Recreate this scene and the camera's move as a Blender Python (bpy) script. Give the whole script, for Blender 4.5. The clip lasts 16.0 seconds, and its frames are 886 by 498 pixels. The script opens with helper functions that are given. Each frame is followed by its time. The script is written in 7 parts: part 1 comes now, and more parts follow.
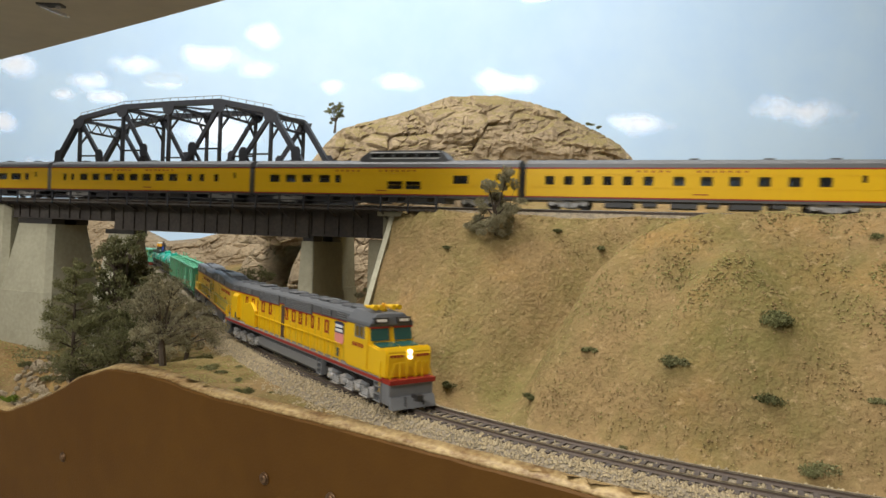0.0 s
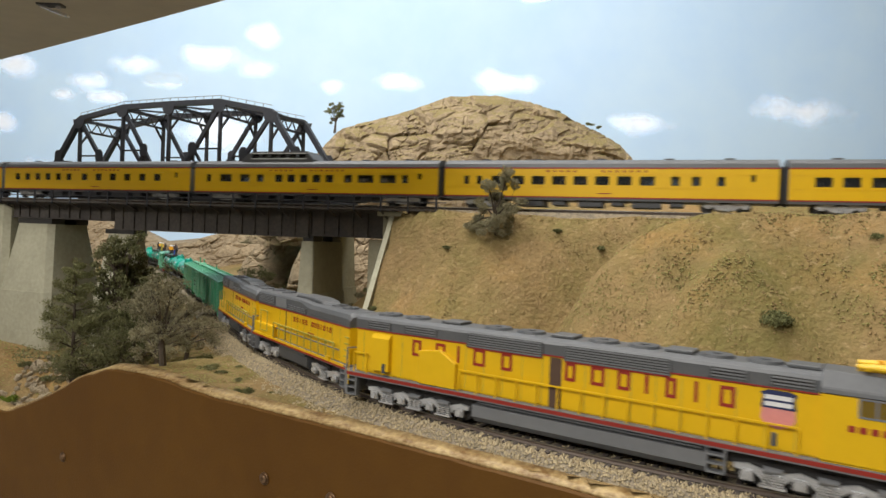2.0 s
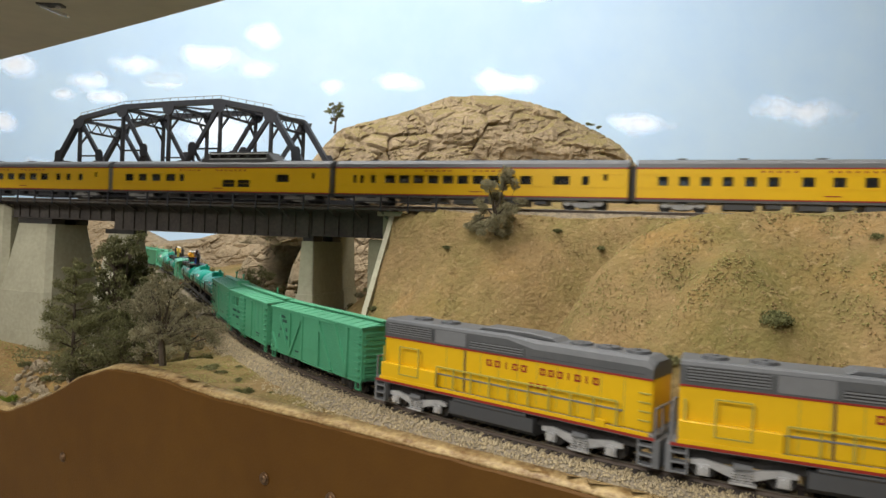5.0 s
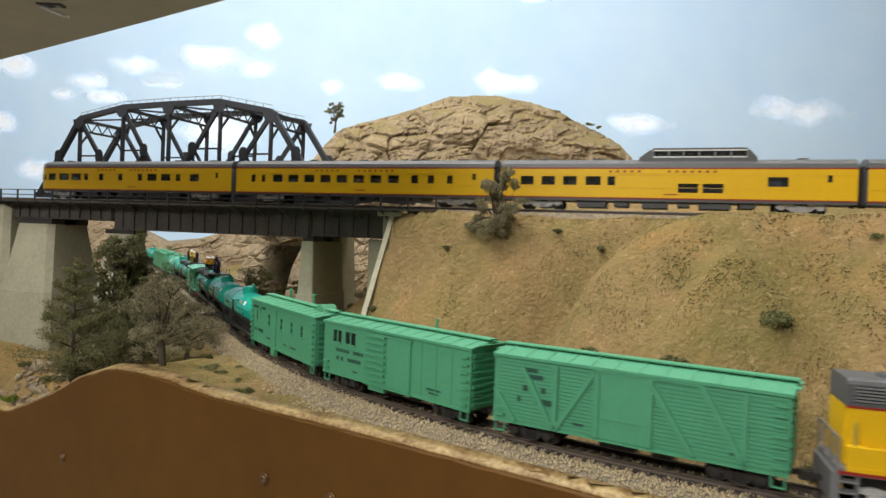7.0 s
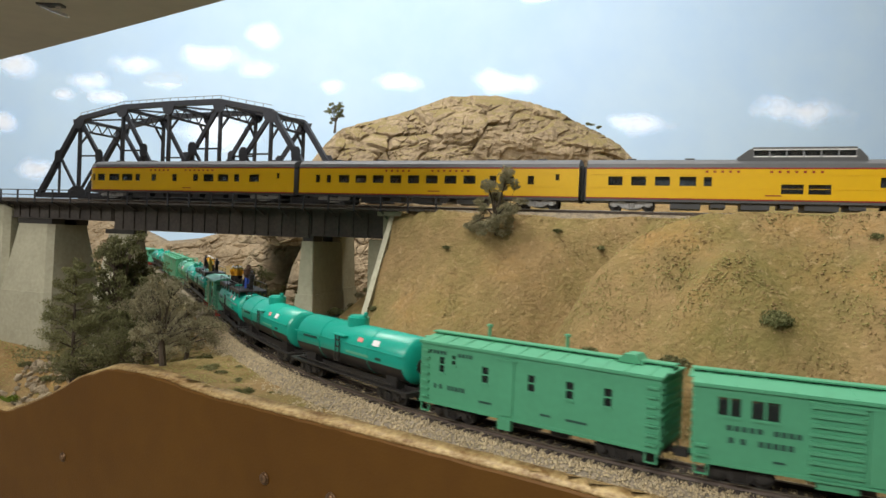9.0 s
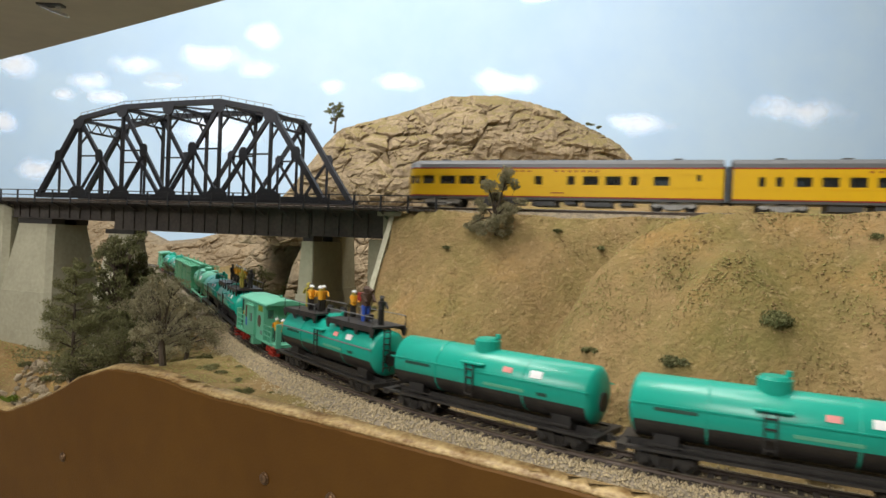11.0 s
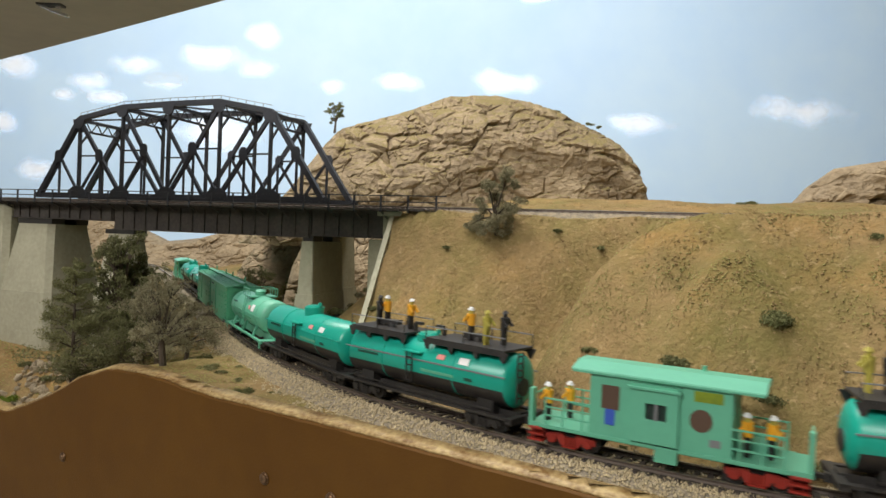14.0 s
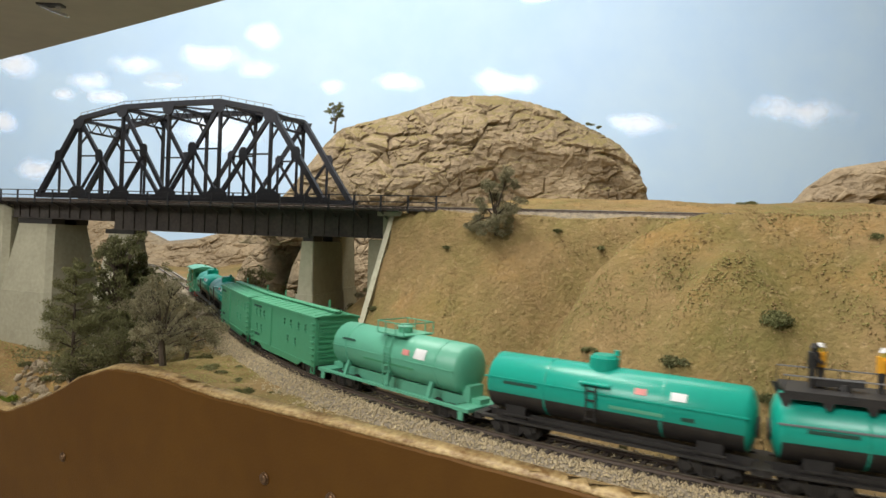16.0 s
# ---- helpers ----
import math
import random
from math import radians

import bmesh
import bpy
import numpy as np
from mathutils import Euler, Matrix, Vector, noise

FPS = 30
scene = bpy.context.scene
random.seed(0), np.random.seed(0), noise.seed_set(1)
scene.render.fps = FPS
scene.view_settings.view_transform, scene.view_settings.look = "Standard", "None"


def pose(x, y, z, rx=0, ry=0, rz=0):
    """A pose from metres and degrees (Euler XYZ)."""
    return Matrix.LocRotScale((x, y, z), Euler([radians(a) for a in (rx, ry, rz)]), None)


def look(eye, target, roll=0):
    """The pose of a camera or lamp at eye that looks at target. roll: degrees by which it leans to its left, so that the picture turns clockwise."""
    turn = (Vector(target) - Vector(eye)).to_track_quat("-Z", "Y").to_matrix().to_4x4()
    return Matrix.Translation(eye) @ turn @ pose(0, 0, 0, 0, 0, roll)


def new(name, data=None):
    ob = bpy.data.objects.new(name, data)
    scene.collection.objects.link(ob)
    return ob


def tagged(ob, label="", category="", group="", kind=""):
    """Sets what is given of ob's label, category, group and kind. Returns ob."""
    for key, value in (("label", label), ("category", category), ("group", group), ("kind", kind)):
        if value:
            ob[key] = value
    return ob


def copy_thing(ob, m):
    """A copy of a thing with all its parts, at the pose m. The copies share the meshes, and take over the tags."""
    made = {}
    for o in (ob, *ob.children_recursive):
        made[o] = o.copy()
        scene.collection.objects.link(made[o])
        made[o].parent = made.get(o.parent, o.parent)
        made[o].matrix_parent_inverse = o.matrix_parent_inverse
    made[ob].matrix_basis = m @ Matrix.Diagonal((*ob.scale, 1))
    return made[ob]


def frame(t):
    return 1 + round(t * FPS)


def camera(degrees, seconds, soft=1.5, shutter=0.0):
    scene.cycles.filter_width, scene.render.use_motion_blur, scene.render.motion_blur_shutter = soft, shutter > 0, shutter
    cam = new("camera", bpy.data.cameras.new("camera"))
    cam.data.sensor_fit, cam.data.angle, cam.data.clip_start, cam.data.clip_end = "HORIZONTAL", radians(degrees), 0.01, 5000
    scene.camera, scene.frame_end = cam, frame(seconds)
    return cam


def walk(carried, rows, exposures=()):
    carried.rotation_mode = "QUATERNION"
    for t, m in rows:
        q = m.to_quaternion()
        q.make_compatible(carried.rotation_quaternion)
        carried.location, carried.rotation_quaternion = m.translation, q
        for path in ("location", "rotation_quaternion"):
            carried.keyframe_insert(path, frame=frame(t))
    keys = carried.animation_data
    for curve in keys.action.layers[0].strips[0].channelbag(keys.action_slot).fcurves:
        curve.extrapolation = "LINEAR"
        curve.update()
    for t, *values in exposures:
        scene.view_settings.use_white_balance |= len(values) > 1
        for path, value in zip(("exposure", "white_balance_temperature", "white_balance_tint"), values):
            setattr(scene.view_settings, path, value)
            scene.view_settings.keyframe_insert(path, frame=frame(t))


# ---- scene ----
cam = camera(68.57, 16.0, 1.5, 0.5)
CAM_POSE = look((0, 0, 0.1098), (0, math.cos(radians(0.8659)), 0.1098 - math.sin(radians(0.8659))), 2.301)
walk(cam, [(0.0, CAM_POSE), (16.0, CAM_POSE)], exposures=[(0.0, 0.0), (16.0, 0.0)])

# ---- light ----
world = bpy.data.worlds.new("room_light")
scene.world = world
world.use_nodes = True
world.node_tree.nodes["Background"].inputs[0].default_value = (1.0, 0.95, 0.88, 1)
world.node_tree.nodes["Background"].inputs[1].default_value = 0.25


def tube(eye, target, w, h, watts):
    data = bpy.data.lights.new("fluorescent_light", "AREA")
    data.shape, data.size, data.size_y, data.energy, data.color = "RECTANGLE", w, h, watts, (1.0, 0.97, 0.94)
    new("fluorescent_light", data).matrix_world = look(eye, target)


tube((-0.40, 0.58, 1.50), (-0.10, 0.75, 0.05), 1.2, 0.25, 19)
tube((-1.20, -1.30, 1.35), (-0.1, 0.6, 0.1), 1.4, 0.5, 41)
tube((-0.15, 1.05, 1.75), (-0.15, 1.7, 0.25), 2.6, 0.3, 32)


# ---- materials ----
def mat(name, color, rough=0.6, metal=0.0, color2=None, scale=40.0, amount=0.5, bump=0.0, bscale=None, random_tint=0.0, spec=0.5, alpha=1.0, emit=0.0):
    """Plain paint or surface with a two-scale noise between two colours and a fine relief."""
    m = bpy.data.materials.new(name)
    m.use_nodes = True
    nt = m.node_tree
    n, l = nt.nodes, nt.links
    b = n["Principled BSDF"]
    b.inputs["Roughness"].default_value, b.inputs["Metallic"].default_value = rough, metal
    b.inputs["Specular IOR Level"].default_value = spec
    b.inputs["Alpha"].default_value = alpha
    c2 = color2 or tuple(v * 0.82 for v in color)
    tc = n.new("ShaderNodeTexCoord")
    n1 = n.new("ShaderNodeTexNoise"); n1.inputs["Scale"].default_value = scale; n1.inputs["Detail"].default_value = 8
    n2 = n.new("ShaderNodeTexNoise"); n2.inputs["Scale"].default_value = scale * 7; n2.inputs["Detail"].default_value = 4
    l.new(tc.outputs["Object"], n1.inputs["Vector"]); l.new(tc.outputs["Object"], n2.inputs["Vector"])
    add = n.new("ShaderNodeMath"); add.operation = "ADD"
    l.new(n1.outputs["Fac"], add.inputs[0]); l.new(n2.outputs["Fac"], add.inputs[1])
    mr = n.new("ShaderNodeMapRange")
    mr.inputs["From Min"].default_value, mr.inputs["From Max"].default_value = 0.75, 1.25
    mr.inputs["To Max"].default_value = amount
    l.new(add.outputs[0], mr.inputs["Value"])
    mix = n.new("ShaderNodeMix"); mix.data_type = "RGBA"
    mix.inputs["A"].default_value, mix.inputs["B"].default_value = (*color, 1), (*c2, 1)
    l.new(mr.outputs[0], mix.inputs["Factor"])
    out = mix.outputs["Result"]
    if random_tint:
        oi = n.new("ShaderNodeObjectInfo"); ge = n.new("ShaderNodeNewGeometry")
        ad = n.new("ShaderNodeMath"); ad.operation = "ADD"
        l.new(oi.outputs["Random"], ad.inputs[0]); l.new(ge.outputs["Random Per Island"], ad.inputs[1])
        mr2 = n.new("ShaderNodeMapRange"); mr2.inputs["From Max"].default_value = 2.0
        mr2.inputs["To Min"].default_value, mr2.inputs["To Max"].default_value = 1 - random_tint, 1 + random_tint
        l.new(ad.outputs[0], mr2.inputs["Value"])
        hs = n.new("ShaderNodeHueSaturation"); l.new(mr2.outputs[0], hs.inputs["Value"]); l.new(out, hs.inputs["Color"])
        out = hs.outputs[0]
    l.new(out, b.inputs["Base Color"])
    if bump:
        bp = n.new("ShaderNodeBump"); bp.inputs["Strength"].default_value = 0.6; bp.inputs["Distance"].default_value = bump
        n3 = n.new("ShaderNodeTexNoise"); n3.inputs["Scale"].default_value = bscale or scale * 5; n3.inputs["Detail"].default_value = 6
        l.new(tc.outputs["Object"], n3.inputs["Vector"]); l.new(n3.outputs["Fac"], bp.inputs["Height"]); l.new(bp.outputs[0], b.inputs["Normal"])
    if emit:
        b.inputs["Emission Color"].default_value = (*color, 1); b.inputs["Emission Strength"].default_value = emit
    return m


def soil_material():
    m = mat("scenic_soil", (0.285, 0.195, 0.088), 0.95, 0, (0.215, 0.148, 0.068), 14, 1.0, 0.0035, 260, spec=0.1)
    n, l = m.node_tree.nodes, m.node_tree.links
    b = n["Principled BSDF"]
    base = b.inputs["Base Color"].links[0].from_socket
    tc = n.new("ShaderNodeTexCoord")

    def layer(base, scale, lo, hi, color, top, speck=None):
        t = n.new("ShaderNodeTexNoise"); t.inputs["Scale"].default_value = scale; t.inputs["Detail"].default_value = 10; t.inputs["Roughness"].default_value = 0.72
        l.new(tc.outputs["Object"], t.inputs["Vector"])
        r = n.new("ShaderNodeMapRange"); r.inputs["From Min"].default_value, r.inputs["From Max"].default_value, r.inputs["To Max"].default_value = lo, hi, top
        l.new(t.outputs["Fac"], r.inputs["Value"])
        mx = n.new("ShaderNodeMix"); mx.data_type = "RGBA"; mx.inputs["B"].default_value = (*color, 1)
        l.new(r.outputs[0], mx.inputs["Factor"]); l.new(base, mx.inputs["A"])
        return mx.outputs["Result"]
    base = layer(base, 4.5, 0.50, 0.62, (0.38, 0.21, 0.060), 0.4)      # ochre earth
    base = layer(base, 6.0, 0.44, 0.62, (0.135, 0.130, 0.038), 0.7)     # turf
    base = layer(base, 160, 0.56, 0.66, (0.40, 0.29, 0.15), 0.6)       # light crumbs
    base = layer(base, 240, 0.58, 0.68, (0.07, 0.055, 0.025), 0.7)      # dark crumbs
    l.new(base, b.inputs["Base Color"])
    return m


def rock_material(turf=True):
    m = mat("plaster_rock", (0.385, 0.300, 0.190), 0.9, 0, (0.235, 0.180, 0.115), 16, 1.0, spec=0.15)
    n, l = m.node_tree.nodes, m.node_tree.links
    b = n["Principled BSDF"]
    tc = n.new("ShaderNodeTexCoord")
    mp = n.new("ShaderNodeMapping"); mp.inputs["Scale"].default_value = (1, 1, 2.6); mp.inputs["Rotation"].default_value = (0.1, 0.35, 0)
    l.new(tc.outputs["Object"], mp.inputs["Vector"])
    hs = []
    for scale, dist in ((40, 0.004), (110, 0.002)):
        v = n.new("ShaderNodeTexNoise"); v.inputs["Scale"].default_value = scale; v.inputs["Detail"].default_value = 8; v.inputs["Roughness"].default_value = 0.65; v.inputs["Distortion"].default_value = 0.6
        l.new(mp.outputs[0], v.inputs["Vector"])
        bp = n.new("ShaderNodeBump"); bp.inputs["Distance"].default_value = dist; bp.inputs["Strength"].default_value = 0.8
        l.new(v.outputs["Fac"], bp.inputs["Height"])
        if hs:
            l.new(hs[-1].outputs[0], bp.inputs["Normal"])
        hs.append(bp)
    l.new(hs[-1].outputs[0], b.inputs["Normal"])
    if not turf:
        return m
    # turf on the flat tops
    base = b.inputs["Base Color"].links[0].from_socket
    ge = n.new("ShaderNodeNewGeometry"); sx = n.new("ShaderNodeSeparateXYZ"); l.new(ge.outputs["Normal"], sx.inputs[0])
    t = n.new("ShaderNodeTexNoise"); t.inputs["Scale"].default_value = 30; t.inputs["Detail"].default_value = 6; l.new(tc.outputs["Object"], t.inputs["Vector"])
    ma = n.new("ShaderNodeMath"); ma.operation = "MULTIPLY_ADD"; ma.inputs[1].default_value = 0.6; l.new(t.outputs["Fac"], ma.inputs[0]); l.new(sx.outputs["Z"], ma.inputs[2])
    r = n.new("ShaderNodeMapRange"); r.inputs["From Min"].default_value, r.inputs["From Max"].default_value, r.inputs["To Max"].default_value = 0.92, 1.10, 0.85
    l.new(ma.outputs[0], r.inputs["Value"])
    mx = n.new("ShaderNodeMix"); mx.data_type = "RGBA"; mx.inputs["B"].default_value = (0.20, 0.16, 0.06, 1)
    l.new(r.outputs[0], mx.inputs["Factor"]); l.new(base, mx.inputs["A"]); l.new(mx.outputs["Result"], b.inputs["Base Color"])
    return m


M = dict(
    soil=soil_material(), rock=rock_material(), rock_bare=rock_material(False),
    sky=mat("painted_sky", (0.54, 0.735, 0.97), 0.9, 0, (0.62, 0.80, 0.97), 1.0, 0.8, spec=0.1),
    steel=mat("black_bridge_steel", (0.024, 0.027, 0.036), 0.5, 0, (0.045, 0.046, 0.052), 60, 0.7, 0.0006),
    rust=mat("weathered_girder", (0.055, 0.047, 0.042), 0.75, 0, (0.10, 0.085, 0.07), 40, 0.8, 0.0006),
    concrete=mat("cast_concrete", (0.43, 0.41, 0.295), 0.85, 0, (0.34, 0.32, 0.225), 30, 0.9, 0.0006, 300),
    fascia=mat("brown_painted_hardboard", (0.125, 0.055, 0.0065), 0.6, 0, (0.100, 0.042, 0.005), 6, 0.8, 0.0004, 500, spec=0.25),
    edge=mat("scuffed_board_edge", (0.50, 0.36, 0.16), 0.5, 0, (0.17, 0.085, 0.018), 45, 1.0, 0.002, 200),
    screw=mat("brass_screw", (0.25, 0.15, 0.08), 0.4, 0.7),
    deck=mat("beige_painted_valance", (0.45, 0.41, 0.32), 0.8, 0, (0.39, 0.35, 0.28), 8, 0.8),
    wall=mat("room_wall_paint", (0.6, 0.57, 0.5), 0.9, 0),
    ballast=mat("grey_ballast", (0.36, 0.295, 0.195), 0.95, 0, (0.16, 0.14, 0.11), 160, 1.0, 0.002, 500, spec=0.1),
    stone=mat("ballast_stone", (0.43, 0.345, 0.205), 0.95, 0, (0.29, 0.245, 0.165), 200, 1.0, random_tint=0.45, spec=0.1),
    crumb=mat("ground_foam_tan", (0.31, 0.215, 0.10), 0.95, 0, (0.25, 0.17, 0.08), 90, 1.0, random_tint=0.25, spec=0.05),
    turfgreen=mat("ground_foam_olive", (0.265, 0.245, 0.085), 0.95, 0, (0.31, 0.27, 0.11), 30, 1.0, random_tint=0.25, spec=0.05),
    turf=mat("ground_foam_green", (0.235, 0.200, 0.078), 0.95, 0, (0.275, 0.21, 0.095), 30, 1.0, random_tint=0.25, spec=0.05),
    tie=mat("dark_tie", (0.06, 0.047, 0.038), 0.9, 0, (0.10, 0.08, 0.065), 200, 1.0, random_tint=0.25),
    rail=mat("rail_side_brown", (0.12, 0.09, 0.07), 0.6, 0.3),
    railtop=mat("polished_rail_head", (0.55, 0.53, 0.5), 0.3, 1.0),
    yellow=mat("armour_yellow_paint", (0.78, 0.475, 0.006), 0.36, 0, (0.72, 0.435, 0.006), 30, 0.6),
    grey=mat("harbour_mist_grey", (0.105, 0.108, 0.110), 0.5, 0, (0.08, 0.083, 0.086), 60, 0.7),
    darkgrey=mat("dark_grille_grey", (0.075, 0.078, 0.082), 0.55),
    midgrey=mat("mid_grey_paint", (0.19, 0.195, 0.20), 0.5),
    red=mat("signal_red_paint", (0.30, 0.022, 0.012), 0.5),
    pink=mat("faded_red_stripe_shield", (0.72, 0.28, 0.25), 0.5),
    blue=mat("dark_blue_paint", (0.02, 0.03, 0.10), 0.5),
    white=mat("white_paint", (0.78, 0.78, 0.76), 0.5),
    silver=mat("silver_truck_metal", (0.78, 0.78, 0.77), 0.22, 0.45, (0.45, 0.45, 0.45), 200, 0.8),
    black=mat("black_plastic", (0.018, 0.017, 0.016), 0.5, 0, (0.04, 0.036, 0.032), 120, 0.8),
    glass=mat("dark_window_glass", (0.03, 0.035, 0.035), 0.08, 0, alpha=0.55),
    greenglass=mat("green_tinted_glass", (0.03, 0.10, 0.085), 0.08, 0),
    green=mat("maintenance_green_paint", (0.078, 0.335, 0.180), 0.55, 0, (0.070, 0.30, 0.16), 40, 0.8),
    dkgreen=mat("dark_green_paint", (0.012, 0.058, 0.040), 0.6, 0, (0.016, 0.075, 0.05), 40, 0.8),
    teal=mat("teal_tank_paint", (0.010, 0.36, 0.26), 0.32, 0, (0.010, 0.32, 0.23), 40, 0.7),
    mint=mat("mint_green_paint", (0.125, 0.43, 0.28), 0.4, 0, (0.11, 0.38, 0.25), 40, 0.7),
    interior=mat("lit_interior_beige", (0.45, 0.40, 0.33), 0.8),
    lamp=mat("lit_headlight", (1.0, 0.86, 0.55), 0.3, emit=3.0),
    vest=mat("orange_yellow_figure_paint", (0.85, 0.40, 0.02), 0.6),
    khaki=mat("khaki_figure_paint", (0.42, 0.36, 0.06), 0.6),
    brown=mat("brown_figure_paint", (0.09, 0.05, 0.03), 0.7),
    blueplain=mat("blue_figure_paint", (0.03, 0.09, 0.45), 0.6),
    leaf=mat("dull_green_foliage", (0.160, 0.165, 0.072), 0.9, 0, (0.225, 0.215, 0.105), 60, 1.0, random_tint=0.5, spec=0.1),
    leafdark=mat("dark_green_foliage", (0.105, 0.110, 0.045), 0.9, 0, (0.155, 0.155, 0.068), 60, 1.0, random_tint=0.5, spec=0.1),
    leafgrey=mat("grey_brown_foliage", (0.205, 0.188, 0.112), 0.9, 0, (0.29, 0.26, 0.16), 60, 1.0, random_tint=0.45, spec=0.1),
    moss=mat("bright_green_moss", (0.20, 0.26, 0.02), 0.95, 0, (0.14, 0.2, 0.02), 90, 1.0, random_tint=0.4),
    bark=mat("bare_bark", (0.10, 0.075, 0.05), 0.9, 0, (0.06, 0.045, 0.03), 90, 1.0),
)


# ---- mesh helpers ----
def part(name, bm, material, parent=None, label="", smooth=False):
    me = bpy.data.meshes.new(name)
    bm.normal_update()
    bm.to_mesh(me)
    bm.free()
    me.materials.append(M[material])
    if smooth:
        for p in me.polygons:
            p.use_smooth = True
    ob = new(name, me)
    ob.parent = parent
    if label:
        ob["label"] = label
    return ob


def bm_new():
    return bmesh.new()


def box(bm, x0, x1, y0, y1, z0, z1):
    v = [bm.verts.new(p) for p in ((x0, y0, z0), (x1, y0, z0), (x1, y1, z0), (x0, y1, z0), (x0, y0, z1), (x1, y0, z1), (x1, y1, z1), (x0, y1, z1))]
    for f in ((3, 2, 1, 0), (4, 5, 6, 7), (0, 1, 5, 4), (1, 2, 6, 5), (2, 3, 7, 6), (3, 0, 4, 7)):
        bm.faces.new([v[i] for i in f])
    return bm


def boxed(*a):
    return box(bm_new(), *a)


def prism(bm, profile, a0, a1, axis="x"):
    """Extrudes a closed 2D profile along an axis: x takes (y, z), y takes (x, z), z takes (x, y)."""
    def at(p, a):
        return {"x": (a, p[0], p[1]), "y": (p[0], a, p[1]), "z": (p[0], p[1], a)}[axis]
    r0 = [bm.verts.new(at(p, a0)) for p in profile]
    r1 = [bm.verts.new(at(p, a1)) for p in profile]
    k = len(profile)
    for i in range(k):
        bm.faces.new((r0[i], r0[(i + 1) % k], r1[(i + 1) % k], r1[i]))
    bm.faces.new(r0[::-1]); bm.faces.new(r1)
    bmesh.ops.recalc_face_normals(bm, faces=bm.faces[:])
    return bm


def cyl(bm, p, q, r, r2=None, n=12):
    """A closed cylinder or cone from p to q."""
    p, q = Vector(p), Vector(q)
    d = (q - p).normalized()
    u = d.orthogonal().normalized()
    w = d.cross(u)
    r2 = r if r2 is None else r2
    a, b = [], []
    for i in range(n):
        t = 2 * math.pi * i / n
        o = u * math.cos(t) + w * math.sin(t)
        a.append(bm.verts.new(p + o * r)); b.append(bm.verts.new(q + o * r2))
    for i in range(n):
        bm.faces.new((a[i], a[(i + 1) % n], b[(i + 1) % n], b[i]))
    bm.faces.new(a[::-1]); bm.faces.new(b)
    return bm


def bar(bm, p, q, w, h=None):
    """A square bar between two points."""
    p, q = Vector(p), Vector(q)
    h = h or w
    d = (q - p).normalized()
    s = d.cross(Vector((0, 0, 1)))
    s = Vector((0, 1, 0)) if s.length < 1e-4 else s.normalized()
    t = s.cross(d)
    c = [(-1, -1), (1, -1), (1, 1), (-1, 1)]
    a = [bm.verts.new(p + s * (w / 2 * i) + t * (h / 2 * j)) for i, j in c]
    b = [bm.verts.new(q + s * (w / 2 * i) + t * (h / 2 * j)) for i, j in c]
    for i in range(4):
        bm.faces.new((a[i], a[(i + 1) % 4], b[(i + 1) % 4], b[i]))
    bm.faces.new(a[::-1]); bm.faces.new(b)
    return bm


def thing(name, label, category, m=None, group="", kind=""):
    e = new(name)
    e.empty_display_size = 0.01
    if m is not None:
        e.matrix_basis = m
    return tagged(e, label, category, group, kind)


# ---- the two railway lines ----
UO, UD, UN = Vector((-0.5678, 0.8596)), Vector((0.94208, -0.33537)), Vector((0.33537, 0.94208))
UZ = 0.1419          # rail top of the upper line
LOW = (-0.229, 0.7406, -1.1173, 0.6844, 0.2382, 1.372, -0.0398)


def upper(s, off=0.0):
    p = UO + UD * s + UN * off
    return p.x, p.y


def arc(x, y, ph, k, l):
    return x + (math.sin(ph + k * l) - math.sin(ph)) / k, y + (math.cos(ph) - math.cos(ph + k * l)) / k, ph + k * l


def lower(s, off=0.0):
    """Plan place and heading on the lower line; off is to the far side."""
    px, py, ph, k1, l1, k2, k0 = LOW
    if s <= -1.15:
        x, y, h = arc(*arc(px, py, ph, k0, -1.15), -0.9, s + 1.15)
    elif s <= 0:
        x, y, h = arc(px, py, ph, k0, s)
    elif s <= l1:
        x, y, h = arc(px, py, ph, k1, s)
    else:
        x, y, h = arc(*arc(px, py, ph, k1, l1), k2, s - l1)
    return x - off * math.sin(h), y + off * math.cos(h), h


BRIDGE = Matrix(((UD.x, UN.x, 0, UO.x), (UD.y, UN.y, 0, UO.y), (0, 0, 1, 0), (0, 0, 0, 1)))   # x along the upper line, y to its far side


# ---- room shell and backdrop ----
tagged(part("floor", boxed(-3.5, 3.5, -3, 3, -1.25, -1.2), "wall"), "plain beige room floor", "floor", kind="structure")
tagged(part("ceiling", boxed(-3.5, 3.5, -3, 3, 2.0, 2.05), "wall"), "plain off-white room ceiling", "ceiling", kind="structure")
tagged(part("wall_south", boxed(-3.5, 3.5, -3.05, -3, -1.2, 2.0), "wall"), "plain off-white room wall", "wall", kind="structure")
tagged(part("wall_west", boxed(-3.55, -3.5, -3, 3, -1.2, 2.0), "wall"), "plain off-white room wall", "wall", kind="structure")
tagged(part("wall_east", boxed(3.5, 3.55, -3, 3, -1.2, 2.0), "wall"), "plain off-white room wall", "wall", kind="structure")


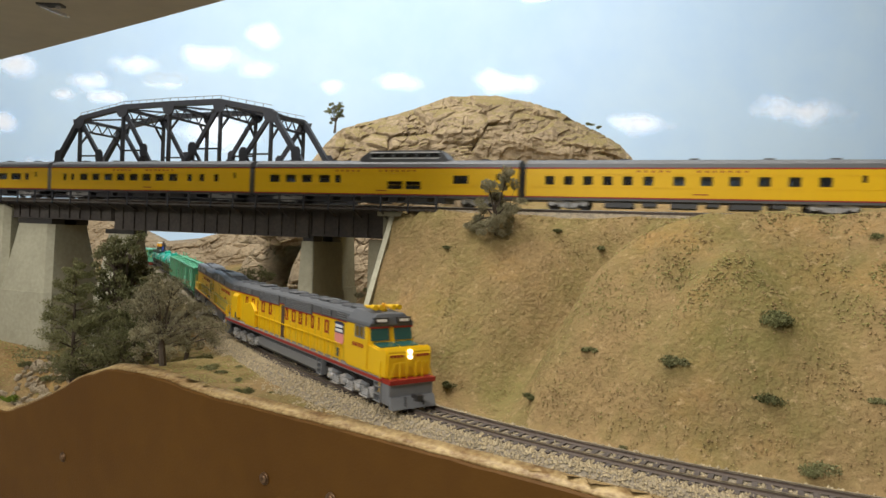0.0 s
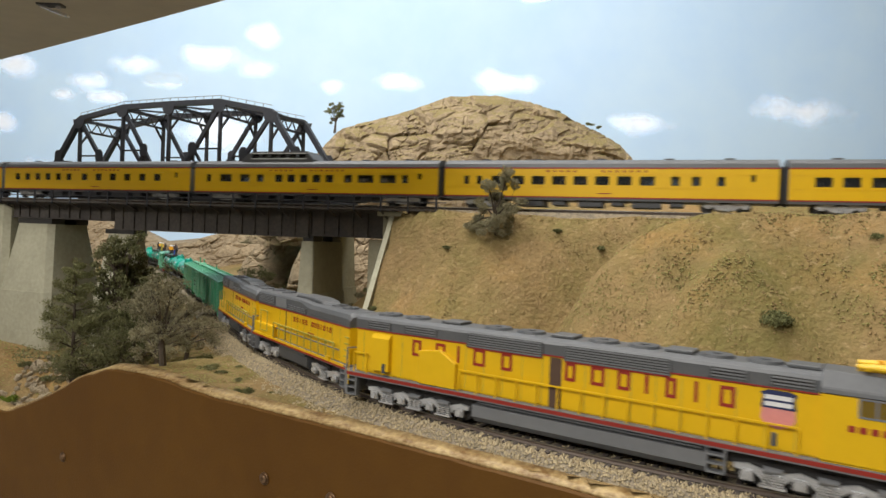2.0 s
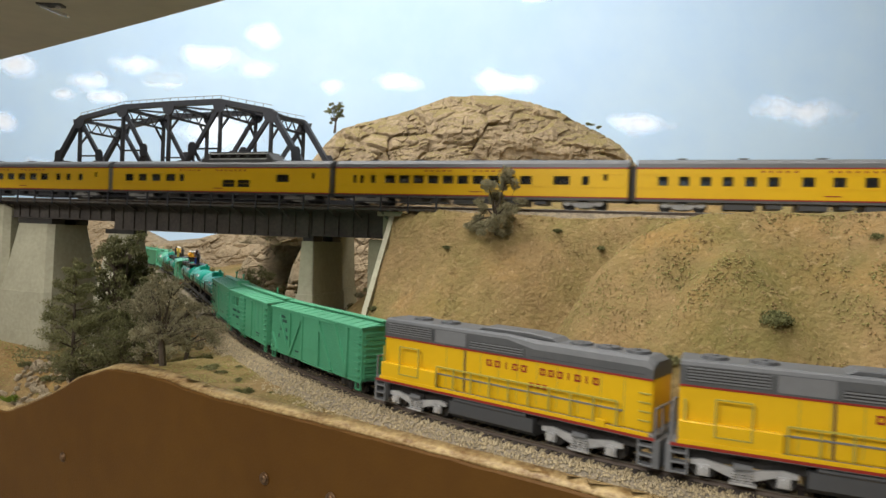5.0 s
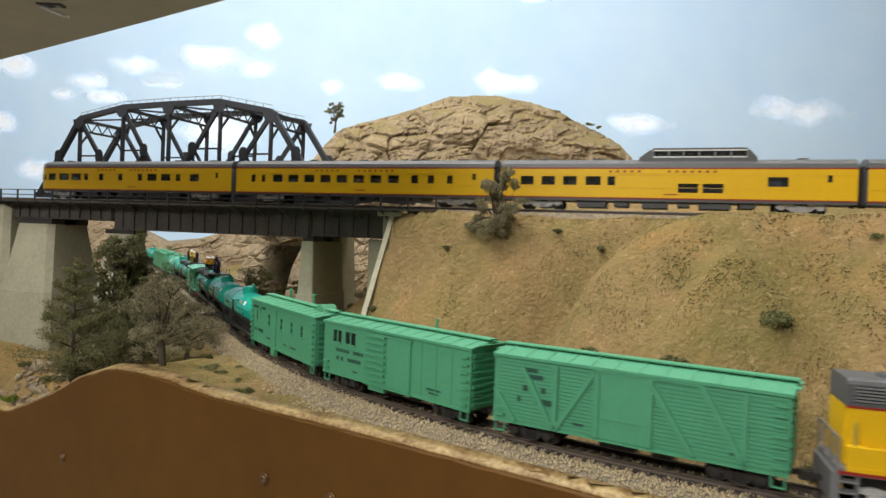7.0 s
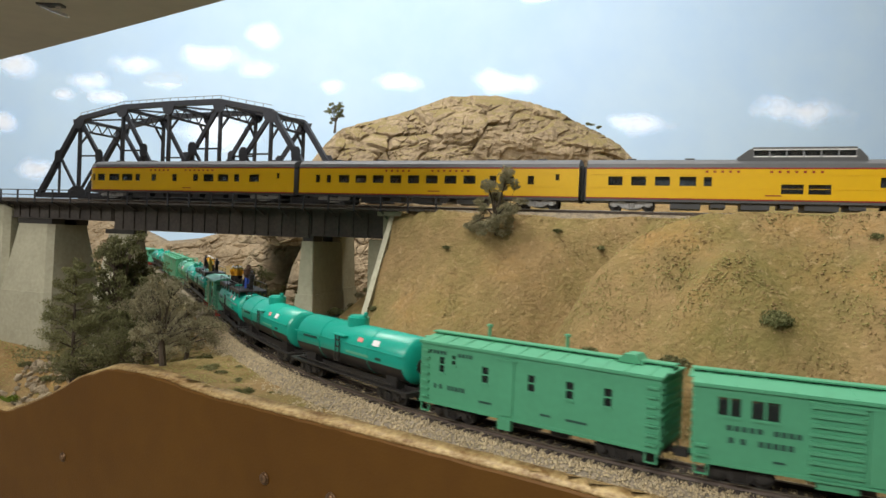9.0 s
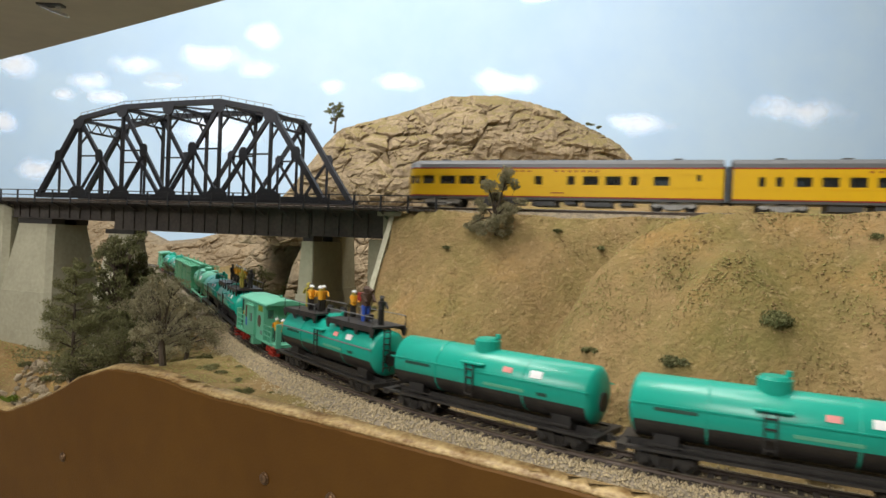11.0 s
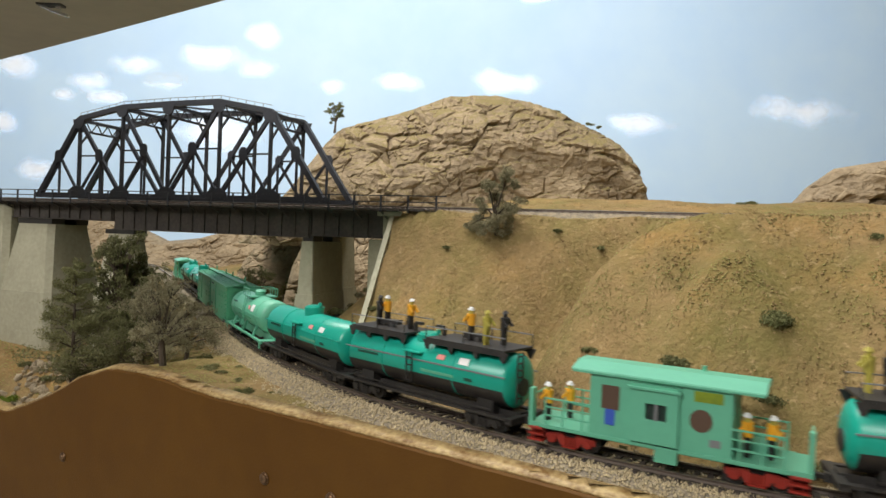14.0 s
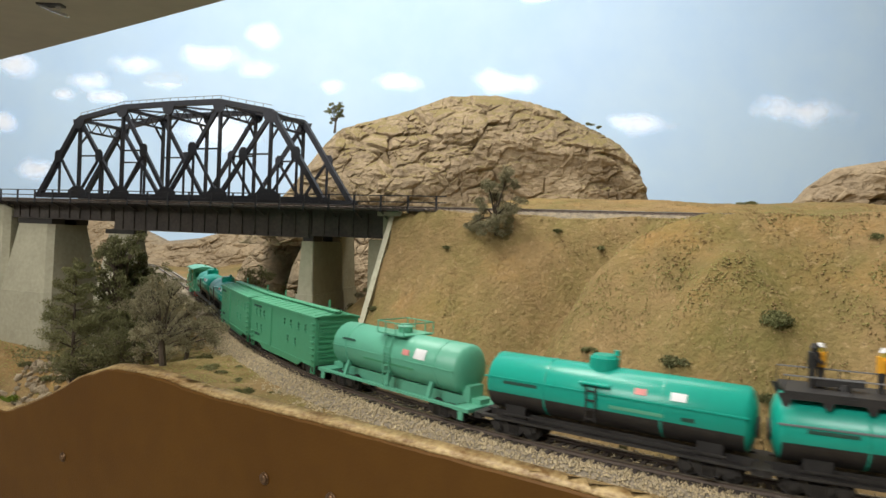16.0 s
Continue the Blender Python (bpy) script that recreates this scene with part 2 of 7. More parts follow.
def backdrop():
    bm = bm_new()
    xs = [-3.4 + 0.1 * i for i in range(69)]
    rows = []
    for x in xs:
        y = 2.35 - 0.9 * max(0, (abs(x) - 1.9) / 1.5) ** 2
        rows.append([bm.verts.new((x, y + d, z)) for d, z in ((0, -0.35), (0, 1.9), (0.01, 1.9), (0.01, -0.35))])
    for a, b in zip(rows, rows[1:]):
        for i in range(4):
            bm.faces.new((a[i], b[i], b[(i + 1) % 4], a[(i + 1) % 4]))
    bmesh.ops.recalc_face_normals(bm, faces=bm.faces[:])
    tagged(part("backdrop", bm, "sky", smooth=False), "pale blue hand-painted sky backdrop", "backdrop", kind="structure")


backdrop()


def cloud_material():
    m = bpy.data.materials.new("painted_cloud")
    m.use_nodes = True
    n, l = m.node_tree.nodes, m.node_tree.links
    b = n["Principled BSDF"]
    b.inputs["Base Color"].default_value = (0.90, 0.92, 0.94, 1); b.inputs["Roughness"].default_value = 0.9
    tc = n.new("ShaderNodeTexCoord"); oi = n.new("ShaderNodeObjectInfo")
    mp = n.new("ShaderNodeVectorMath"); mp.operation = "MULTIPLY_ADD"; mp.inputs[1].default_value = (2, 2, 2); mp.inputs[2].default_value = (-1, -1, -1)
    l.new(tc.outputs["Generated"], mp.inputs[0])
    sx = n.new("ShaderNodeSeparateXYZ"); l.new(mp.outputs[0], sx.inputs[0])
    cb = n.new("ShaderNodeCombineXYZ"); l.new(sx.outputs["X"], cb.inputs["X"]); l.new(sx.outputs["Z"], cb.inputs["Y"])
    ln = n.new("ShaderNodeVectorMath"); ln.operation = "LENGTH"; l.new(cb.outputs[0], ln.inputs[0])
    t = n.new("ShaderNodeTexNoise"); t.noise_dimensions = "4D"; t.inputs["Scale"].default_value = 9; t.inputs["Detail"].default_value = 7
    l.new(tc.outputs["Object"], t.inputs["Vector"]); mu = n.new("ShaderNodeMath"); mu.operation = "MULTIPLY"; mu.inputs[1].default_value = 40
    l.new(oi.outputs["Random"], mu.inputs[0]); l.new(mu.outputs[0], t.inputs["W"])
    ad = n.new("ShaderNodeMath"); ad.operation = "MULTIPLY_ADD"; ad.inputs[1].default_value = 1.5; l.new(t.outputs["Fac"], ad.inputs[0]); l.new(ln.outputs["Value"], ad.inputs[2])
    r = n.new("ShaderNodeMapRange"); r.interpolation_type = "SMOOTHSTEP"
    r.inputs["From Min"].default_value, r.inputs["From Max"].default_value = 0.72, 1.50
    r.inputs["To Min"].default_value, r.inputs["To Max"].default_value = 0.72, 0.0
    l.new(ad.outputs[0], r.inputs["Value"]); l.new(r.outputs[0], b.inputs["Alpha"])
    return m


M["cloud"] = cloud_material()
# painted clouds: place on the backdrop (x, z), half width, half height
for x, z, w, h in ((-0.678, 0.821, 0.10, 0.055), (-1.301, 0.624, 0.11, 0.05), (-1.11, 0.693, 0.13, 0.05), (-0.857, 0.723, 0.14, 0.06), (-0.694, 0.695, 0.10, 0.045),
                   (-1.00, 0.645, 0.13, 0.05), (-0.432, 0.645, 0.07, 0.035), (-0.185, 0.669, 0.11, 0.045), (0.205, 0.68, 0.19, 0.05), (0.29, 0.985, 0.10, 0.025), (0.689, 0.556, 0.15, 0.05),
                   (1.272, 0.622, 0.25, 0.06), (-1.391, 0.574, 0.07, 0.03), (-1.577, 0.674, 0.12, 0.06), (-1.602, 0.466, 0.07, 0.04), (-1.228, 0.572, 0.07, 0.03), (-0.838, 0.47, 0.2, 0.09), (-1.464, 0.303, 0.12, 0.05)):
    bm = bm_new()
    box(bm, -w * 1.25, w * 1.25, -0.001, 0, -h * 1.25, h * 1.25)
    c = part("painted_cloud", bm, "cloud")
    c.location = (x, 2.345, z)
    c.visible_shadow = False
    tagged(c, "soft white cloud painted on the sky backdrop", "cloud", "painted clouds", "structure")

# ---- terrain ----
FN, FD0, FT = Vector((0.555, 0.8318)), 0.3062, Vector((-0.8318, 0.555))   # fascia: normal, distance, direction to the west
F0 = FN * FD0
TOPS = [(-0.75, -0.012), (0.25, -0.0105), (0.34, -0.0112), (0.40, -0.0118), (0.43, -0.0105), (0.457, -0.0082), (0.496, -0.0084), (0.52, -0.0098), (0.538, -0.0121), (0.583, -0.0263), (0.632, -0.0491), (0.692, -0.0719), (0.7215, -0.0812), (0.747, -0.0828), (0.80, -0.078), (1.3, -0.03)]   # scalloped top edge along the fascia


def smooth01(v, a, b):
    t = np.clip((v - a) / (b - a), 0, 1)
    return t * t * (3 - 2 * t)


LS = np.linspace(-2.2, 1.6, 900)
LP = np.array([lower(s) for s in LS])


def ground(X, Y):
    """Height of the bare scenery over arrays of plan places."""
    su = (X - UO.x) * UD.x + (Y - UO.y) * UD.y
    du = (X - UO.x) * UN.x + (Y - UO.y) * UN.y
    k = np.concatenate([np.argmin((LP[None, ::2, 0] - x[:, None]) ** 2 + (LP[None, ::2, 1] - y[:, None]) ** 2, axis=1) * 2
                        for x, y in zip(np.array_split(X, 60), np.array_split(Y, 60))])
    P = LP[k]
    dl = -(X - P[:, 0]) * np.sin(P[:, 2]) + (Y - P[:, 1]) * np.cos(P[:, 2])
    fl = (X - F0.x) * FT.x + (Y - F0.y) * FT.y
    fd = X * FN.x + Y * FN.y - FD0
    edge = np.interp(fl, [a for a, _ in TOPS], [b for _, b in TOPS])
    west = (edge + 0.006) * smooth01(fl, 0.50, 0.55) * (1 - smooth01(fd, 0.01, 0.19))
    low = -0.010 + 0.0 * X
    low = low + 0.05 * smooth01(np.abs(dl), 0.07, 0.5) * smooth01(du, 0.05, 0.4)
    low = low + 0.022 * smooth01(-dl, 0.03, 0.10) * np.exp(-((su - 0.24) / 0.09) ** 2) * (1 - smooth01(np.abs(du + 0.12), 0.03, 0.12)) * (1 - smooth01(fl, 0.54, 0.62) * (1 - smooth01(fd, 0.02, 0.12)))
    low = low + west
    low = low + 0.055 * np.exp(-((X + 0.535) / 0.075) ** 2 - ((Y - 0.745) / 0.040) ** 2)
    low = low + 0.075 * smooth01(su, 0.43, 0.55) * smooth01(du, -0.09, 0.02)
    # embankment that carries the upper line east of the bridge, and a broad spur that stands out before it
    def slope(crest, foot, top):
        num = np.clip(dl - foot, 0, None)
        r = num / (num + np.clip(crest - du, 0, None) + 1e-6)
        return -0.010 + top * np.power(r, 0.92), r
    main, a = slope(-0.040 - 0.014 * np.exp(-((su - 0.615) / 0.035) ** 2), 0.034 + 0.018 * np.exp(-((su - 0.725) / 0.04) ** 2), 0.1445)
    main = main - np.sin(np.pi * a) * (0.007 * np.exp(-((su - 0.60) / 0.014) ** 2) + 0.008 * np.exp(-((su - 0.665 + 0.05 * (a - 0.5)) / 0.016) ** 2) + 0.042 * np.exp(-((su - 0.738 - 0.10 * (a - 0.4)) / 0.032) ** 2) - 0.007 * np.exp(-((su - 0.655) / 0.028) ** 2))
    spur, b = slope(-0.118, 0.031, 0.1480)
    shoulder = np.interp(du, [-0.21, -0.19, -0.17, -0.15, -0.136, -0.12, -0.10, -0.03], [0.728, 0.737, 0.748, 0.760, 0.777, 0.802, 0.828, 0.90])
    e = shoulder + 0.012 - su
    spur = spur - 1.7 * (e + np.sqrt(e * e + 0.010 ** 2)) / 2
    spur = spur + np.sin(np.pi * np.clip(b, 0, 1)) * (0.020 * np.exp(-((su - 0.85) / 0.05) ** 2) - 0.013 * np.exp(-((su - 0.915 + 0.12 * (b - 0.5)) / 0.022) ** 2) - 0.008 * np.exp(-((su - 0.822 - 0.10 * (b - 0.5)) / 0.012) ** 2) + 0.010 * np.exp(-((su - 0.955) / 0.022) ** 2))
    spur = spur - 0.012 * smooth01(du, -0.085, -0.03)
    emb = (main + spur + np.sqrt((main - spur) ** 2 + 0.005 ** 2)) / 2
    emb = emb + 0.042 * smooth01(du, 0.05, 0.4)
    w = 0.003 + 0.9 * np.clip(-du - 0.098, 0, None)
    m = smooth01(su, 0.5625 - w, 0.5655)
    return low * (1 - m) + emb * m, su, du, dl, fd


def ground_at(x, y):
    z = ground(np.array([x]), np.array([y]))
    return float(z[0][0])


def terrain():
    xs, ys = np.arange(-2.3, 2.3, 0.009), np.arange(0.0, 2.36, 0.009)
    X, Y = np.meshgrid(xs, ys)
    X, Y = X.ravel(), Y.ravel()
    Z, su, du, dl, fd = ground(X, Y)
    rough = np.clip((np.abs(dl) - 0.02) / 0.03, 0.12, 1) * np.clip((np.abs(du) - 0.018) / 0.02, 0.1, 1)
    N = np.array([noise.fractal((x * 9, y * 9, 0.3), 1.0, 2.0, 4) * 0.006 + noise.noise((x * 60, y * 60, 3)) * 0.0018 + noise.noise((x * 150, y * 150, 7)) * 0.0012 for x, y in zip(X, Y)])
    Z = Z + N * rough
    nx, ny = len(xs), len(ys)
    keep = fd > -0.0035
    idx = -np.ones(len(X), int)
    idx[keep] = np.arange(keep.sum())
    i = (np.arange(ny - 1)[:, None] * nx + np.arange(nx - 1)[None, :]).ravel()
    q = np.stack([idx[i], idx[i + 1], idx[i + nx + 1], idx[i + nx]], 1)
    q = q[(q >= 0).all(1)]
    me = bpy.data.meshes.new("ground")
    me.from_pydata(np.stack([X, Y, Z], 1)[keep].tolist(), [], q.tolist())
    me.materials.append(M["soil"])
    for p in me.polygons:
        p.use_smooth = True
    tagged(new("ground", me), "sculpted tan and green scenic ground with ochre soil and turf", "ground", kind="structure")


terrain()


def crumbs(name, label, material, n, region, size, seed, kind="stuff", lift=0.0, spread=None):
    """Loose little grains strewn over the ground."""
    rnd = np.random.RandomState(seed)
    x0, x1, y0, y1 = region
    X, Y = rnd.uniform(x0, x1, n), rnd.uniform(y0, y1, n)
    Z, su, du, dl, fd = ground(X, Y)
    pat = np.array([noise.fractal((x * 7 + seed, y * 7, 1.7), 1.0, 2.0, 4) for x, y in zip(X, Y)])
    ok = (fd > 0.004) & (np.abs(dl) > 0.030) & (np.abs(du) > 0.022) & (pat > -0.05 if material == "turf" else pat > -9)
    if spread:
        ok &= rnd.uniform(0, 1, n) < spread(su, du, pat)
    X, Y, Z = X[ok], Y[ok], Z[ok]
    Z = Z + np.array([noise.fractal((x * 9, y * 9, 0.3), 1.0, 2.0, 4) * 0.006 for x, y in zip(X, Y)])
    S = size * rnd.uniform(0.4, 1.3, len(X))
    base = np.array([(1, 0, -0.3), (-0.5, 0.87, -0.3), (-0.5, -0.87, -0.3), (0, 0, 0.35)])
    V = base[None] * S[:, None, None] * rnd.uniform(0.6, 1.3, (len(X), 4, 3)) + np.stack([X, Y, Z + lift], 1)[:, None, :]
    I = np.arange(len(X))[:, None, None] * 4 + np.array([(0, 1, 3), (1, 2, 3), (2, 0, 3)])[None]
    me = bpy.data.meshes.new(name)
    me.from_pydata(V.reshape(-1, 3).tolist(), [], I.reshape(-1, 3).tolist())
    me.materials.append(M[material])
    tagged(new(name, me), label, "ground cover", kind=kind)


crumbs("turf_tufts", "green ground foam strewn over the embankment", "turf", 90000, (-0.5, 0.55, 0.25, 0.95), 0.0010, 3)
def damp_places(su, du, pat):
    """Turf grows thickest in the gully, along the spur's shoulder and in hollows low on the slope."""
    edge = np.interp(du, [-0.21, -0.17, -0.136, -0.12, -0.06], [0.735, 0.752, 0.770, 0.795, 0.84])
    gully = 0.75 * np.exp(-((su - edge - 0.012) / 0.014) ** 2) + 0.45 * np.exp(-((su - edge + 0.030) / 0.016) ** 2)
    hollow = np.exp(-((su - 0.835) / 0.035) ** 2 - ((du + 0.172) / 0.020) ** 2) + np.exp(-((su - 0.955) / 0.03) ** 2 - ((du + 0.165) / 0.03) ** 2) + 0.8 * np.exp(-((su - 0.93) / 0.05) ** 2 - ((du + 0.118) / 0.012) ** 2)
    return np.clip((0.9 * gully + hollow * 0.9) * smooth01(pat, -0.45, 0.25) * 1.3, 0, 1)


crumbs("turf_tufts", "thick olive turf in the gully of the embankment", "turfgreen", 75000, (-0.02, 0.50, 0.27, 0.66), 0.0011, 8, spread=damp_places)
crumbs("turf_tufts", "olive turf strewn over the knoll by the lower track", "turfgreen", 45000, (-0.52, 0.05, 0.38, 0.80), 0.0014, 12, spread=lambda su, du, pat: 0.85 * smooth01(pat, -0.25, 0.15) * (1 - smooth01(su, 0.50, 0.54)))
crumbs("soil_grains", "tan soil grains strewn over the slopes", "crumb", 90000, (-0.5, 0.55, 0.25, 0.95), 0.0011, 4)


def rock_form(name, label, profile, y0, depth, z0, lean, seed, amp=0.016, nv=160, nu=460, tilt=0.5, crown=0.0, material="rock"):
    """A carved plaster rock: a skyline over x, a broken face to the south, a rounded back."""
    px, pz = np.array(profile).T
    xs = np.linspace(px[0], px[-1], nu)
    zt = np.interp(xs, px, pz)
    verts, faces = [], []
    mid, half = (px[0] + px[-1]) / 2, (px[-1] - px[0]) / 2
    for i, x in enumerate(xs):
        e = math.sqrt(max(0, 1 - ((x - mid) / half) ** 2))
        for j in range(nv):
            v = j / (nv - 1)
            if v < 0.72:
                q = v / 0.72
                z = z0 + (zt[i] - z0) * q
                y = y0 + depth * 0.5 * (1 - e) + lean * q ** 1.6 + crown * (max(0.0, q - 0.70) / 0.30) ** 1.3
            else:
                q = (v - 0.72) / 0.28
                z = zt[i] + 0.012 * math.sin(q * math.pi) * e - (zt[i] - z0) * max(0, q - 0.6) / 0.4 * 0.9
                y = y0 + depth * 0.5 * (1 - e) + lean + crown + q * depth * (0.3 + 0.7 * e)
            u, w = x + tilt * (z - z0), z - 0.30 * x + 0.05 * y
            p = Vector((u * 15, w * 30, seed + y))
            p = p + noise.noise_vector(p * 0.6) * 0.75
            d, cells = noise.voronoi(p)
            plate = noise.noise(cells[0] * 3.7)
            deep = max(0.0, 0.35 + 1.3 * noise.noise(p * 0.8 + Vector((9, 4, 1))))
            crack = (1 - min(1, (d[1] - d[0]) / 0.13)) * deep
            p2 = Vector((u * 44, w * 70, seed + 5)) + noise.noise_vector(p * 1.1) * 0.9
            d2, cells2 = noise.voronoi(p2)
            crack2 = (1 - min(1, (d2[1] - d2[0]) / 0.12)) * max(0.0, noise.noise(p * 1.1 + Vector((2, 7, 5))) * 1.8)
            tip = noise.noise(Vector((u * 5, w * 30, seed + 3)))
            f = 1.0 if v < 0.70 else max(0.12, 1 - (v - 0.70) * 7)
            disp = amp * f * (0.60 * noise.fractal(Vector((x * 6, z * 8, seed)), 1, 2, 6) + 0.30 * plate + 0.18 * tip + 0.13 * noise.noise(cells2[0] * 5.1) - 0.40 * crack - 0.24 * crack2 + 0.07 * noise.fractal(Vector((x * 70, z * 110, seed)), 1, 2, 3))
            verts.append((x + disp * 0.3, y - disp, z + (disp * 0.25 if v > 0.05 else 0)))
    for i in range(nu - 1):
        for j in range(nv - 1):
            a = i * nv + j
            faces.append((a, a + nv, a + nv + 1, a + 1))
    me = bpy.data.meshes.new(name)
    me.from_pydata(verts, [], faces)
    me.materials.append(M[material])
    return tagged(new(name, me), label, "rock", kind="structure")


rock_form("rock_butte", "large tan carved rock butte with cracked strata", ((-0.34, 0.10), (-0.285, 0.170), (-0.234, 0.234), (-0.206, 0.270), (-0.182, 0.294), (-0.09, 0.320), (-0.03, 0.341), (0.005, 0.353), (0.08, 0.357), (0.148, 0.341), (0.21, 0.324), (0.27, 0.308), (0.307, 0.292), (0.332, 0.266), (0.344, 0.222), (0.352, 0.15)), 0.985, 0.20, 0.09, 0.055, 2.0, 0.026, tilt=0.9, crown=0.06)
rock_form("rock_hill", "low brown rock hill near the sky backdrop", ((0.50, 0.12), (0.545, 0.170), (0.575, 0.205), (0.62, 0.238), (0.70, 0.252), (0.80, 0.262), (0.95, 0.24), (1.1, 0.12)), 0.95, 0.07, 0.08, 0.05, 7.0, 0.052, nu=300, nv=110, material="rock_bare")
rock_form("rock_bank", "tan rock bank under the railway bridge", ((-0.42, -0.02), (-0.39, 0.05), (-0.36, 0.085), (-0.30, 0.10), (-0.22, 0.105), (-0.1, 0.12), (0.0, 0.12), (0.05, 0.0)), 1.14, 0.2, -0.03, 0.08, 11.0, 0.02, nu=220, nv=90, material="rock_bare")
rock_form("rock_bank", "pinkish tan rock face rising behind the bridge pier", ((-0.245, -0.03), (-0.232, 0.055), (-0.215, 0.090), (-0.18, 0.106), (-0.10, 0.116), (-0.02, 0.120), (0.03, 0.0)), 0.915, 0.10, -0.03, 0.055, 17.0, 0.022, nu=240, nv=110, material="rock_bare")
rock_form("rock_bank", "pale rock bank beyond the lower track", ((-1.35, -0.02), (-1.25, 0.11), (-1.10, 0.13), (-1.0, 0.09), (-0.92, 0.055), (-0.80, 0.07), (-0.7, 0.10), (-0.55, 0.115), (-0.4, 0.12), (-0.2, 0.0)), 2.0, 0.2, -0.04, 0.07, 13.0, 0.03, nu=220, nv=80, material="rock_bare")


# ---- layout edge ----
def fascia():
    bm = bm_new()
    tops = TOPS
    ls = [-0.75 + 0.004 * i for i in range(513)]
    prev = None
    for l in ls:
        z = float(np.interp(l, [a for a, _ in tops], [b for _, b in tops])) + 0.0008 * noise.noise((l * 60, 0, 0))
        p = F0 + FT * l
        o = -FN * 0.006
        r = [bm.verts.new((p.x, p.y, -0.5)), bm.verts.new((p.x + o.x, p.y + o.y, -0.5)), bm.verts.new((p.x + o.x, p.y + o.y, z - 0.0012)), bm.verts.new((p.x + o.x * 0.8, p.y + o.y * 0.8, z)), bm.verts.new((p.x, p.y, z))]
        if prev:
            for i in range(5):
                bm.faces.new((prev[i], r[i], r[(i + 1) % 5], prev[(i + 1) % 5]))
        else:
            bm.faces.new(r)
        prev = r
    bm.faces.new(prev[::-1])
    bmesh.ops.recalc_face_normals(bm, faces=bm.faces[:])
    f = tagged(part("fascia", bm, "fascia"), "brown painted hardboard fascia with scalloped top edge", "panel", kind="structure")
    # scuffed plaster lip along the top
    bm = bm_new()
    prev = None
    for l in ls:
        z = float(np.interp(l, [a for a, _ in tops], [b for _, b in tops]))
        j = 0.0014 * noise.noise((l * 45, 2, 0)) + 0.0009 * noise.noise((l * 160, 5, 0))
        a, b = F0 + FT * l - FN * (0.0045 + j), F0 + FT * l + FN * (0.006 + 2 * j)
        r = [bm.verts.new((a.x, a.y, z + 0.0003)), bm.verts.new((a.x, a.y, z + 0.0013 + j)), bm.verts.new((b.x, b.y, z + 0.004)), bm.verts.new((b.x, b.y, z - 0.01))]
        if prev:
            for i in range(4):
                bm.faces.new((prev[i], r[i], r[(i + 1) % 4], prev[(i + 1) % 4]))
        prev = r
    bmesh.ops.recalc_face_normals(bm, faces=bm.faces[:])
    tagged(part("scenery_lip", bm, "edge", smooth=True), "ochre scuffed plaster lip behind the fascia", "trim", kind="structure")
    for l, z in ((0.604, -0.1009), (0.3378, -0.0568), (0.2766, -0.055)):
        p = F0 + FT * l - FN * 0.006
        n3 = Vector((FN.x, FN.y, 0))
        c = Vector((p.x, p.y, z))
        bm = bm_new()
        cyl(bm, c, c - n3 * 0.001, 0.0042, 0.0042, 18)
        cyl(bm, c - n3 * 0.001, c - n3 * 0.0022, 0.0036, 0.002, 18)
        cyl(bm, c - n3 * 0.0022, c - n3 * 0.0019, 0.0012, 0.001, 6)
        tagged(part("screw", bm, "screw", smooth=True), "brass screw with washer in the brown fascia", "screw", "fascia screws")


fascia()


def valance():
    """The underside of a shelf over the aisle, with a bowed edge along the fascia."""
    bm = bm_new()
    top, low = [], []
    for i in range(41):
        l = 0.30 + 0.9 * i / 40
        p = FN * (0.312 + 0.012 * math.sin(max(0, l + 0.1) * 2.2)) + FT * l
        q = p - FN * 0.20
        low.append((bm.verts.new((p.x, p.y, 0.288)), bm.verts.new((q.x, q.y, 0.288))))
        top.append((bm.verts.new((p.x, p.y, 0.31)), bm.verts.new((q.x, q.y, 0.31))))
    for i in range(40):
        a, b, c, d = low[i], low[i + 1], top[i], top[i + 1]
        bm.faces.new((a[0], b[0], b[1], a[1])); bm.faces.new((c[0], c[1], d[1], d[0]))
        bm.faces.new((a[0], c[0], d[0], b[0])); bm.faces.new((a[1], b[1], d[1], c[1]))
    bmesh.ops.recalc_face_normals(bm, faces=bm.faces[:])
    tagged(part("shelf_underside", bm, "deck"), "beige painted underside of a shelf above the layout", "shelf", kind="structure")


valance()


# ---- railway tracks ----
def sweep(fn, s0, s1, n, profile):
    """Sweeps a closed profile (off, z) along a plan curve."""
    bm = bm_new()
    prev = None
    for i in range(n + 1):
        s = s0 + (s1 - s0) * i / n
        r = []
        for off, z in profile:
            p = fn(s, off)
            r.append(bm.verts.new((p[0], p[1], z)))
        if prev:
            for k in range(len(profile)):
                bm.faces.new((prev[k], r[k], r[(k + 1) % len(profile)], prev[(k + 1) % len(profile)]))
        else:
            bm.faces.new(r)
        prev = r
    bm.faces.new(prev[::-1])
    bmesh.ops.recalc_face_normals(bm, faces=bm.faces[:])
    return bm


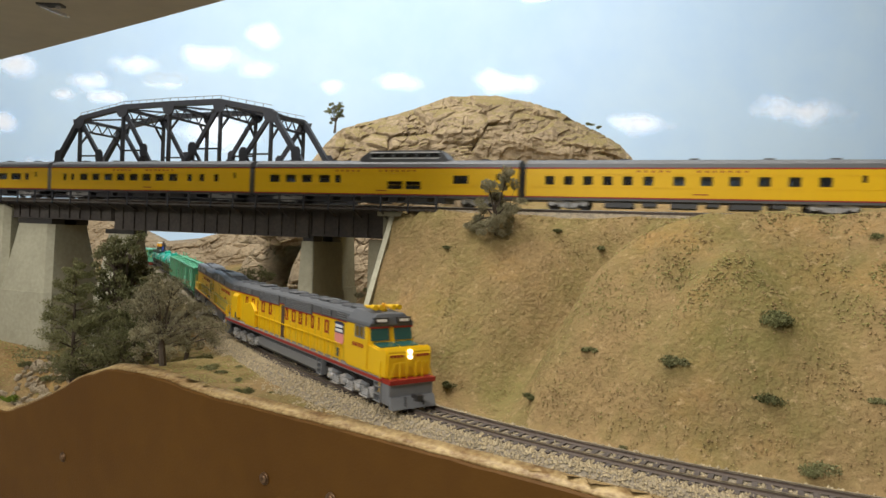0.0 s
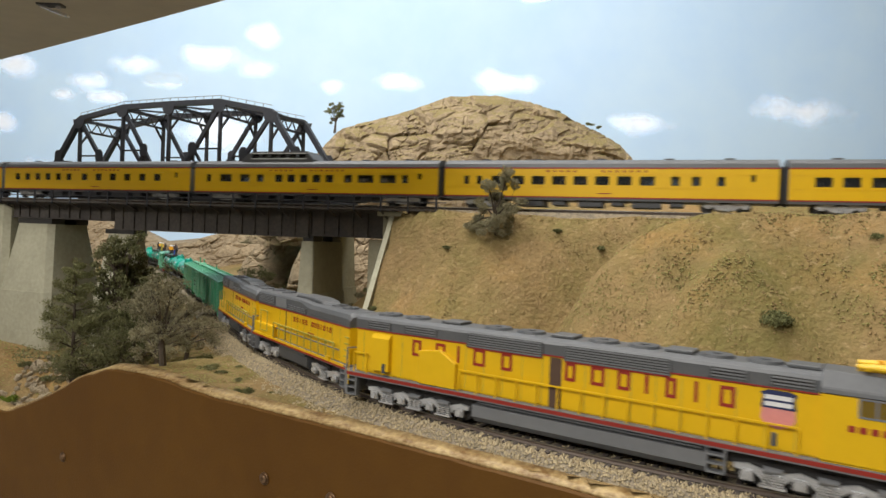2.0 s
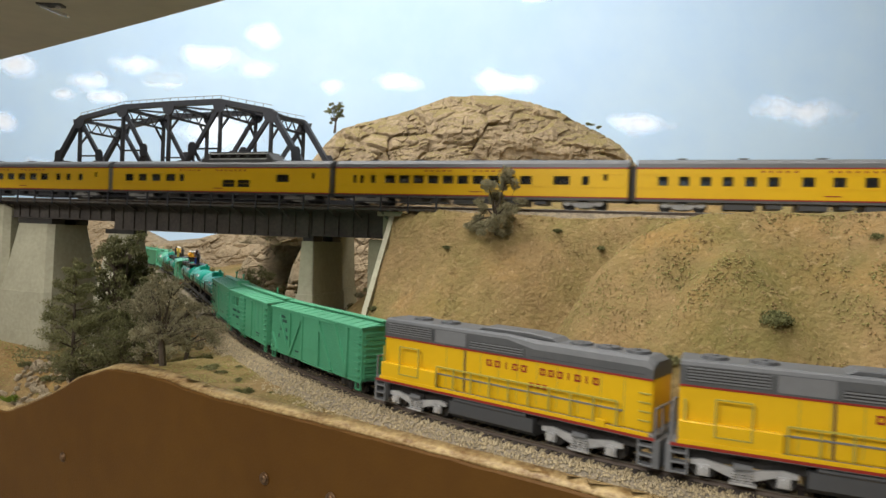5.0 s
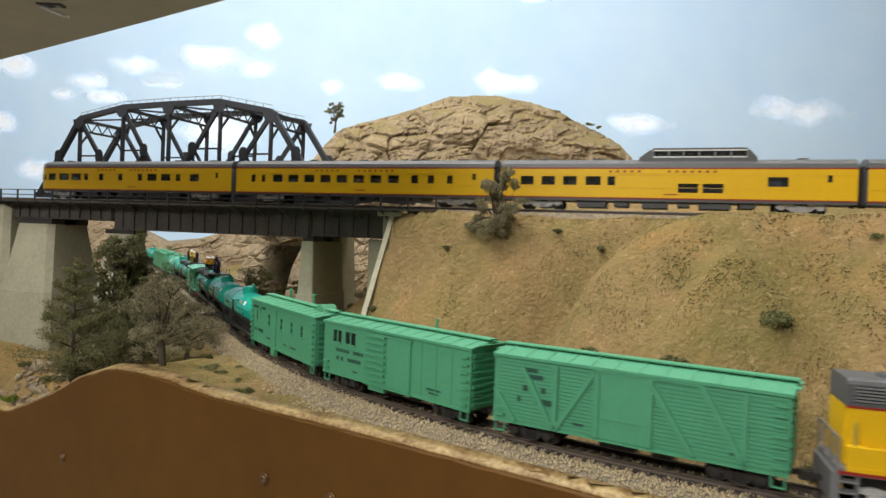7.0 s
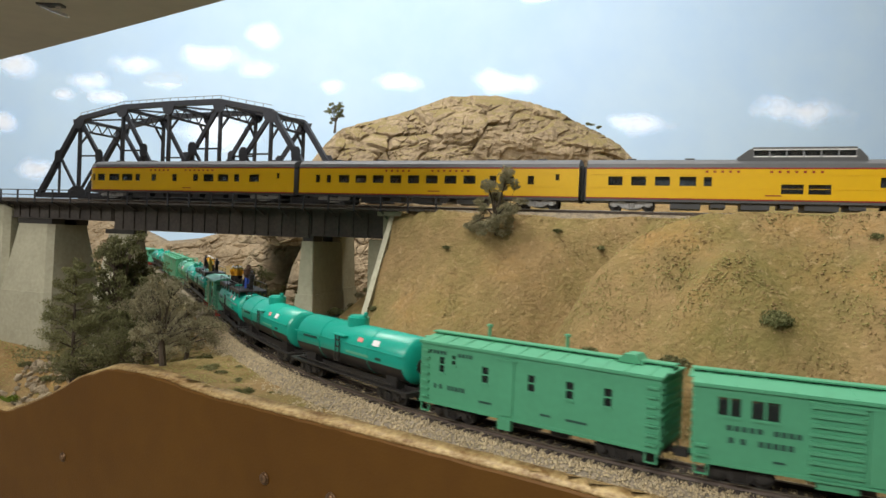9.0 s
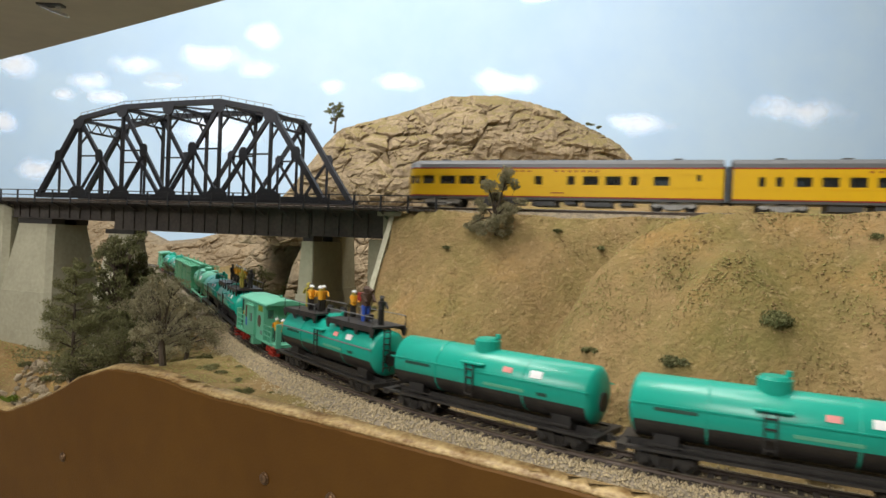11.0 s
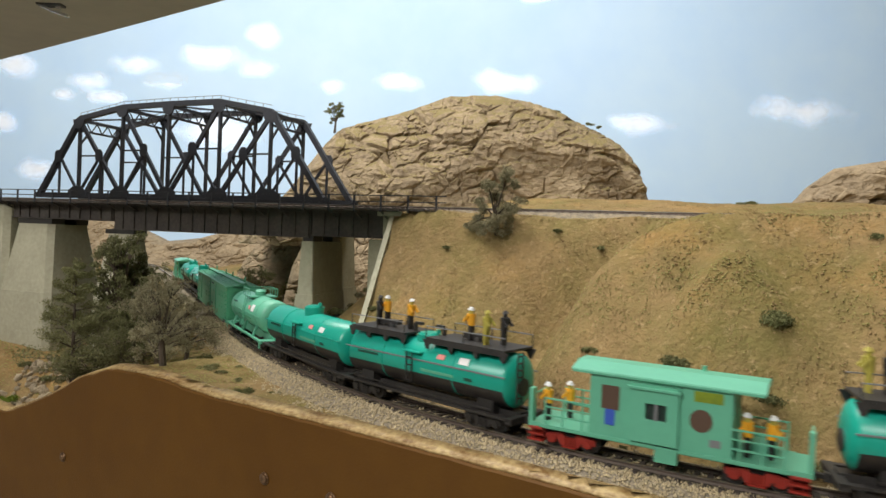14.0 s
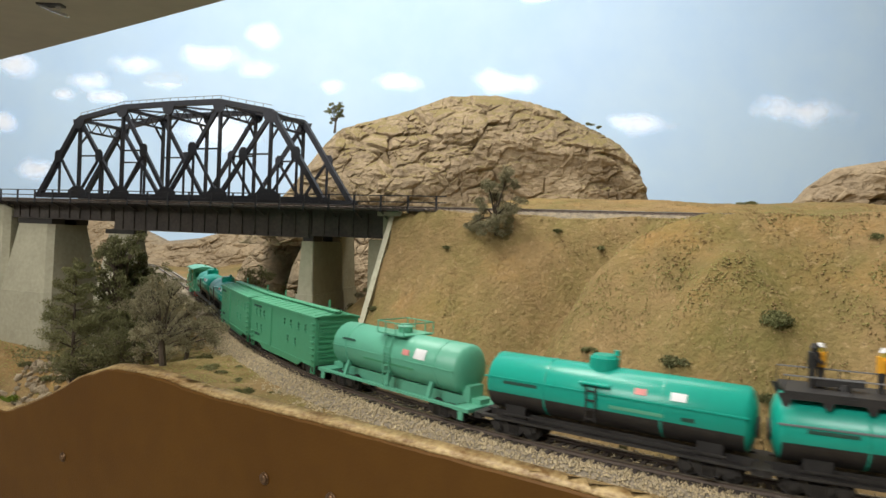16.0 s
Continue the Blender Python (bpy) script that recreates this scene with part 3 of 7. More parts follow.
def railway(name, fn, zr, s0, s1, n, tie_range, label, bed=True):
    t = thing(name, label, "railway track", kind="structure")
    for off in (-0.0086, 0.0086):
        a = off
        r = part("rail", sweep(fn, s0, s1, n, [(a - 0.0012, zr - 0.0026), (a + 0.0012, zr - 0.0026), (a + 0.0004, zr - 0.0016), (a + 0.0005, zr - 0.0002), (a - 0.0005, zr - 0.0002), (a - 0.0004, zr - 0.0016)]), "rail", t, "brown-sided steel rail")
        part("rail_head", sweep(fn, s0, s1, n, [(a - 0.00055, zr - 0.0006), (a + 0.00055, zr - 0.0006), (a + 0.00055, zr), (a - 0.00055, zr)]), "railtop", r, "polished rail head")
    me = None
    k = 0
    s = tie_range[0]
    while s < tie_range[1]:
        p, q = fn(s, 0), fn(s + 0.001, 0)
        if me is None:
            bm = bm_new()
            prism(bm, [(-0.0014, 0), (0.0014, 0), (0.0013, 0.0020), (-0.0013, 0.0020)], -0.0152, 0.0152, "y")
            tie = part("tie", bm, "tie", t)
            me = tie.data
        else:
            tie = new("tie", me)
            tie.parent = t
        tie.location = (p[0], p[1], zr - 0.0044)
        tie.rotation_euler = (0, 0, math.atan2(q[1] - p[1], q[0] - p[0]) + random.uniform(-0.02, 0.02))
        s += 0.0066
        k += 1
    if bed:
        part("ballast_bed", sweep(fn, s0, s1, n, [(-0.034, zr - 0.0125), (-0.021, zr - 0.0034), (0.021, zr - 0.0034), (0.034, zr - 0.0125)]), "ballast", t, "grey crushed-stone ballast bed")
    return t


railway("railway_track", lower, 0.0, -2.0, 1.3, 300, (-0.35, 0.72), "lower curved railway track on grey ballast")
railway("railway_track", upper, UZ, -0.9, 1.7, 2, (0.50, 1.0), "upper straight railway track along the embankment", bed=False)
_b = sweep(upper, 0.555, 1.7, 2, [(-0.036, UZ - 0.0125), (-0.021, UZ - 0.0034), (0.021, UZ - 0.0034), (0.036, UZ - 0.0125)])
tagged(part("upper_ballast", _b, "ballast"), "tan ballast under the upper track", "ballast", kind="structure")


def ballast_stones():
    rnd = np.random.RandomState(8)
    V, F = [], []
    base = np.array([(1, 0, 0), (-1, 0, 0), (0, 1, 0), (0, -1, 0), (0, 0, 1), (0, 0, -0.6)])
    tri = np.array([(0, 2, 4), (2, 1, 4), (1, 3, 4), (3, 0, 4), (2, 0, 5), (1, 2, 5), (3, 1, 5), (0, 3, 5)])
    for i in range(15000):
        s = rnd.uniform(-0.15, 0.74)
        off = rnd.normal(-0.022, 0.010) if i % 4 else rnd.uniform(-0.02, 0.036)
        if abs(abs(off) - 0.0086) < 0.0016 or off < -0.05:
            continue
        x, y, _ = lower(s, off)
        if x * FN.x + y * FN.y < FD0 + 0.006:
            continue
        z = -0.0034 if abs(off) < 0.021 else -0.0034 - (abs(off) - 0.021) * 0.7
        r = rnd.uniform(0.0006, 0.0015)
        b = base * r * rnd.uniform(0.6, 1.2, (6, 3)) + (x, y, max(z, -0.011) + r * 0.2)
        F.append(tri + len(V) * 6)
        V.append(b)
    me = bpy.data.meshes.new("ballast_stones")
    me.from_pydata(np.concatenate(V).tolist(), [], np.concatenate(F).tolist())
    me.materials.append(M["stone"])
    tagged(new("ballast_stones", me), "loose grey and tan ballast stones beside the lower track", "ballast", kind="stuff")


ballast_stones()


# ---- the bridge ----
def bridge():
    b = thing("truss_bridge", "black steel through-truss railway bridge on concrete piers", "bridge", BRIDGE)
    z0, YN, YF = 0.149, 0.034, 0.104
    ym = (YN + YF) / 2
    xs = [0.0015, 0.0715, 0.1450, 0.2195, 0.2970, 0.3700, 0.4425]
    tops = [None, 0.2535, 0.2665, 0.2685, 0.2690, 0.2550, None]
    for side in (YN, YF):
        out = -1 if side < ym else 1
        pts = [(xs[0], side, z0)] + [(xs[i], side, tops[i] - 0.003) for i in range(1, 6)] + [(xs[6], side, z0)]
        for i in range(6):
            part("end_post" if i in (0, 5) else "top_chord", bar(bm_new(), pts[i], pts[i + 1], 0.0062, 0.0062), "steel", b)
        part("bottom_chord", boxed(xs[0] - 0.008, xs[6] + 0.008, side - 0.0025, side + 0.0025, z0 - 0.004, z0 + 0.003), "steel", b)
        for i in range(1, 6):
            part("vertical_post", bar(bm_new(), (xs[i], side, z0), (xs[i], side, tops[i] - 0.005), 0.0042, 0.0030), "steel", b)
        for i, j in ((1, 2), (2, 3), (5, 4), (4, 3)):
            part("diagonal", bar(bm_new(), (xs[i], side, tops[i] - 0.006), (xs[j], side, z0), 0.0036, 0.0048), "steel", b)
        # half-height sub-struts with gusset plates
        for i in range(6):
            xm = (xs[i] + xs[i + 1]) / 2
            if i == 0 or i == 5:
                zm, xo = (z0 + tops[1 if i == 0 else 5]) / 2, xs[1 if i == 0 else 5]
            else:
                zm, xo = (z0 + tops[i if i < 3 else i + 1]) / 2, xs[i if i < 3 else i + 1]
            part("sub_post", bar(bm_new(), (xm, side, z0), (xm, side, zm), 0.0022, 0.0024), "steel", b)
            xe = xs[i + 1] if i < 3 else xs[i]
            xe = xo if i in (0, 5) else xo
            part("sub_diagonal", bar(bm_new(), (xm, side, zm), (xo if i not in (0, 5) else xo, side, z0 + 0.002), 0.0024, 0.003), "steel", b)
            if i not in (0, 5):
                part("sub_strut", bar(bm_new(), (xm, side, zm), (xo, side, zm), 0.002, 0.002), "steel", b)
            bm = bm_new()
            g = [(xm - 0.006, zm - 0.004), (xm - 0.004, zm - 0.008), (xm + 0.004, zm - 0.008), (xm + 0.006, zm - 0.004), (xm + 0.006, zm + 0.004), (xm + 0.003, zm + 0.008), (xm - 0.003, zm + 0.008), (xm - 0.006, zm + 0.004)]
            prism(bm, g, side + out * 0.0024, side + out * 0.0032, "y")
            part("gusset_plate", bm, "steel", b)
        for i in range(1, 6):
            x = xs[i]
            bm = bm_new()
            prism(bm, [(x - 0.016, z0), (x + 0.016, z0), (x + 0.015, z0 + 0.006), (x + 0.006, z0 + 0.012), (x - 0.006, z0 + 0.012), (x - 0.015, z0 + 0.006)], side + out * 0.0024, side + out * 0.0034, "y")
            part("gusset_plate", bm, "steel", b)
            t = tops[i] - 0.004
            bm = bm_new()
            prism(bm, [(x - 0.010, t), (x + 0.010, t), (x + 0.008, t - 0.008), (x + 0.004, t - 0.012), (x - 0.004, t - 0.012), (x - 0.008, t - 0.008)], side + out * 0.0024, side + out * 0.0032, "y")
            part("gusset_plate", bm, "steel", b)
        # walkway handrail on the top chord
        for i in range(1, 5):
            (xa, _, za), (xb, _, zb) = pts[i], pts[i + 1]
            part("top_handrail", bar(bm_new(), (xa, side, za + 0.0075), (xb, side, zb + 0.0075), 0.0006), "midgrey", b)
            for k in range(6):
                f = k / 6
                part("top_stanchion", bar(bm_new(), (xa + (xb - xa) * f, side, za + (zb - za) * f + 0.003), (xa + (xb - xa) * f, side, za + (zb - za) * f + 0.0075), 0.0005), "midgrey", b)
    # cross members: portals with lattice, struts and sway bracing
    for i in range(1, 6):
        x, t = xs[i], tops[i] - 0.004
        part("cross_strut", boxed(x - 0.002, x + 0.002, YN, YF, t - 0.003, t + 0.001), "steel", b)
        part("cross_strut", boxed(x - 0.0015, x + 0.0015, YN, YF, t - 0.016, t - 0.0135), "steel", b)
        for k in range(8):
            y = YN + 0.070 * k / 8
            za, zb = (t - 0.002, t - 0.0145) if k % 2 else (t - 0.0145, t - 0.002)
            part("lattice_bar", bar(bm_new(), (x, y, za), (x, y + 0.070 / 8, zb), 0.0012, 0.0012), "steel", b)
        for sy in (-1, 1):
            part("knee_brace", bar(bm_new(), (x, ym + sy * 0.034, t - 0.032), (x, ym + sy * 0.020, t - 0.015), 0.0022, 0.0022), "steel", b)
    for i in range(1, 5):
        for sy in (-1, 1):
            part("sway_brace", bar(bm_new(), (xs[i], ym - sy * 0.034, tops[i] - 0.005), (xs[i + 1], ym + sy * 0.034, tops[i + 1] - 0.005), 0.002, 0.002), "steel", b)
    part("truss_floor", boxed(xs[0], xs[6], YN + 0.003, YF - 0.003, 0.1395, 0.1425), "rust", b)
    for k in range(7):
        part("floor_beam", boxed(xs[k] - 0.002, xs[k] + 0.002, YN, YF, 0.130, 0.1395), "rust", b)
    for y in (YN + 0.018, YF - 0.018):
        part("approach_girder", boxed(xs[6], 0.575, y - 0.001, y + 0.001, 0.118, 0.1395), "rust", b)
        part("stringer", boxed(xs[0], xs[6], y - 0.001, y + 0.001, 0.128, 0.1395), "rust", b)
    part("approach_deck", boxed(xs[6], 0.575, YN + 0.010, YF - 0.010, 0.1395, 0.1425), "rust", b)
    # deck, girders and walkway
    part("deck", boxed(-0.75, 0.57, -0.042, 0.042, 0.1345, 0.1375), "rust", b)
    for sy in (-1, 1):
        for x0, x1, zb in ((-0.75, 0.203, 0.117), (0.205, 0.468, 0.107), (0.470, 0.552, 0.109)):
            g = part("plate_girder", boxed(x0, x1, sy * 0.031 - 0.001, sy * 0.031 + 0.001, zb, 0.1345), "rust", b)
            part("flange", boxed(x0, x1, sy * 0.031 - 0.004, sy * 0.031 + 0.004, zb - 0.0012, zb), "rust", g)
            part("flange", boxed(x0, x1, sy * 0.031 - 0.004, sy * 0.031 + 0.004, 0.1325, 0.1345), "rust", g)
            k = int((x1 - max(x0, -0.1)) / 0.0165)
            for j in range(k + 1):
                x = x1 - 0.002 - j * 0.0165
                part("stiffener", boxed(x - 0.0006, x + 0.0006, sy * 0.031 - 0.003, sy * 0.031 + 0.003, zb, 0.1325), "rust", g)
    part("walkway", boxed(-0.75, 0.615, -0.050, -0.041, 0.1352, 0.1372), "rust", b)
    k = 0
    x = -0.30
    while x < 0.625:
        part("railing_post", boxed(x - 0.0008, x + 0.0008, -0.0508, -0.0494, 0.1335, 0.1500), "steel", b)
        part("walkway_bracket", bar(bm_new(), (x, -0.050, 0.1350), (x, -0.034, 0.128), 0.0014, 0.0014), "rust", b)
        x += 0.0285
    for z in (0.1495, 0.1435):
        part("railing_bar", boxed(-0.31, 0.622, -0.0507, -0.0497, z - 0.0005, z + 0.0005), "steel", b)
    # ties of the open deck
    for j in range(60):
        x = -0.06 + j * 0.0106
        part("bridge_tie", boxed(x - 0.0015, x + 0.0015, -0.020, 0.020, UZ - 0.0044, UZ - 0.0024), "tie", b)


bridge()


def pier(x0, x1, zt, zb, near, far, flare, cap, label, nose=0.0):
    """A battered concrete pier under the bridge with a stepped foot."""
    p = thing("bridge_pier", label, "pier", BRIDGE, "bridge piers")

    def block(name, a0, a1, n0, n1, z0, z1, g):
        bm = bm_new()
        r0 = [(a0 - g, n0 - g), (a1 + g, n0 - g), (a1 + g, n1 + g), (a0 - g, n1 + g)]
        r1 = [(a0, n0), (a1, n0), (a1, n1), (a0, n1)]
        lo = [bm.verts.new((*q, z0)) for q in r0]
        hi = [bm.verts.new((*q, z1)) for q in r1]
        for i in range(4):
            bm.faces.new((lo[i], lo[(i + 1) % 4], hi[(i + 1) % 4], hi[i]))
        bm.faces.new(lo[::-1]); bm.faces.new(hi)
        bmesh.ops.bevel(bm, geom=[e for e in bm.edges if abs(e.verts[0].co.z - e.verts[1].co.z) > 1e-4], offset=nose or 0.001, segments=1, affect="EDGES")
        part(name, bm, "concrete", p)
    block("shaft", x0, x1, near, far, zb + 0.022, zt, flare)
    block("footing", x0 - flare - 0.0012, x1 + flare + 0.0012, near - flare - 0.0012, far + flare + 0.0012, zb - 0.05, zb + 0.022, 0.004)
    if cap:
        part("bearing_seat", boxed(x0 + 0.001, x1 - 0.001, near + 0.002, near + 0.02, zt, zt + cap), "black", p)
        part("bearing_seat", boxed(x0 + 0.001, x1 - 0.001, far - 0.02, far - 0.002, zt, zt + cap), "black", p)
    return p


pier(0.4585, 0.4725, 0.1020, 0.025, -0.034, 0.028, 0.002, 0.006, "tall narrow pale concrete bridge pier")
pier(0.053, 0.112, 0.109, 0.005, -0.038, 0.018, 0.012, 0.0065, "broad battered concrete bridge pier beside the trees", 0.006)
pier(0.193, 0.237, 0.1010, 0.015, -0.034, -0.014, 0.008, 0.005, "battered concrete bridge pier behind the pines", 0.006)
pier(-0.045, 0.040, 0.1315, 0.005, -0.040, 0.020, 0.010, 0.0015, "tall concrete bridge pier at the end of the deck", 0.006)

pier(0.436, 0.449, 0.1270, 0.025, 0.036, 0.102, 0.003, 0.003, "plain concrete pier under the truss end", 0.002)
pier(-0.010, 0.012, 0.1270, 0.005, 0.036, 0.102, 0.006, 0.003, "plain concrete pier under the far truss end", 0.002)


def abutment():
    p = thing("bridge_abutment", "pale concrete bridge abutment with a sloping wing wall", "abutment", BRIDGE)
    part("breast_wall", boxed(0.551, 0.562, -0.034, 0.045, -0.02, 0.130), "concrete", p)
    part("cap_slab", boxed(0.549, 0.574, -0.044, 0.047, 0.130, 0.1343), "concrete", p)
    bm = bm_new()
    prism(bm, [(-0.0345, 0.1298), (-0.0440, 0.1298), (-0.1020, 0.0330), (-0.1020, -0.0250), (-0.0345, -0.0250)], 0.5622, 0.5672)
    part("wing_wall", bm, "concrete", p)
    part("bridge_seat", boxed(0.533, 0.5505, -0.028, 0.036, -0.02, 0.1065), "concrete", p)


abutment()


def shelf_bracket():
    """A small steel hook and screw under the shelf."""
    t = thing("shelf_bracket", "small dark steel bracket screwed under the shelf", "bracket", Matrix.Translation((-0.327, 0.532, 0.288)))
    part("plate", boxed(-0.010, 0.010, -0.004, 0.004, -0.0015, 0), "darkgrey", t)
    part("hook", bar(bm_new(), (-0.008, 0, -0.0015), (0.012, 0.004, -0.008), 0.003, 0.002), "silver", t)
    part("screw_head", cyl(bm_new(), (0.006, 0, -0.0015), (0.006, 0, -0.003), 0.0022, n=10), "silver", t)


shelf_bracket()


# ---- rolling stock (x ahead, rail top at z 0) ----
def wall_grid(bm, x0, x1, y0, y1, z0, z1, holes):
    """A wall with openings (xa, xb, za, zb) through it."""
    xs = sorted({x0, x1, *[h[0] for h in holes], *[h[1] for h in holes]})
    for a, b in zip(xs, xs[1:]):
        z = z0
        for h in sorted((h for h in holes if h[0] <= a + 1e-7 and h[1] >= b - 1e-7), key=lambda h: h[2]):
            box(bm, a, b, y0, y1, z, h[2])
            z = h[3]
        box(bm, a, b, y0, y1, z, z1)
    bmesh.ops.remove_doubles(bm, verts=bm.verts[:], dist=1e-6)
    return bm


def wheelset(parent, x, r=0.0052, material="black"):
    bm = bm_new()
    for s in (-1, 1):
        cyl(bm, (x, s * 0.0074, r), (x, s * 0.0094, r), r, n=16)
        cyl(bm, (x, s * 0.0070, r), (x, s * 0.0074, r), r + 0.0006, n=16)
        cyl(bm, (x, s * 0.0094, r), (x, s * 0.0098, r), r * 0.35, n=10)
    cyl(bm, (x, -0.0094, r), (x, 0.0094, r), 0.001, n=8)
    return part("wheelset", bm, material, parent, smooth=False)


def truck(car, x, base, material, axles=2, r=0.0052, red=False):
    """A truck: side frames with springs and journals, bolster and wheelsets."""
    t = part("truck", boxed(x - 0.003, x + 0.003, -0.011, 0.011, 0.005, 0.0088), "black", car)
    h = base / 2
    for s in (-1, 1):
        bm = bm_new()
        y0, y1 = (s * 0.0102, s * 0.0124) if s > 0 else (s * 0.0124, s * 0.0102)
        pr = [(x - h - 0.0040, 0.0078), (x - h - 0.0040, 0.0048), (x - h + 0.0032, 0.0050), (x - h * 0.45, 0.0022), (x + h * 0.45, 0.0022), (x + h - 0.0032, 0.0050), (x + h + 0.0040, 0.0048), (x + h + 0.0040, 0.0078), (x + h * 0.45, 0.0092), (x + h * 0.28, 0.0070), (x - h * 0.28, 0.0070), (x - h * 0.45, 0.0092)]
        prism(bm, pr, y0, y1, "y")
        for k in range(axles):
            xa = x - h + base * k / (axles - 1)
            cyl(bm, (xa, s * 0.0124, 0.0052), (xa, s * 0.0136, 0.0052), 0.0021, n=10)
            box(bm, xa - 0.0024, xa + 0.0024, min(s * 0.0122, s * 0.0131), max(s * 0.0122, s * 0.0131), 0.0036, 0.0078)
        for xa in [x] if axles == 2 else [x - h / 2, x + h / 2]:
            for dx in (-0.0022, 0, 0.0022):
                cyl(bm, (xa + dx, s * 0.0130, 0.0025), (xa + dx, s * 0.0130, 0.0075), 0.0009, n=8)
            box(bm, xa - 0.004, xa + 0.004, min(s * 0.0122, s * 0.0140), max(s * 0.0122, s * 0.0140), 0.0018, 0.0026)
        part("side_frame", bm, material, t)
    for k in range(axles):
        wheelset(t, x - h + base * k / (axles - 1), r)
    return t


def coupler(car, x, d, z=0.0088):
    bm = bm_new()
    box(bm, min(x, x + d * 0.007), max(x, x + d * 0.007), -0.0012, 0.0012, z - 0.001, z + 0.001)
    box(bm, min(x + d * 0.005, x + d * 0.009), max(x + d * 0.005, x + d * 0.009), -0.0022, 0.0022, z - 0.002, z + 0.002)
    part("coupler", bm, "black", car)


def bars(car, items, y, material, z, h, name="lettering"):
    """Lettering as plain bars on both sides: (x, width)."""
    for x, w in items:
        for s in (-1, 1):
            part(name, boxed(x - w / 2, x + w / 2, min(s * y, s * (y + 0.00025)), max(s * y, s * (y + 0.00025)), z, z + h), material, car)


def arch_roof(w, z0, z1, n=10, drop=0.0):
    return [(-w, z0 - drop)] + [(-w * math.cos(math.pi * i / n) * (1 if i else 1), z0 + (z1 - z0) * math.sin(math.pi * i / n) ** 0.75) for i in range(n + 1)] + [(w, z0 - drop)]


def passenger_car(name, label, holes, dome=None, lower=(), observation=False):
    c = thing(name, label, "passenger car", group="streamlined passenger train")
    hl, w = 0.1475, 0.0175
    zb, zt, zr = 0.0117, 0.0372, 0.0470
    win = [(x - d / 2, x + d / 2, 0.0225, 0.0305) for x, d in holes] + [(x - d / 2, x + d / 2, 0.0165, 0.0245) for x, d in lower]
    doors = [(0.126, 0.1295, 0.0265, 0.0325)]
    tail = -hl + (0.016 if observation else 0)
    for s in (-1, 1):
        y0, y1 = (w - 0.0009, w) if s > 0 else (-w, -w + 0.0009)
        sw = part("side_wall", wall_grid(bm_new(), tail, hl, y0, y1, zb, zt, win + doors), "yellow", c)
        for a, b, za, zc in win + doors:
            part("window_pane", boxed(a - 0.0003, b + 0.0003, s * (w - 0.0013) - 0.0002, s * (w - 0.0013) + 0.0002, za - 0.0003, zc + 0.0003), "glass", sw)
        for z0, z1 in ((zb - 0.0011, zb), (zt, zt + 0.0012)):
            part("red_stripe", boxed(tail, hl, min(s * (w - 0.0011), s * (w + 0.0001)), max(s * (w - 0.0011), s * (w + 0.0001)), z0, z1), "red", c)
        part("skirt", boxed(tail, hl, min(s * (w - 0.002), s * (w - 0.0003)), max(s * (w - 0.002), s * (w - 0.0003)), 0.0085, zb - 0.0011), "grey", c)
        for z in (0.0205, 0.0322):
            part("belt_line", boxed(tail, hl - 0.004, min(s * w, s * (w + 0.00022)), max(s * w, s * (w + 0.00022)), z, z + 0.0003), "yellow", c)
    # letterboard
    bars(c, [(-0.046 + 0.0062 * i, 0.0022) for i in range(5)] + [(0.004 + 0.0062 * i, 0.0022) for i in range(7)], w, "red", 0.0340, 0.0018)
    bars(c, [(0.006, 0.012)], w, "red", 0.0145, 0.0009)
    if observation:
        for z0, z1, m_, nm in ((zb, 0.0225, "yellow", "round_end"), (0.0225, 0.0305, "glass", "round_end_window"), (0.0305, zt, "yellow", "round_end"), (zb - 0.0011, zb, "red", "red_stripe"), (zt, zt + 0.0012, "red", "red_stripe"), (0.0085, zb - 0.0011, "grey", "skirt")):
            pr = [(tail - 0.016 * math.sin(a), w * math.cos(a)) for a in [math.pi * i / 12 for i in range(13)]]
            part(nm, prism(bm_new(), pr, z0, z1, "z"), m_, c)
        for k in range(1, 12, 2):
            a = math.pi * k / 12
            part("window_post", bar(bm_new(), (tail - 0.0161 * math.sin(a), w * 1.005 * math.cos(a), 0.0225), (tail - 0.0161 * math.sin(a), w * 1.005 * math.cos(a), 0.0305), 0.0012), "yellow", c)
        bm = prism(bm_new(), [(-w, zt + 0.0012)] + arch_roof(w, zt + 0.0012, zr)[1:-1] + [(w, zt + 0.0012)], tail, hl)
        part("roof", bm, "grey", c, "grey arched roof")
        bm = bm_new()
        rings = []
        for k in range(7):
            a = math.pi / 2 * k / 6
            f = math.cos(a)
            rings.append([bm.verts.new((tail - 0.016 * math.sin(a), y * f, zt + 0.0012 + (z - zt - 0.0012) * (0.35 + 0.65 * f) if k < 6 else zt + 0.0012)) for y, z in arch_roof(w, zt + 0.0012, zr)])
        for ra, rb in zip(rings, rings[1:]):
            for i in range(len(ra) - 1):
                bm.faces.new((ra[i], ra[i + 1], rb[i + 1], rb[i]))
        bmesh.ops.recalc_face_normals(bm, faces=bm.faces[:])
        part("roof_end", bm, "grey", c, smooth=True)
    else:
        bm = prism(bm_new(), arch_roof(w, zt + 0.0012, zr), -hl, hl)
        part("roof", bm, "grey", c, "grey arched roof")
    ends = (hl,) if observation else (-hl, hl)
    for x in ends:
        d = 1 if x > 0 else -1
        part("end_wall", boxed(min(x - d * 0.001, x), max(x - d * 0.001, x), -w + 0.001, w - 0.001, 0.0085, zt), "midgrey", c)
        part("diaphragm", boxed(min(x, x + d * 0.0028), max(x, x + d * 0.0028), -0.0085, 0.0085, 0.009, 0.0405), "black", c)
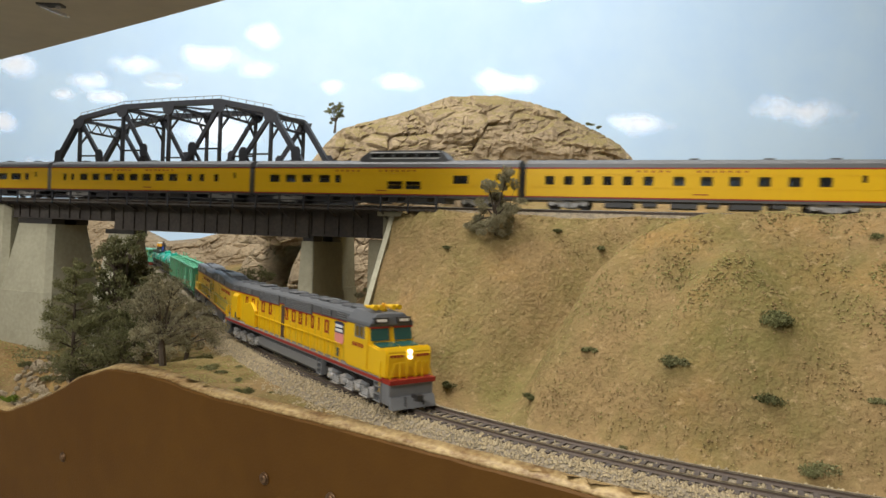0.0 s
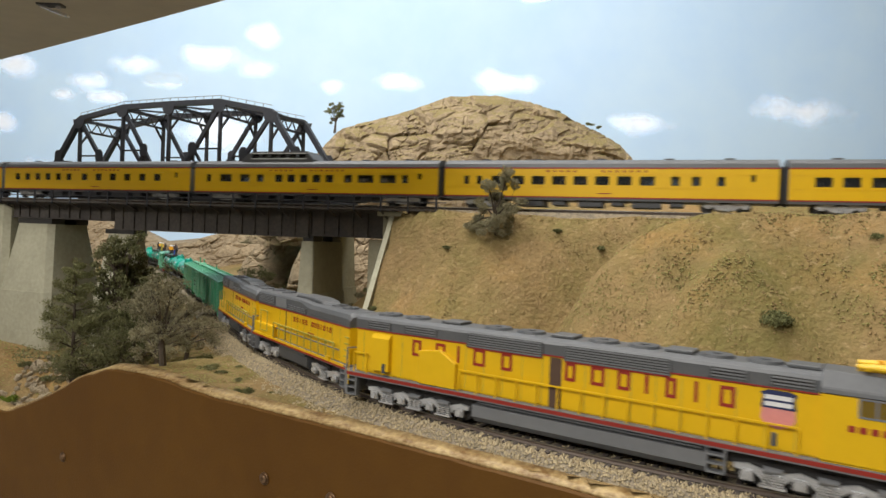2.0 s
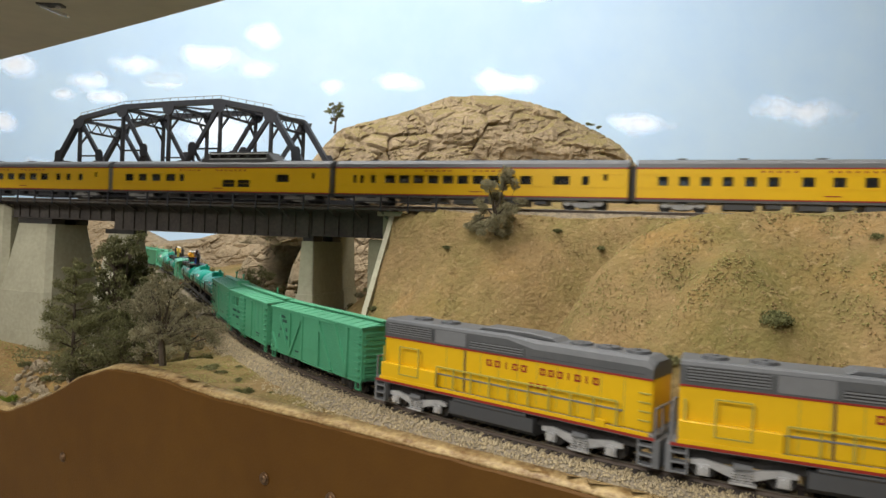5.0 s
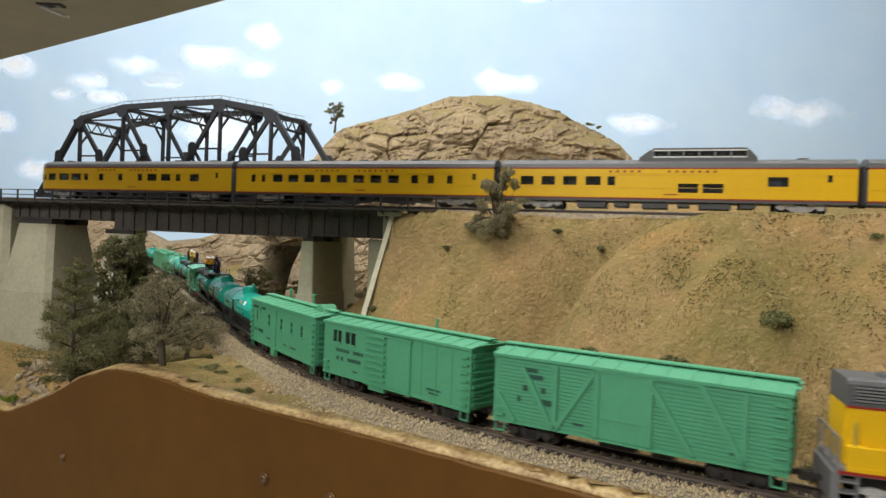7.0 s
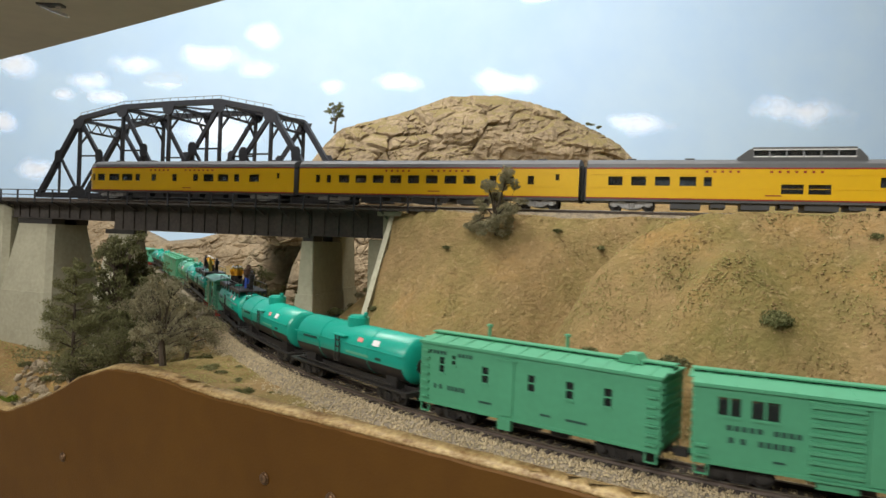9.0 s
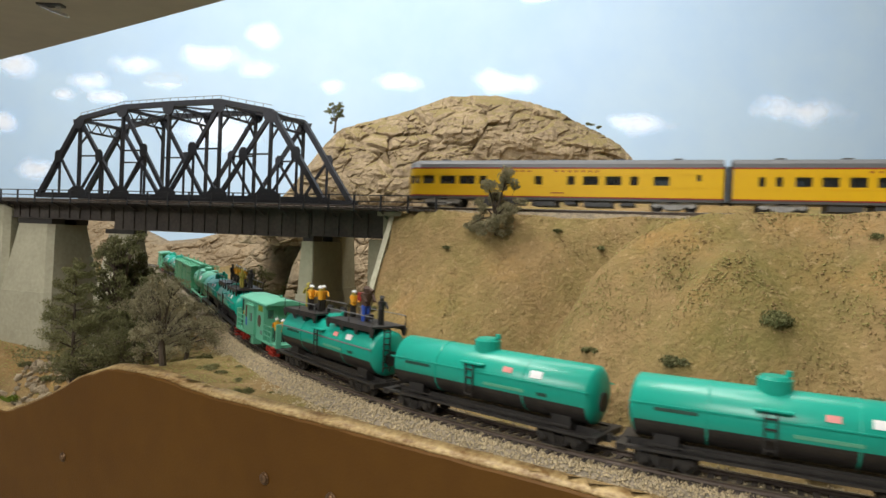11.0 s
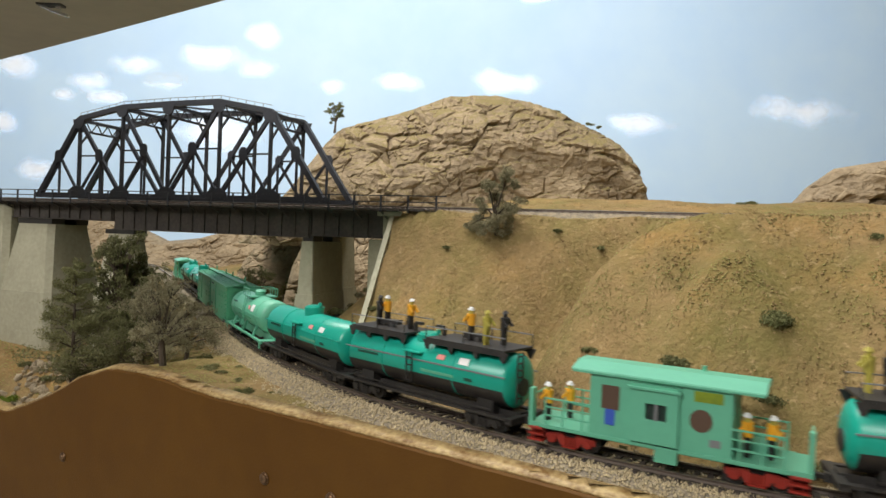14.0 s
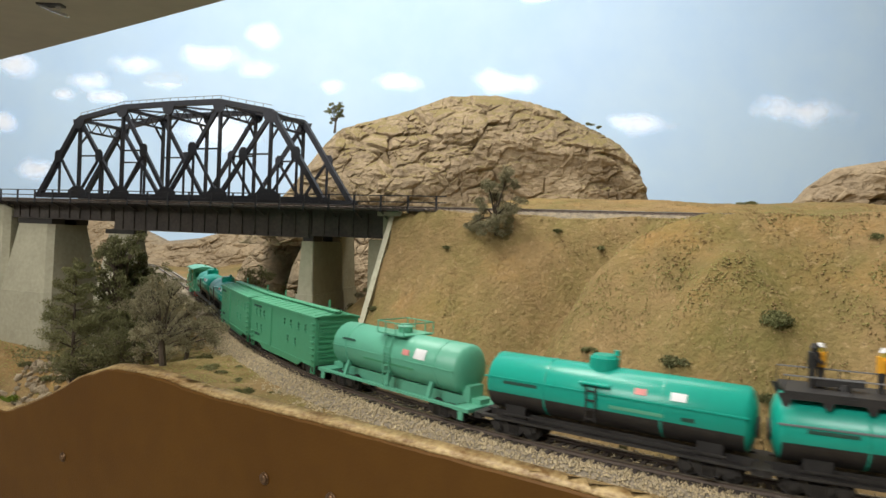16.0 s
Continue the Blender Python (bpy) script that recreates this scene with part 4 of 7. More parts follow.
    for x in (-hl + (0.016 if observation else 0), hl):
        coupler(c, x, 1 if x > 0 else -1)
    part("floor_pan", boxed(tail, hl, -0.016, 0.016, 0.0085, 0.0110), "darkgrey", c)
    part("partition", boxed(-0.14 if not observation else -0.12, 0.14, -0.0006, 0.0006, 0.0110, 0.0215), "interior", c)
    for k in range(14):
        x = -0.118 + k * 0.0165
        part("seat", boxed(x - 0.002, x + 0.002, -0.0135, 0.0135, 0.011, 0.0235), "interior", c)
    for x0, x1, zz in ((-0.075, -0.05, 0.0028), (-0.042, -0.03, 0.004), (-0.018, 0.004, 0.003), (0.012, 0.022, 0.0045), (0.03, 0.055, 0.003), (0.062, 0.074, 0.0042)):
        part("equipment_box", boxed(x0, x1, -0.0145, 0.0145, zz, 0.0085), "darkgrey", c)
    for x in (-0.108, 0.108):
        truck(c, x, 0.029, "silver")
    for x in (-0.11, -0.06, 0.0, 0.06, 0.11):
        if not dome or not dome[0] - 0.01 < x < dome[1] + 0.01:
            part("roof_vent", boxed(x - 0.004, x + 0.004, -0.003, 0.003, zr - 0.0006, zr + 0.0012), "darkgrey", c)
    if dome:
        a, b = dome
        wd, zd = 0.0135, 0.0562
        pr = [(a - 0.012, zr - 0.006), (b + 0.008, zr - 0.006), (b + 0.008, zr + 0.001), (b + 0.003, zd - 0.0015), (b, zd), (a, zd), (a - 0.004, zd - 0.0015), (a - 0.012, zr)]
        bm = bm_new()
        box(bm, a - 0.012, b + 0.008, -wd, wd, zr - 0.006, zr + 0.0006)
        prism(bm, [(a - 0.002, zd - 0.0018), (b + 0.001, zd - 0.0018), (b, zd), (a, zd)], -wd + 0.001, wd - 0.001, "y")
        prism(bm, [(a - 0.012, zr + 0.0004), (a, zr + 0.0004), (a, zd - 0.0018), (a - 0.003, zd - 0.0018)], -wd, wd, "y")
        prism(bm, [(b, zr + 0.0004), (b + 0.008, zr + 0.0004), (b + 0.002, zd - 0.0018), (b, zd - 0.0018)], -wd, wd, "y")
        d = part("dome", bm, "grey", c, "grey vista dome with glazed sides")
        n = 6
        for s in (-1, 1):
            for k in range(n + 1):
                x = a + (b - a) * k / n
                part("dome_post", bar(bm_new(), (x, s * (wd - 0.0005), zr + 0.0004), (x, s * (wd - 0.0012), zd - 0.0016), 0.0012, 0.0012), "midgrey", d)
            for z in (zr + 0.0012, zd - 0.0022):
                part("dome_rail", boxed(a, b, min(s * (wd - 0.0012), s * wd), max(s * (wd - 0.0012), s * wd), z - 0.0005, z + 0.0005), "white", d)
            for k in range(n):
                x = a + (b - a) * (k + 0.5) / n
                part("dome_pane", boxed(x - (b - a) / n / 2, x + (b - a) / n / 2, s * (wd - 0.0014) - 0.00015, s * (wd - 0.0014) + 0.00015, zr + 0.0006, zd - 0.0018), "glass", d)
        for k in range(n):
            x = a + (b - a) * (k + 0.5) / n
            part("dome_seat", boxed(x - 0.0022, x + 0.0022, -0.011, 0.011, zr + 0.0006, zr + 0.0048), "interior", d)
    return c


COACH = [(-0.125, 0.005), (-0.112, 0.005)] + [(-0.094 + 0.0195 * i, 0.0125) for i in range(8)] + [(0.066, 0.007), (0.083, 0.007), (0.103, 0.006)]
SLEEPER = [(-0.125 + 0.0175 * i, 0.0085) for i in range(6)] + [(-0.012 + 0.0225 * i, 0.0095) for i in range(6)]
LOUNGE = [(-0.128, 0.006), (-0.105, 0.016), (-0.08, 0.0125), (-0.06, 0.009)] + [(-0.036 + 0.0155 * i, 0.0095) for i in range(5)] + [(0.048, 0.009), (0.068, 0.018), (0.093, 0.018), (0.112, 0.007)]
DINER = [(-0.125, 0.004), (-0.117, 0.004), (-0.104, 0.005)] + [(-0.085 + 0.0155 * i, 0.0115) for i in range(10)] + [(0.088, 0.015), (0.110, 0.006)]
DOMEW = [(-0.122, 0.0125), (-0.102, 0.0125), (-0.082, 0.0125), (-0.061, 0.0135), (-0.045, 0.0065), (0.090, 0.0155)]
OBS = [(-0.122, 0.012), (-0.102, 0.016), (-0.082, 0.016), (-0.066, 0.007), (-0.042, 0.007), (-0.012, 0.007), (0.018, 0.007), (0.036, 0.014), (0.056, 0.014), (0.074, 0.007), (0.097, 0.013)]
U_T = (0, 1, 2, 3, 4.2, 6.3, 6.5, 7, 7.5, 7.9, 8.6, 9, 9.2, 9.8, 10.5, 11.4, 11.5, 12, 12.5, 16)
U_S = (0.0813, 0.3429, 0.6044, 0.8653, 1.180, 1.729, 1.7756, 1.869, 1.920, 1.9345, 1.9355, 1.9496, 1.9693, 2.065, 2.24, 2.481, 2.505, 2.630, 2.764, 3.70)
L_T = (0, 0.5, 1, 1.5, 2, 3.5, 7, 8.5, 9, 11.5, 12.5, 13, 14, 16)
L_S = (0.218, 0.290, 0.364, 0.437, 0.505, 0.715, 1.158, 1.349, 1.418, 1.769, 1.904, 1.970, 2.104, 2.372)
UPPER_TRAIN, LOWER_TRAIN, RIDERS = [], [], []

_coach = passenger_car("coach", "yellow streamlined coach with grey roof on silver trucks", COACH)
_dome = passenger_car("dome_car", "yellow dome car with a glazed grey vista dome", DOMEW, (-0.010, 0.066), [(0.020, 0.0165), (0.040, 0.0165)])
_sleeper = passenger_car("sleeping_car", "yellow sleeping car with small square windows", SLEEPER)
_lounge = passenger_car("dome_car", "yellow dome car with a forward glazed dome and many windows", LOUNGE, (-0.075, -0.005))
_diner = passenger_car("dining_car", "yellow dining car with closely spaced windows", DINER)
_obs = passenger_car("observation_car", "yellow round-ended observation car at the train's tail", OBS, observation=True)
_I = Matrix.Identity(4)
for _k, _c in enumerate((_sleeper, _dome, _coach, _lounge, copy_thing(_sleeper, _I), _diner, copy_thing(_dome, _I), copy_thing(_coach, _I), _obs)):
    UPPER_TRAIN.append((_c, 0.755 - 0.302 * _k, 0.1))


def railing(car, xs, y, z0, z1, material="yellow", mids=()):
    for s in (-1, 1):
        for x in xs:
            part("stanchion", bar(bm_new(), (x, s * y, z0), (x, s * y, z1), 0.0008), material, car)
        for z in (z1, *mids):
            part("handrail", boxed(xs[0], xs[-1], s * y - 0.0004, s * y + 0.0004, z - 0.0004, z + 0.0004), material, car)


def steps(car, x, y, material, z0=0.0035, z1=0.0175, w=0.0075):
    for s in (-1, 1):
        bm = bm_new()
        for dx in (-w / 2, w / 2):
            box(bm, x + dx - 0.0005, x + dx + 0.0005, min(s * (y - 0.004), s * y), max(s * (y - 0.004), s * y), z0, z1)
        for k in range(3):
            z = z0 + (z1 - z0) * k / 3
            box(bm, x - w / 2, x + w / 2, min(s * (y - 0.004), s * (y + 0.0004)), max(s * (y - 0.004), s * (y + 0.0004)), z, z + 0.0009)
        part("step", bm, material, car)


def outlines(car, items, y, material, z, h, stroke):
    """Large lettering as plain open frames or single bars on both sides: (x, width)."""
    for x, w in items:
        for s in (-1, 1):
            y0, y1 = min(s * y, s * (y + 0.00025)), max(s * y, s * (y + 0.00025))
            bm = bm_new()
            if w <= stroke * 1.5:
                box(bm, x - stroke / 2, x + stroke / 2, y0, y1, z, z + h)
            else:
                box(bm, x - w / 2, x - w / 2 + stroke, y0, y1, z, z + h)
                box(bm, x + w / 2 - stroke, x + w / 2, y0, y1, z, z + h)
                box(bm, x - w / 2 + stroke, x + w / 2 - stroke, y0, y1, z + h - stroke, z + h)
                box(bm, x - w / 2 + stroke, x + w / 2 - stroke, y0, y1, z, z + stroke)
            part("lettering", bm, material, car)


def softened(bm, r, seg=2):
    """Rounds the sharp edges of a solid."""
    bm.normal_update()
    bmesh.ops.bevel(bm, geom=[e for e in bm.edges if len(e.link_faces) == 2 and e.calc_face_angle(0) > 0.5], offset=r, segments=seg, affect="EDGES", clamp_overlap=True)
    return bm


def both(s, y0, y1):
    return min(s * y0, s * y1), max(s * y0, s * y1)


def loco_truck(car, x, base, axles):
    """A silver engine truck: arched side frames with journal boxes, coil springs and brake cylinders."""
    t = part("truck", boxed(x - 0.004, x + 0.004, -0.0115, 0.0115, 0.005, 0.0120), "black", car)
    h = base / 2
    xs = [x - h + base * k / (axles - 1) for k in range(axles)]
    for s in (-1, 1):
        pr = [(x - h - 0.0060, 0.0100), (x - h - 0.0060, 0.0078), (xs[0], 0.0072)]
        for a, b in zip(xs, xs[1:]):
            m = (a + b) / 2
            pr += [(a + 0.0030, 0.0072), (m - 0.0038, 0.0036), (m + 0.0038, 0.0036), (b - 0.0030, 0.0072)]
        pr += [(xs[-1], 0.0072), (x + h + 0.0060, 0.0078), (x + h + 0.0060, 0.0100)]
        for a, b in reversed(list(zip(xs, xs[1:]))):
            m = (a + b) / 2
            pr += [(b, 0.0108), (m + 0.0028, 0.0086), (m - 0.0028, 0.0086)]
        pr += [(xs[0], 0.0108)]
        f = part("side_frame", prism(bm_new(), pr, *both(s, 0.0118, 0.0136), "y"), "silver", t, "bright silver truck side frame")
        for a in xs:
            bm = bm_new()
            box(bm, a - 0.0028, a + 0.0028, *both(s, 0.0125, 0.0148), 0.0032, 0.0082)
            cyl(bm, (a, s * 0.0148, 0.0056), (a, s * 0.0160, 0.0056), 0.0023, 0.0019, 12)
            part("journal_box", bm, "silver", f)
        for a, b in zip(xs, xs[1:]):
            m = (a + b) / 2
            bm = bm_new()
            for dx in (-0.0034, 0, 0.0034):
                for k in range(4):
                    cyl(bm, (m + dx, s * 0.0147, 0.0033 + 0.0012 * k), (m + dx, s * 0.0147, 0.0040 + 0.0012 * k), 0.0014, n=8)
            box(bm, m - 0.0056, m + 0.0056, *both(s, 0.0136, 0.0164), 0.0020, 0.0030)
            part("coil_spring", bm, "silver", f)
            part("brake_cylinder", cyl(bm_new(), (m - 0.0040, s * 0.0148, 0.0100), (m + 0.0040, s * 0.0148, 0.0100), 0.0017, 0.0013, 10), "midgrey", f)
    for a in xs:
        wheelset(t, a, 0.0062)
    return t


def louvres(car, s, x0, x1, z0, z1, w, n=5, label="dark slatted radiator grille"):
    g = part("grille", boxed(x0, x1, *both(s, w - 0.001, w + 0.0005), z0, z1), "black", car, label)
    for k in range(n):
        z = z0 + (z1 - z0) * (k + 0.5) / n
        part("slat", boxed(x0 + 0.0006, x1 - 0.0006, *both(s, w + 0.0003, w + 0.0011), z - 0.0004, z + 0.0003), "midgrey", g)
    for x in (x0, x1):
        part("grille_frame", boxed(x - 0.0005, x + 0.0005, *both(s, w + 0.0002, w + 0.0012), z0, z1), "grey", g)


def big_locomotive():
    c = thing("diesel_locomotive", "long yellow twin-engine diesel locomotive with grey roof", "locomotive", group="freight locomotives")
    w = 0.0138
    part("frame", boxed(-0.1665, 0.1600, -0.0178, 0.0178, 0.0160, 0.0192), "midgrey", c)
    for s in (-1, 1):
        part("red_stripe", boxed(-0.1668, 0.1603, *both(s, 0.0176, 0.0180), 0.0168, 0.0188), "red", c)
    part("hood", softened(boxed(-0.1630, 0.112, -w, w, 0.0192, 0.0480), 0.0009, 2), "yellow", c, "yellow long hood")
    part("engine_door_recess", boxed(-0.0215, -0.0145, -w - 0.0003, w + 0.0003, 0.0195, 0.0470), "brown", c)
    part("roof", prism(bm_new(), [(-w - 0.0002, 0.0480), (w + 0.0002, 0.0480), (w + 0.0002, 0.0540), (w - 0.0012, 0.0555), (w - 0.0045, 0.0570), (-w + 0.0045, 0.0570), (-w + 0.0012, 0.0555), (-w - 0.0002, 0.0540)], -0.1632, 0.112), "grey", c, "grey hood roof with chamfered edges")
    for s in (-1, 1):
        part("red_line", boxed(-0.1625, 0.108, *both(s, w, w + 0.0005), 0.0475, 0.0482), "red", c)
        for x0, x1, zb in ((-0.075, -0.0265, 0.0462), (-0.0125, 0.043, 0.0462)):
            louvres(c, s, x0, x1, zb, 0.0545, w, 6)
            part("grille_sill", boxed(x0, x1, *both(s, w, w + 0.0008), zb - 0.0007, zb), "red", c)
        for x0, x1 in ((-0.152, -0.134), (-0.122, -0.098), (0.062, 0.078), (0.088, 0.106)):
            louvres(c, s, x0, x1, 0.0492, 0.0538, w, 3, "small dark vent grille")
        bm = prism(bm_new(), [(w - 0.001, 0.0225), (w + 0.0034, 0.0225), (w + 0.0034, 0.0435), (w + 0.0010, 0.0465), (w - 0.001, 0.0465)], -0.147, -0.1325)
        if s < 0:
            bmesh.ops.scale(bm, vec=(1, -1, 1), verts=bm.verts)
            bmesh.ops.recalc_face_normals(bm, faces=bm.faces[:])
        part("blower_housing", bm, "yellow", c)
        bm = prism(bm_new(), [(-0.1090, 0.0195), (-0.0815, 0.0195), (-0.0815, 0.0350), (-0.0930, 0.0418), (-0.1090, 0.0398)], *both(s, w, 0.0170), "y")
        part("equipment_cabinet", softened(bm, 0.0004, 1), "yellow", c)
        # side shield: striped field and a dark blue head
        sh = part("shield", prism(bm_new(), [(0.0850, 0.0385), (0.0985, 0.0385), (0.0990, 0.0340), (0.0972, 0.0312), (0.0918, 0.0292), (0.0862, 0.0312), (0.0845, 0.0340)], *both(s, w, w + 0.0004), "y"), "pink", c, "faded pink striped shield")
        part("shield_head", prism(bm_new(), [(0.0845, 0.0385), (0.0990, 0.0385), (0.0982, 0.0440), (0.0992, 0.0455), (0.0962, 0.0468), (0.0872, 0.0468), (0.0842, 0.0455), (0.0852, 0.0440)], *both(s, w, w + 0.0006), "y"), "blue", sh)
        for z in (0.0395, 0.0426):
            part("shield_bar", boxed(0.0860, 0.0975, *both(s, w + 0.0005, w + 0.0008), z, z + 0.0020), "white", sh)
        for x in [-0.156, -0.124] + [-0.076 + 0.0125 * i for i in range(15)]:
            if not -0.025 < x < -0.012:
                part("hood_door_seam", boxed(x - 0.00018, x + 0.00018, *both(s, w, w + 0.00015), 0.021, 0.0455), "khaki", c)
        for x in (-0.136, 0.0905):
            part("vent_louvre", boxed(x - 0.0012, x + 0.0012, *both(s, w, w + (0.0040 if x < 0 else 0.0009)), 0.0215, 0.0275), "darkgrey", c)
    for x in (-0.145, -0.122, -0.062, -0.040, 0.004, 0.026, 0.062, 0.084):
        f = part("roof_fan", cyl(bm_new(), (x, 0, 0.0570), (x, 0, 0.0584), 0.0085, 0.0078, 20), "darkgrey", c)
        part("fan_hub", cyl(bm_new(), (x, 0, 0.0584), (x, 0, 0.0589), 0.002, 0.002, 10), "grey", f)
    for x in (-0.092, -0.018, 0.045, 0.101):
        part("roof_hatch", softened(boxed(x - 0.007, x + 0.007, -0.0068, 0.0068, 0.0570, 0.0588), 0.0004, 1), "grey", c)
    outlines(c, [(-0.1125, 0.0068), (-0.0945, 0.0070), (-0.0815, 0.0017), (-0.0668, 0.0080), (-0.0485, 0.0070), (-0.0095, 0.0060), (0.0060, 0.0075), (0.0200, 0.0068), (0.0318, 0.0017), (0.0438, 0.0052), (0.0558, 0.0017), (0.0700, 0.0068)], w + 0.0001, "red", 0.0355, 0.0100, 0.0017)
    # cab with a sloping-sided grey roof and a blunt chamfered nose
    bm = prism(bm_new(), [(0.108, 0.0192), (0.1655, 0.0192), (0.1662, 0.0355), (0.1640, 0.0395), (0.1545, 0.0372), (0.1425, 0.0385), (0.1405, 0.0500), (0.108, 0.0500)], -0.0172, 0.0172, "y")
    cab = part("cab", softened(bm, 0.0011, 2), "yellow", c, "yellow wide cab with a blunt nose")
    bm = bm_new()
    r0 = [bm.verts.new((0.108, y, z)) for y, z in ((-0.0173, 0.0492), (0.0173, 0.0492), (0.0168, 0.0518), (0.0100, 0.0586), (-0.0100, 0.0586), (-0.0168, 0.0518))]
    r1 = [bm.verts.new((x, y, z)) for x, y, z in ((0.1418, -0.0173, 0.0492), (0.1418, 0.0173, 0.0492), (0.1432, 0.0168, 0.0518), (0.1398, 0.0105, 0.0580), (0.1398, -0.0105, 0.0580), (0.1432, -0.0168, 0.0518))]
    for i in range(6):
        bm.faces.new((r0[i], r0[(i + 1) % 6], r1[(i + 1) % 6], r1[i]))
    bm.faces.new(r0[::-1]); bm.faces.new(r1)
    bmesh.ops.recalc_face_normals(bm, faces=bm.faces[:])
    part("cab_roof", softened(bm, 0.0005, 1), "grey", cab, "grey cab roof with sloping sides")
    for s in (-1, 1):
        part("side_window", boxed(0.1235, 0.1350, *both(s, 0.0168, 0.0174), 0.0415, 0.0485), "glass", cab)
        for z0, z1 in ((0.0407, 0.0415), (0.0485, 0.0491)):
            part("window_frame", boxed(0.1225, 0.1360, *both(s, 0.0170, 0.0177), z0, z1), "midgrey", cab)
        for x in (0.1229, 0.1292, 0.1353):
            part("window_post", boxed(x - 0.0005, x + 0.0005, *both(s, 0.0170, 0.0177), 0.0415, 0.0485), "midgrey", cab)
        part("windscreen", prism(bm_new(), [(0.1418, 0.0402), (0.1432, 0.0402), (0.1418, 0.0482), (0.1404, 0.0482)], *both(s, 0.0022, 0.0158), "y"), "greenglass", cab, "green-tinted windscreen")
        part("windscreen_surround", prism(bm_new(), [(0.1408, 0.0484), (0.1424, 0.0484), (0.1424, 0.0494), (0.1408, 0.0494)], *both(s, 0.0012, 0.0168), "y"), "red", cab)
        b = part("number_board", boxed(0.1405, 0.1436, *both(s, 0.0035, 0.0140), 0.0518, 0.0556), "black", cab)
        part("number_bar", boxed(0.1436, 0.1438, *both(s, 0.0050, 0.0125), 0.0528, 0.0546), "white", b)
        for k in range(4):
            part("nose_bar", boxed(0.1660, 0.1664, *both(s, 0.0050 + 0.0026 * k, 0.0068 + 0.0026 * k), 0.0328, 0.0345), "red", cab)
        for x in (0.119, 0.1232, 0.1274, 0.1316):
            part("cab_number_bar", boxed(x, x + 0.0027, *both(s, 0.0172, 0.0175), 0.0342, 0.0370), "red", cab)
        part("nose_deck_panel", prism(bm_new(), [(0.1440, 0.0384), (0.1540, 0.0374), (0.1540, 0.0382), (0.1440, 0.0394)], *both(s, 0.0010, 0.0148), "y"), "greenglass", cab, "dark green anti-glare nose deck")
        bm = bm_new()
        bar(bm, (0.1685, s * 0.0035, 0.0195), (0.1685, s * 0.0035, 0.0300), 0.0006)
        bar(bm, (0.1685, s * 0.0035, 0.0300), (0.1685, s * 0.0130, 0.0292), 0.0006)
        bar(bm, (0.1685, s * 0.0130, 0.0292), (0.1685, s * 0.0160, 0.0195), 0.0006)
        bar(bm, (0.1685, s * 0.0085, 0.0195), (0.1685, s * 0.0085, 0.0296), 0.0006)
        part("nose_handrail", bm, "yellow", cab)
        part("grab_rail", bar(bm_new(), (0.1410, s * 0.0178, 0.0215), (0.1410, s * 0.0178, 0.0400), 0.0006), "yellow", cab)
    for z in (0.0328, 0.0362):
        part("headlight", cyl(bm_new(), (0.1655, 0, z), (0.1672, 0, z), 0.0015, n=12), "lamp", cab, "lit warm headlight")
    bm = bm_new()
    box(bm, 0.121, 0.133, -0.0012, 0.0012, 0.0584, 0.0606)
    box(bm, 0.124, 0.126, -0.0105, 0.0105, 0.0600, 0.0608)
    for y in (-0.0095, -0.005, 0.005, 0.0095):
        cyl(bm, (0.121, y, 0.0614), (0.136, y, 0.0614), 0.0007, 0.0019, 10)
    part("air_horn", bm, "yellow", cab, "yellow roof air horns")
    part("beacon", cyl(bm_new(), (0.1300, 0.0, 0.0606), (0.1300, 0.0, 0.0640), 0.0013, n=10), "vest", cab)
    # pilots, steps, tanks
    for x, d in ((0.1600, 1), (-0.1665, -1)):
        x0, x1 = (x, x + 0.0115) if d > 0 else (x - 0.003, x)
        part("anticlimber", boxed(x0, x1, -0.0172, 0.0172, 0.0165, 0.0195), "red" if d > 0 else "midgrey", c)
        part("pilot", softened(boxed(x0, x1 - 0.002 if d > 0 else x1, -0.0168, 0.0168, 0.0030, 0.0165), 0.0005, 1), "midgrey", c)
        coupler(c, x1 if d > 0 else x0, d)
        steps(c, x - d * 0.004, 0.0178, "midgrey")
        for s in (-1, 1):
            part("end_grab_rail", bar(bm_new(), (x - d * 0.001, s * 0.0176, 0.0100), (x - d * 0.001, s * 0.0176, 0.0300), 0.0007), "yellow", c)
            part("air_hose", bar(bm_new(), (x1 if d > 0 else x0, s * 0.006, 0.0085), ((x1 if d > 0 else x0) + d * 0.0025, s * 0.007, 0.0030), 0.0009), "black", c)
    part("plough", prism(bm_new(), [(0.1690, 0.0012), (0.1742, 0.0012), (0.1712, 0.0085), (0.1690, 0.0085)], -0.0165, 0.0165, "y"), "midgrey", c)
    part("fuel_tank", prism(bm_new(), [(-0.0165, 0.0128), (-0.0165, 0.0060), (-0.012, 0.0022), (0.012, 0.0022), (0.0165, 0.0060), (0.0165, 0.0128)], -0.0690, 0.0620), "midgrey", c, "long grey fuel tank")
    part("tank_pipe", cyl(bm_new(), (-0.066, -0.0150, 0.0143), (0.060, -0.0150, 0.0143), 0.0009, n=8), "darkgrey", c)
    part("underframe", boxed(-0.155, 0.155, -0.0105, 0.0105, 0.009, 0.0165), "black", c)
    steps(c, 0.0665, 0.0175, "midgrey", 0.004, 0.0165, 0.008)
    loco_truck(c, -0.112, 0.066, 4)
    loco_truck(c, 0.113, 0.066, 4)
    railing(c, [-0.161, -0.150], 0.0174, 0.0195, 0.0325, "yellow")
    railing(c, [-0.0790 + 0.0128 * i for i in range(15)], 0.0174, 0.0195, 0.0320, "yellow")
    return c


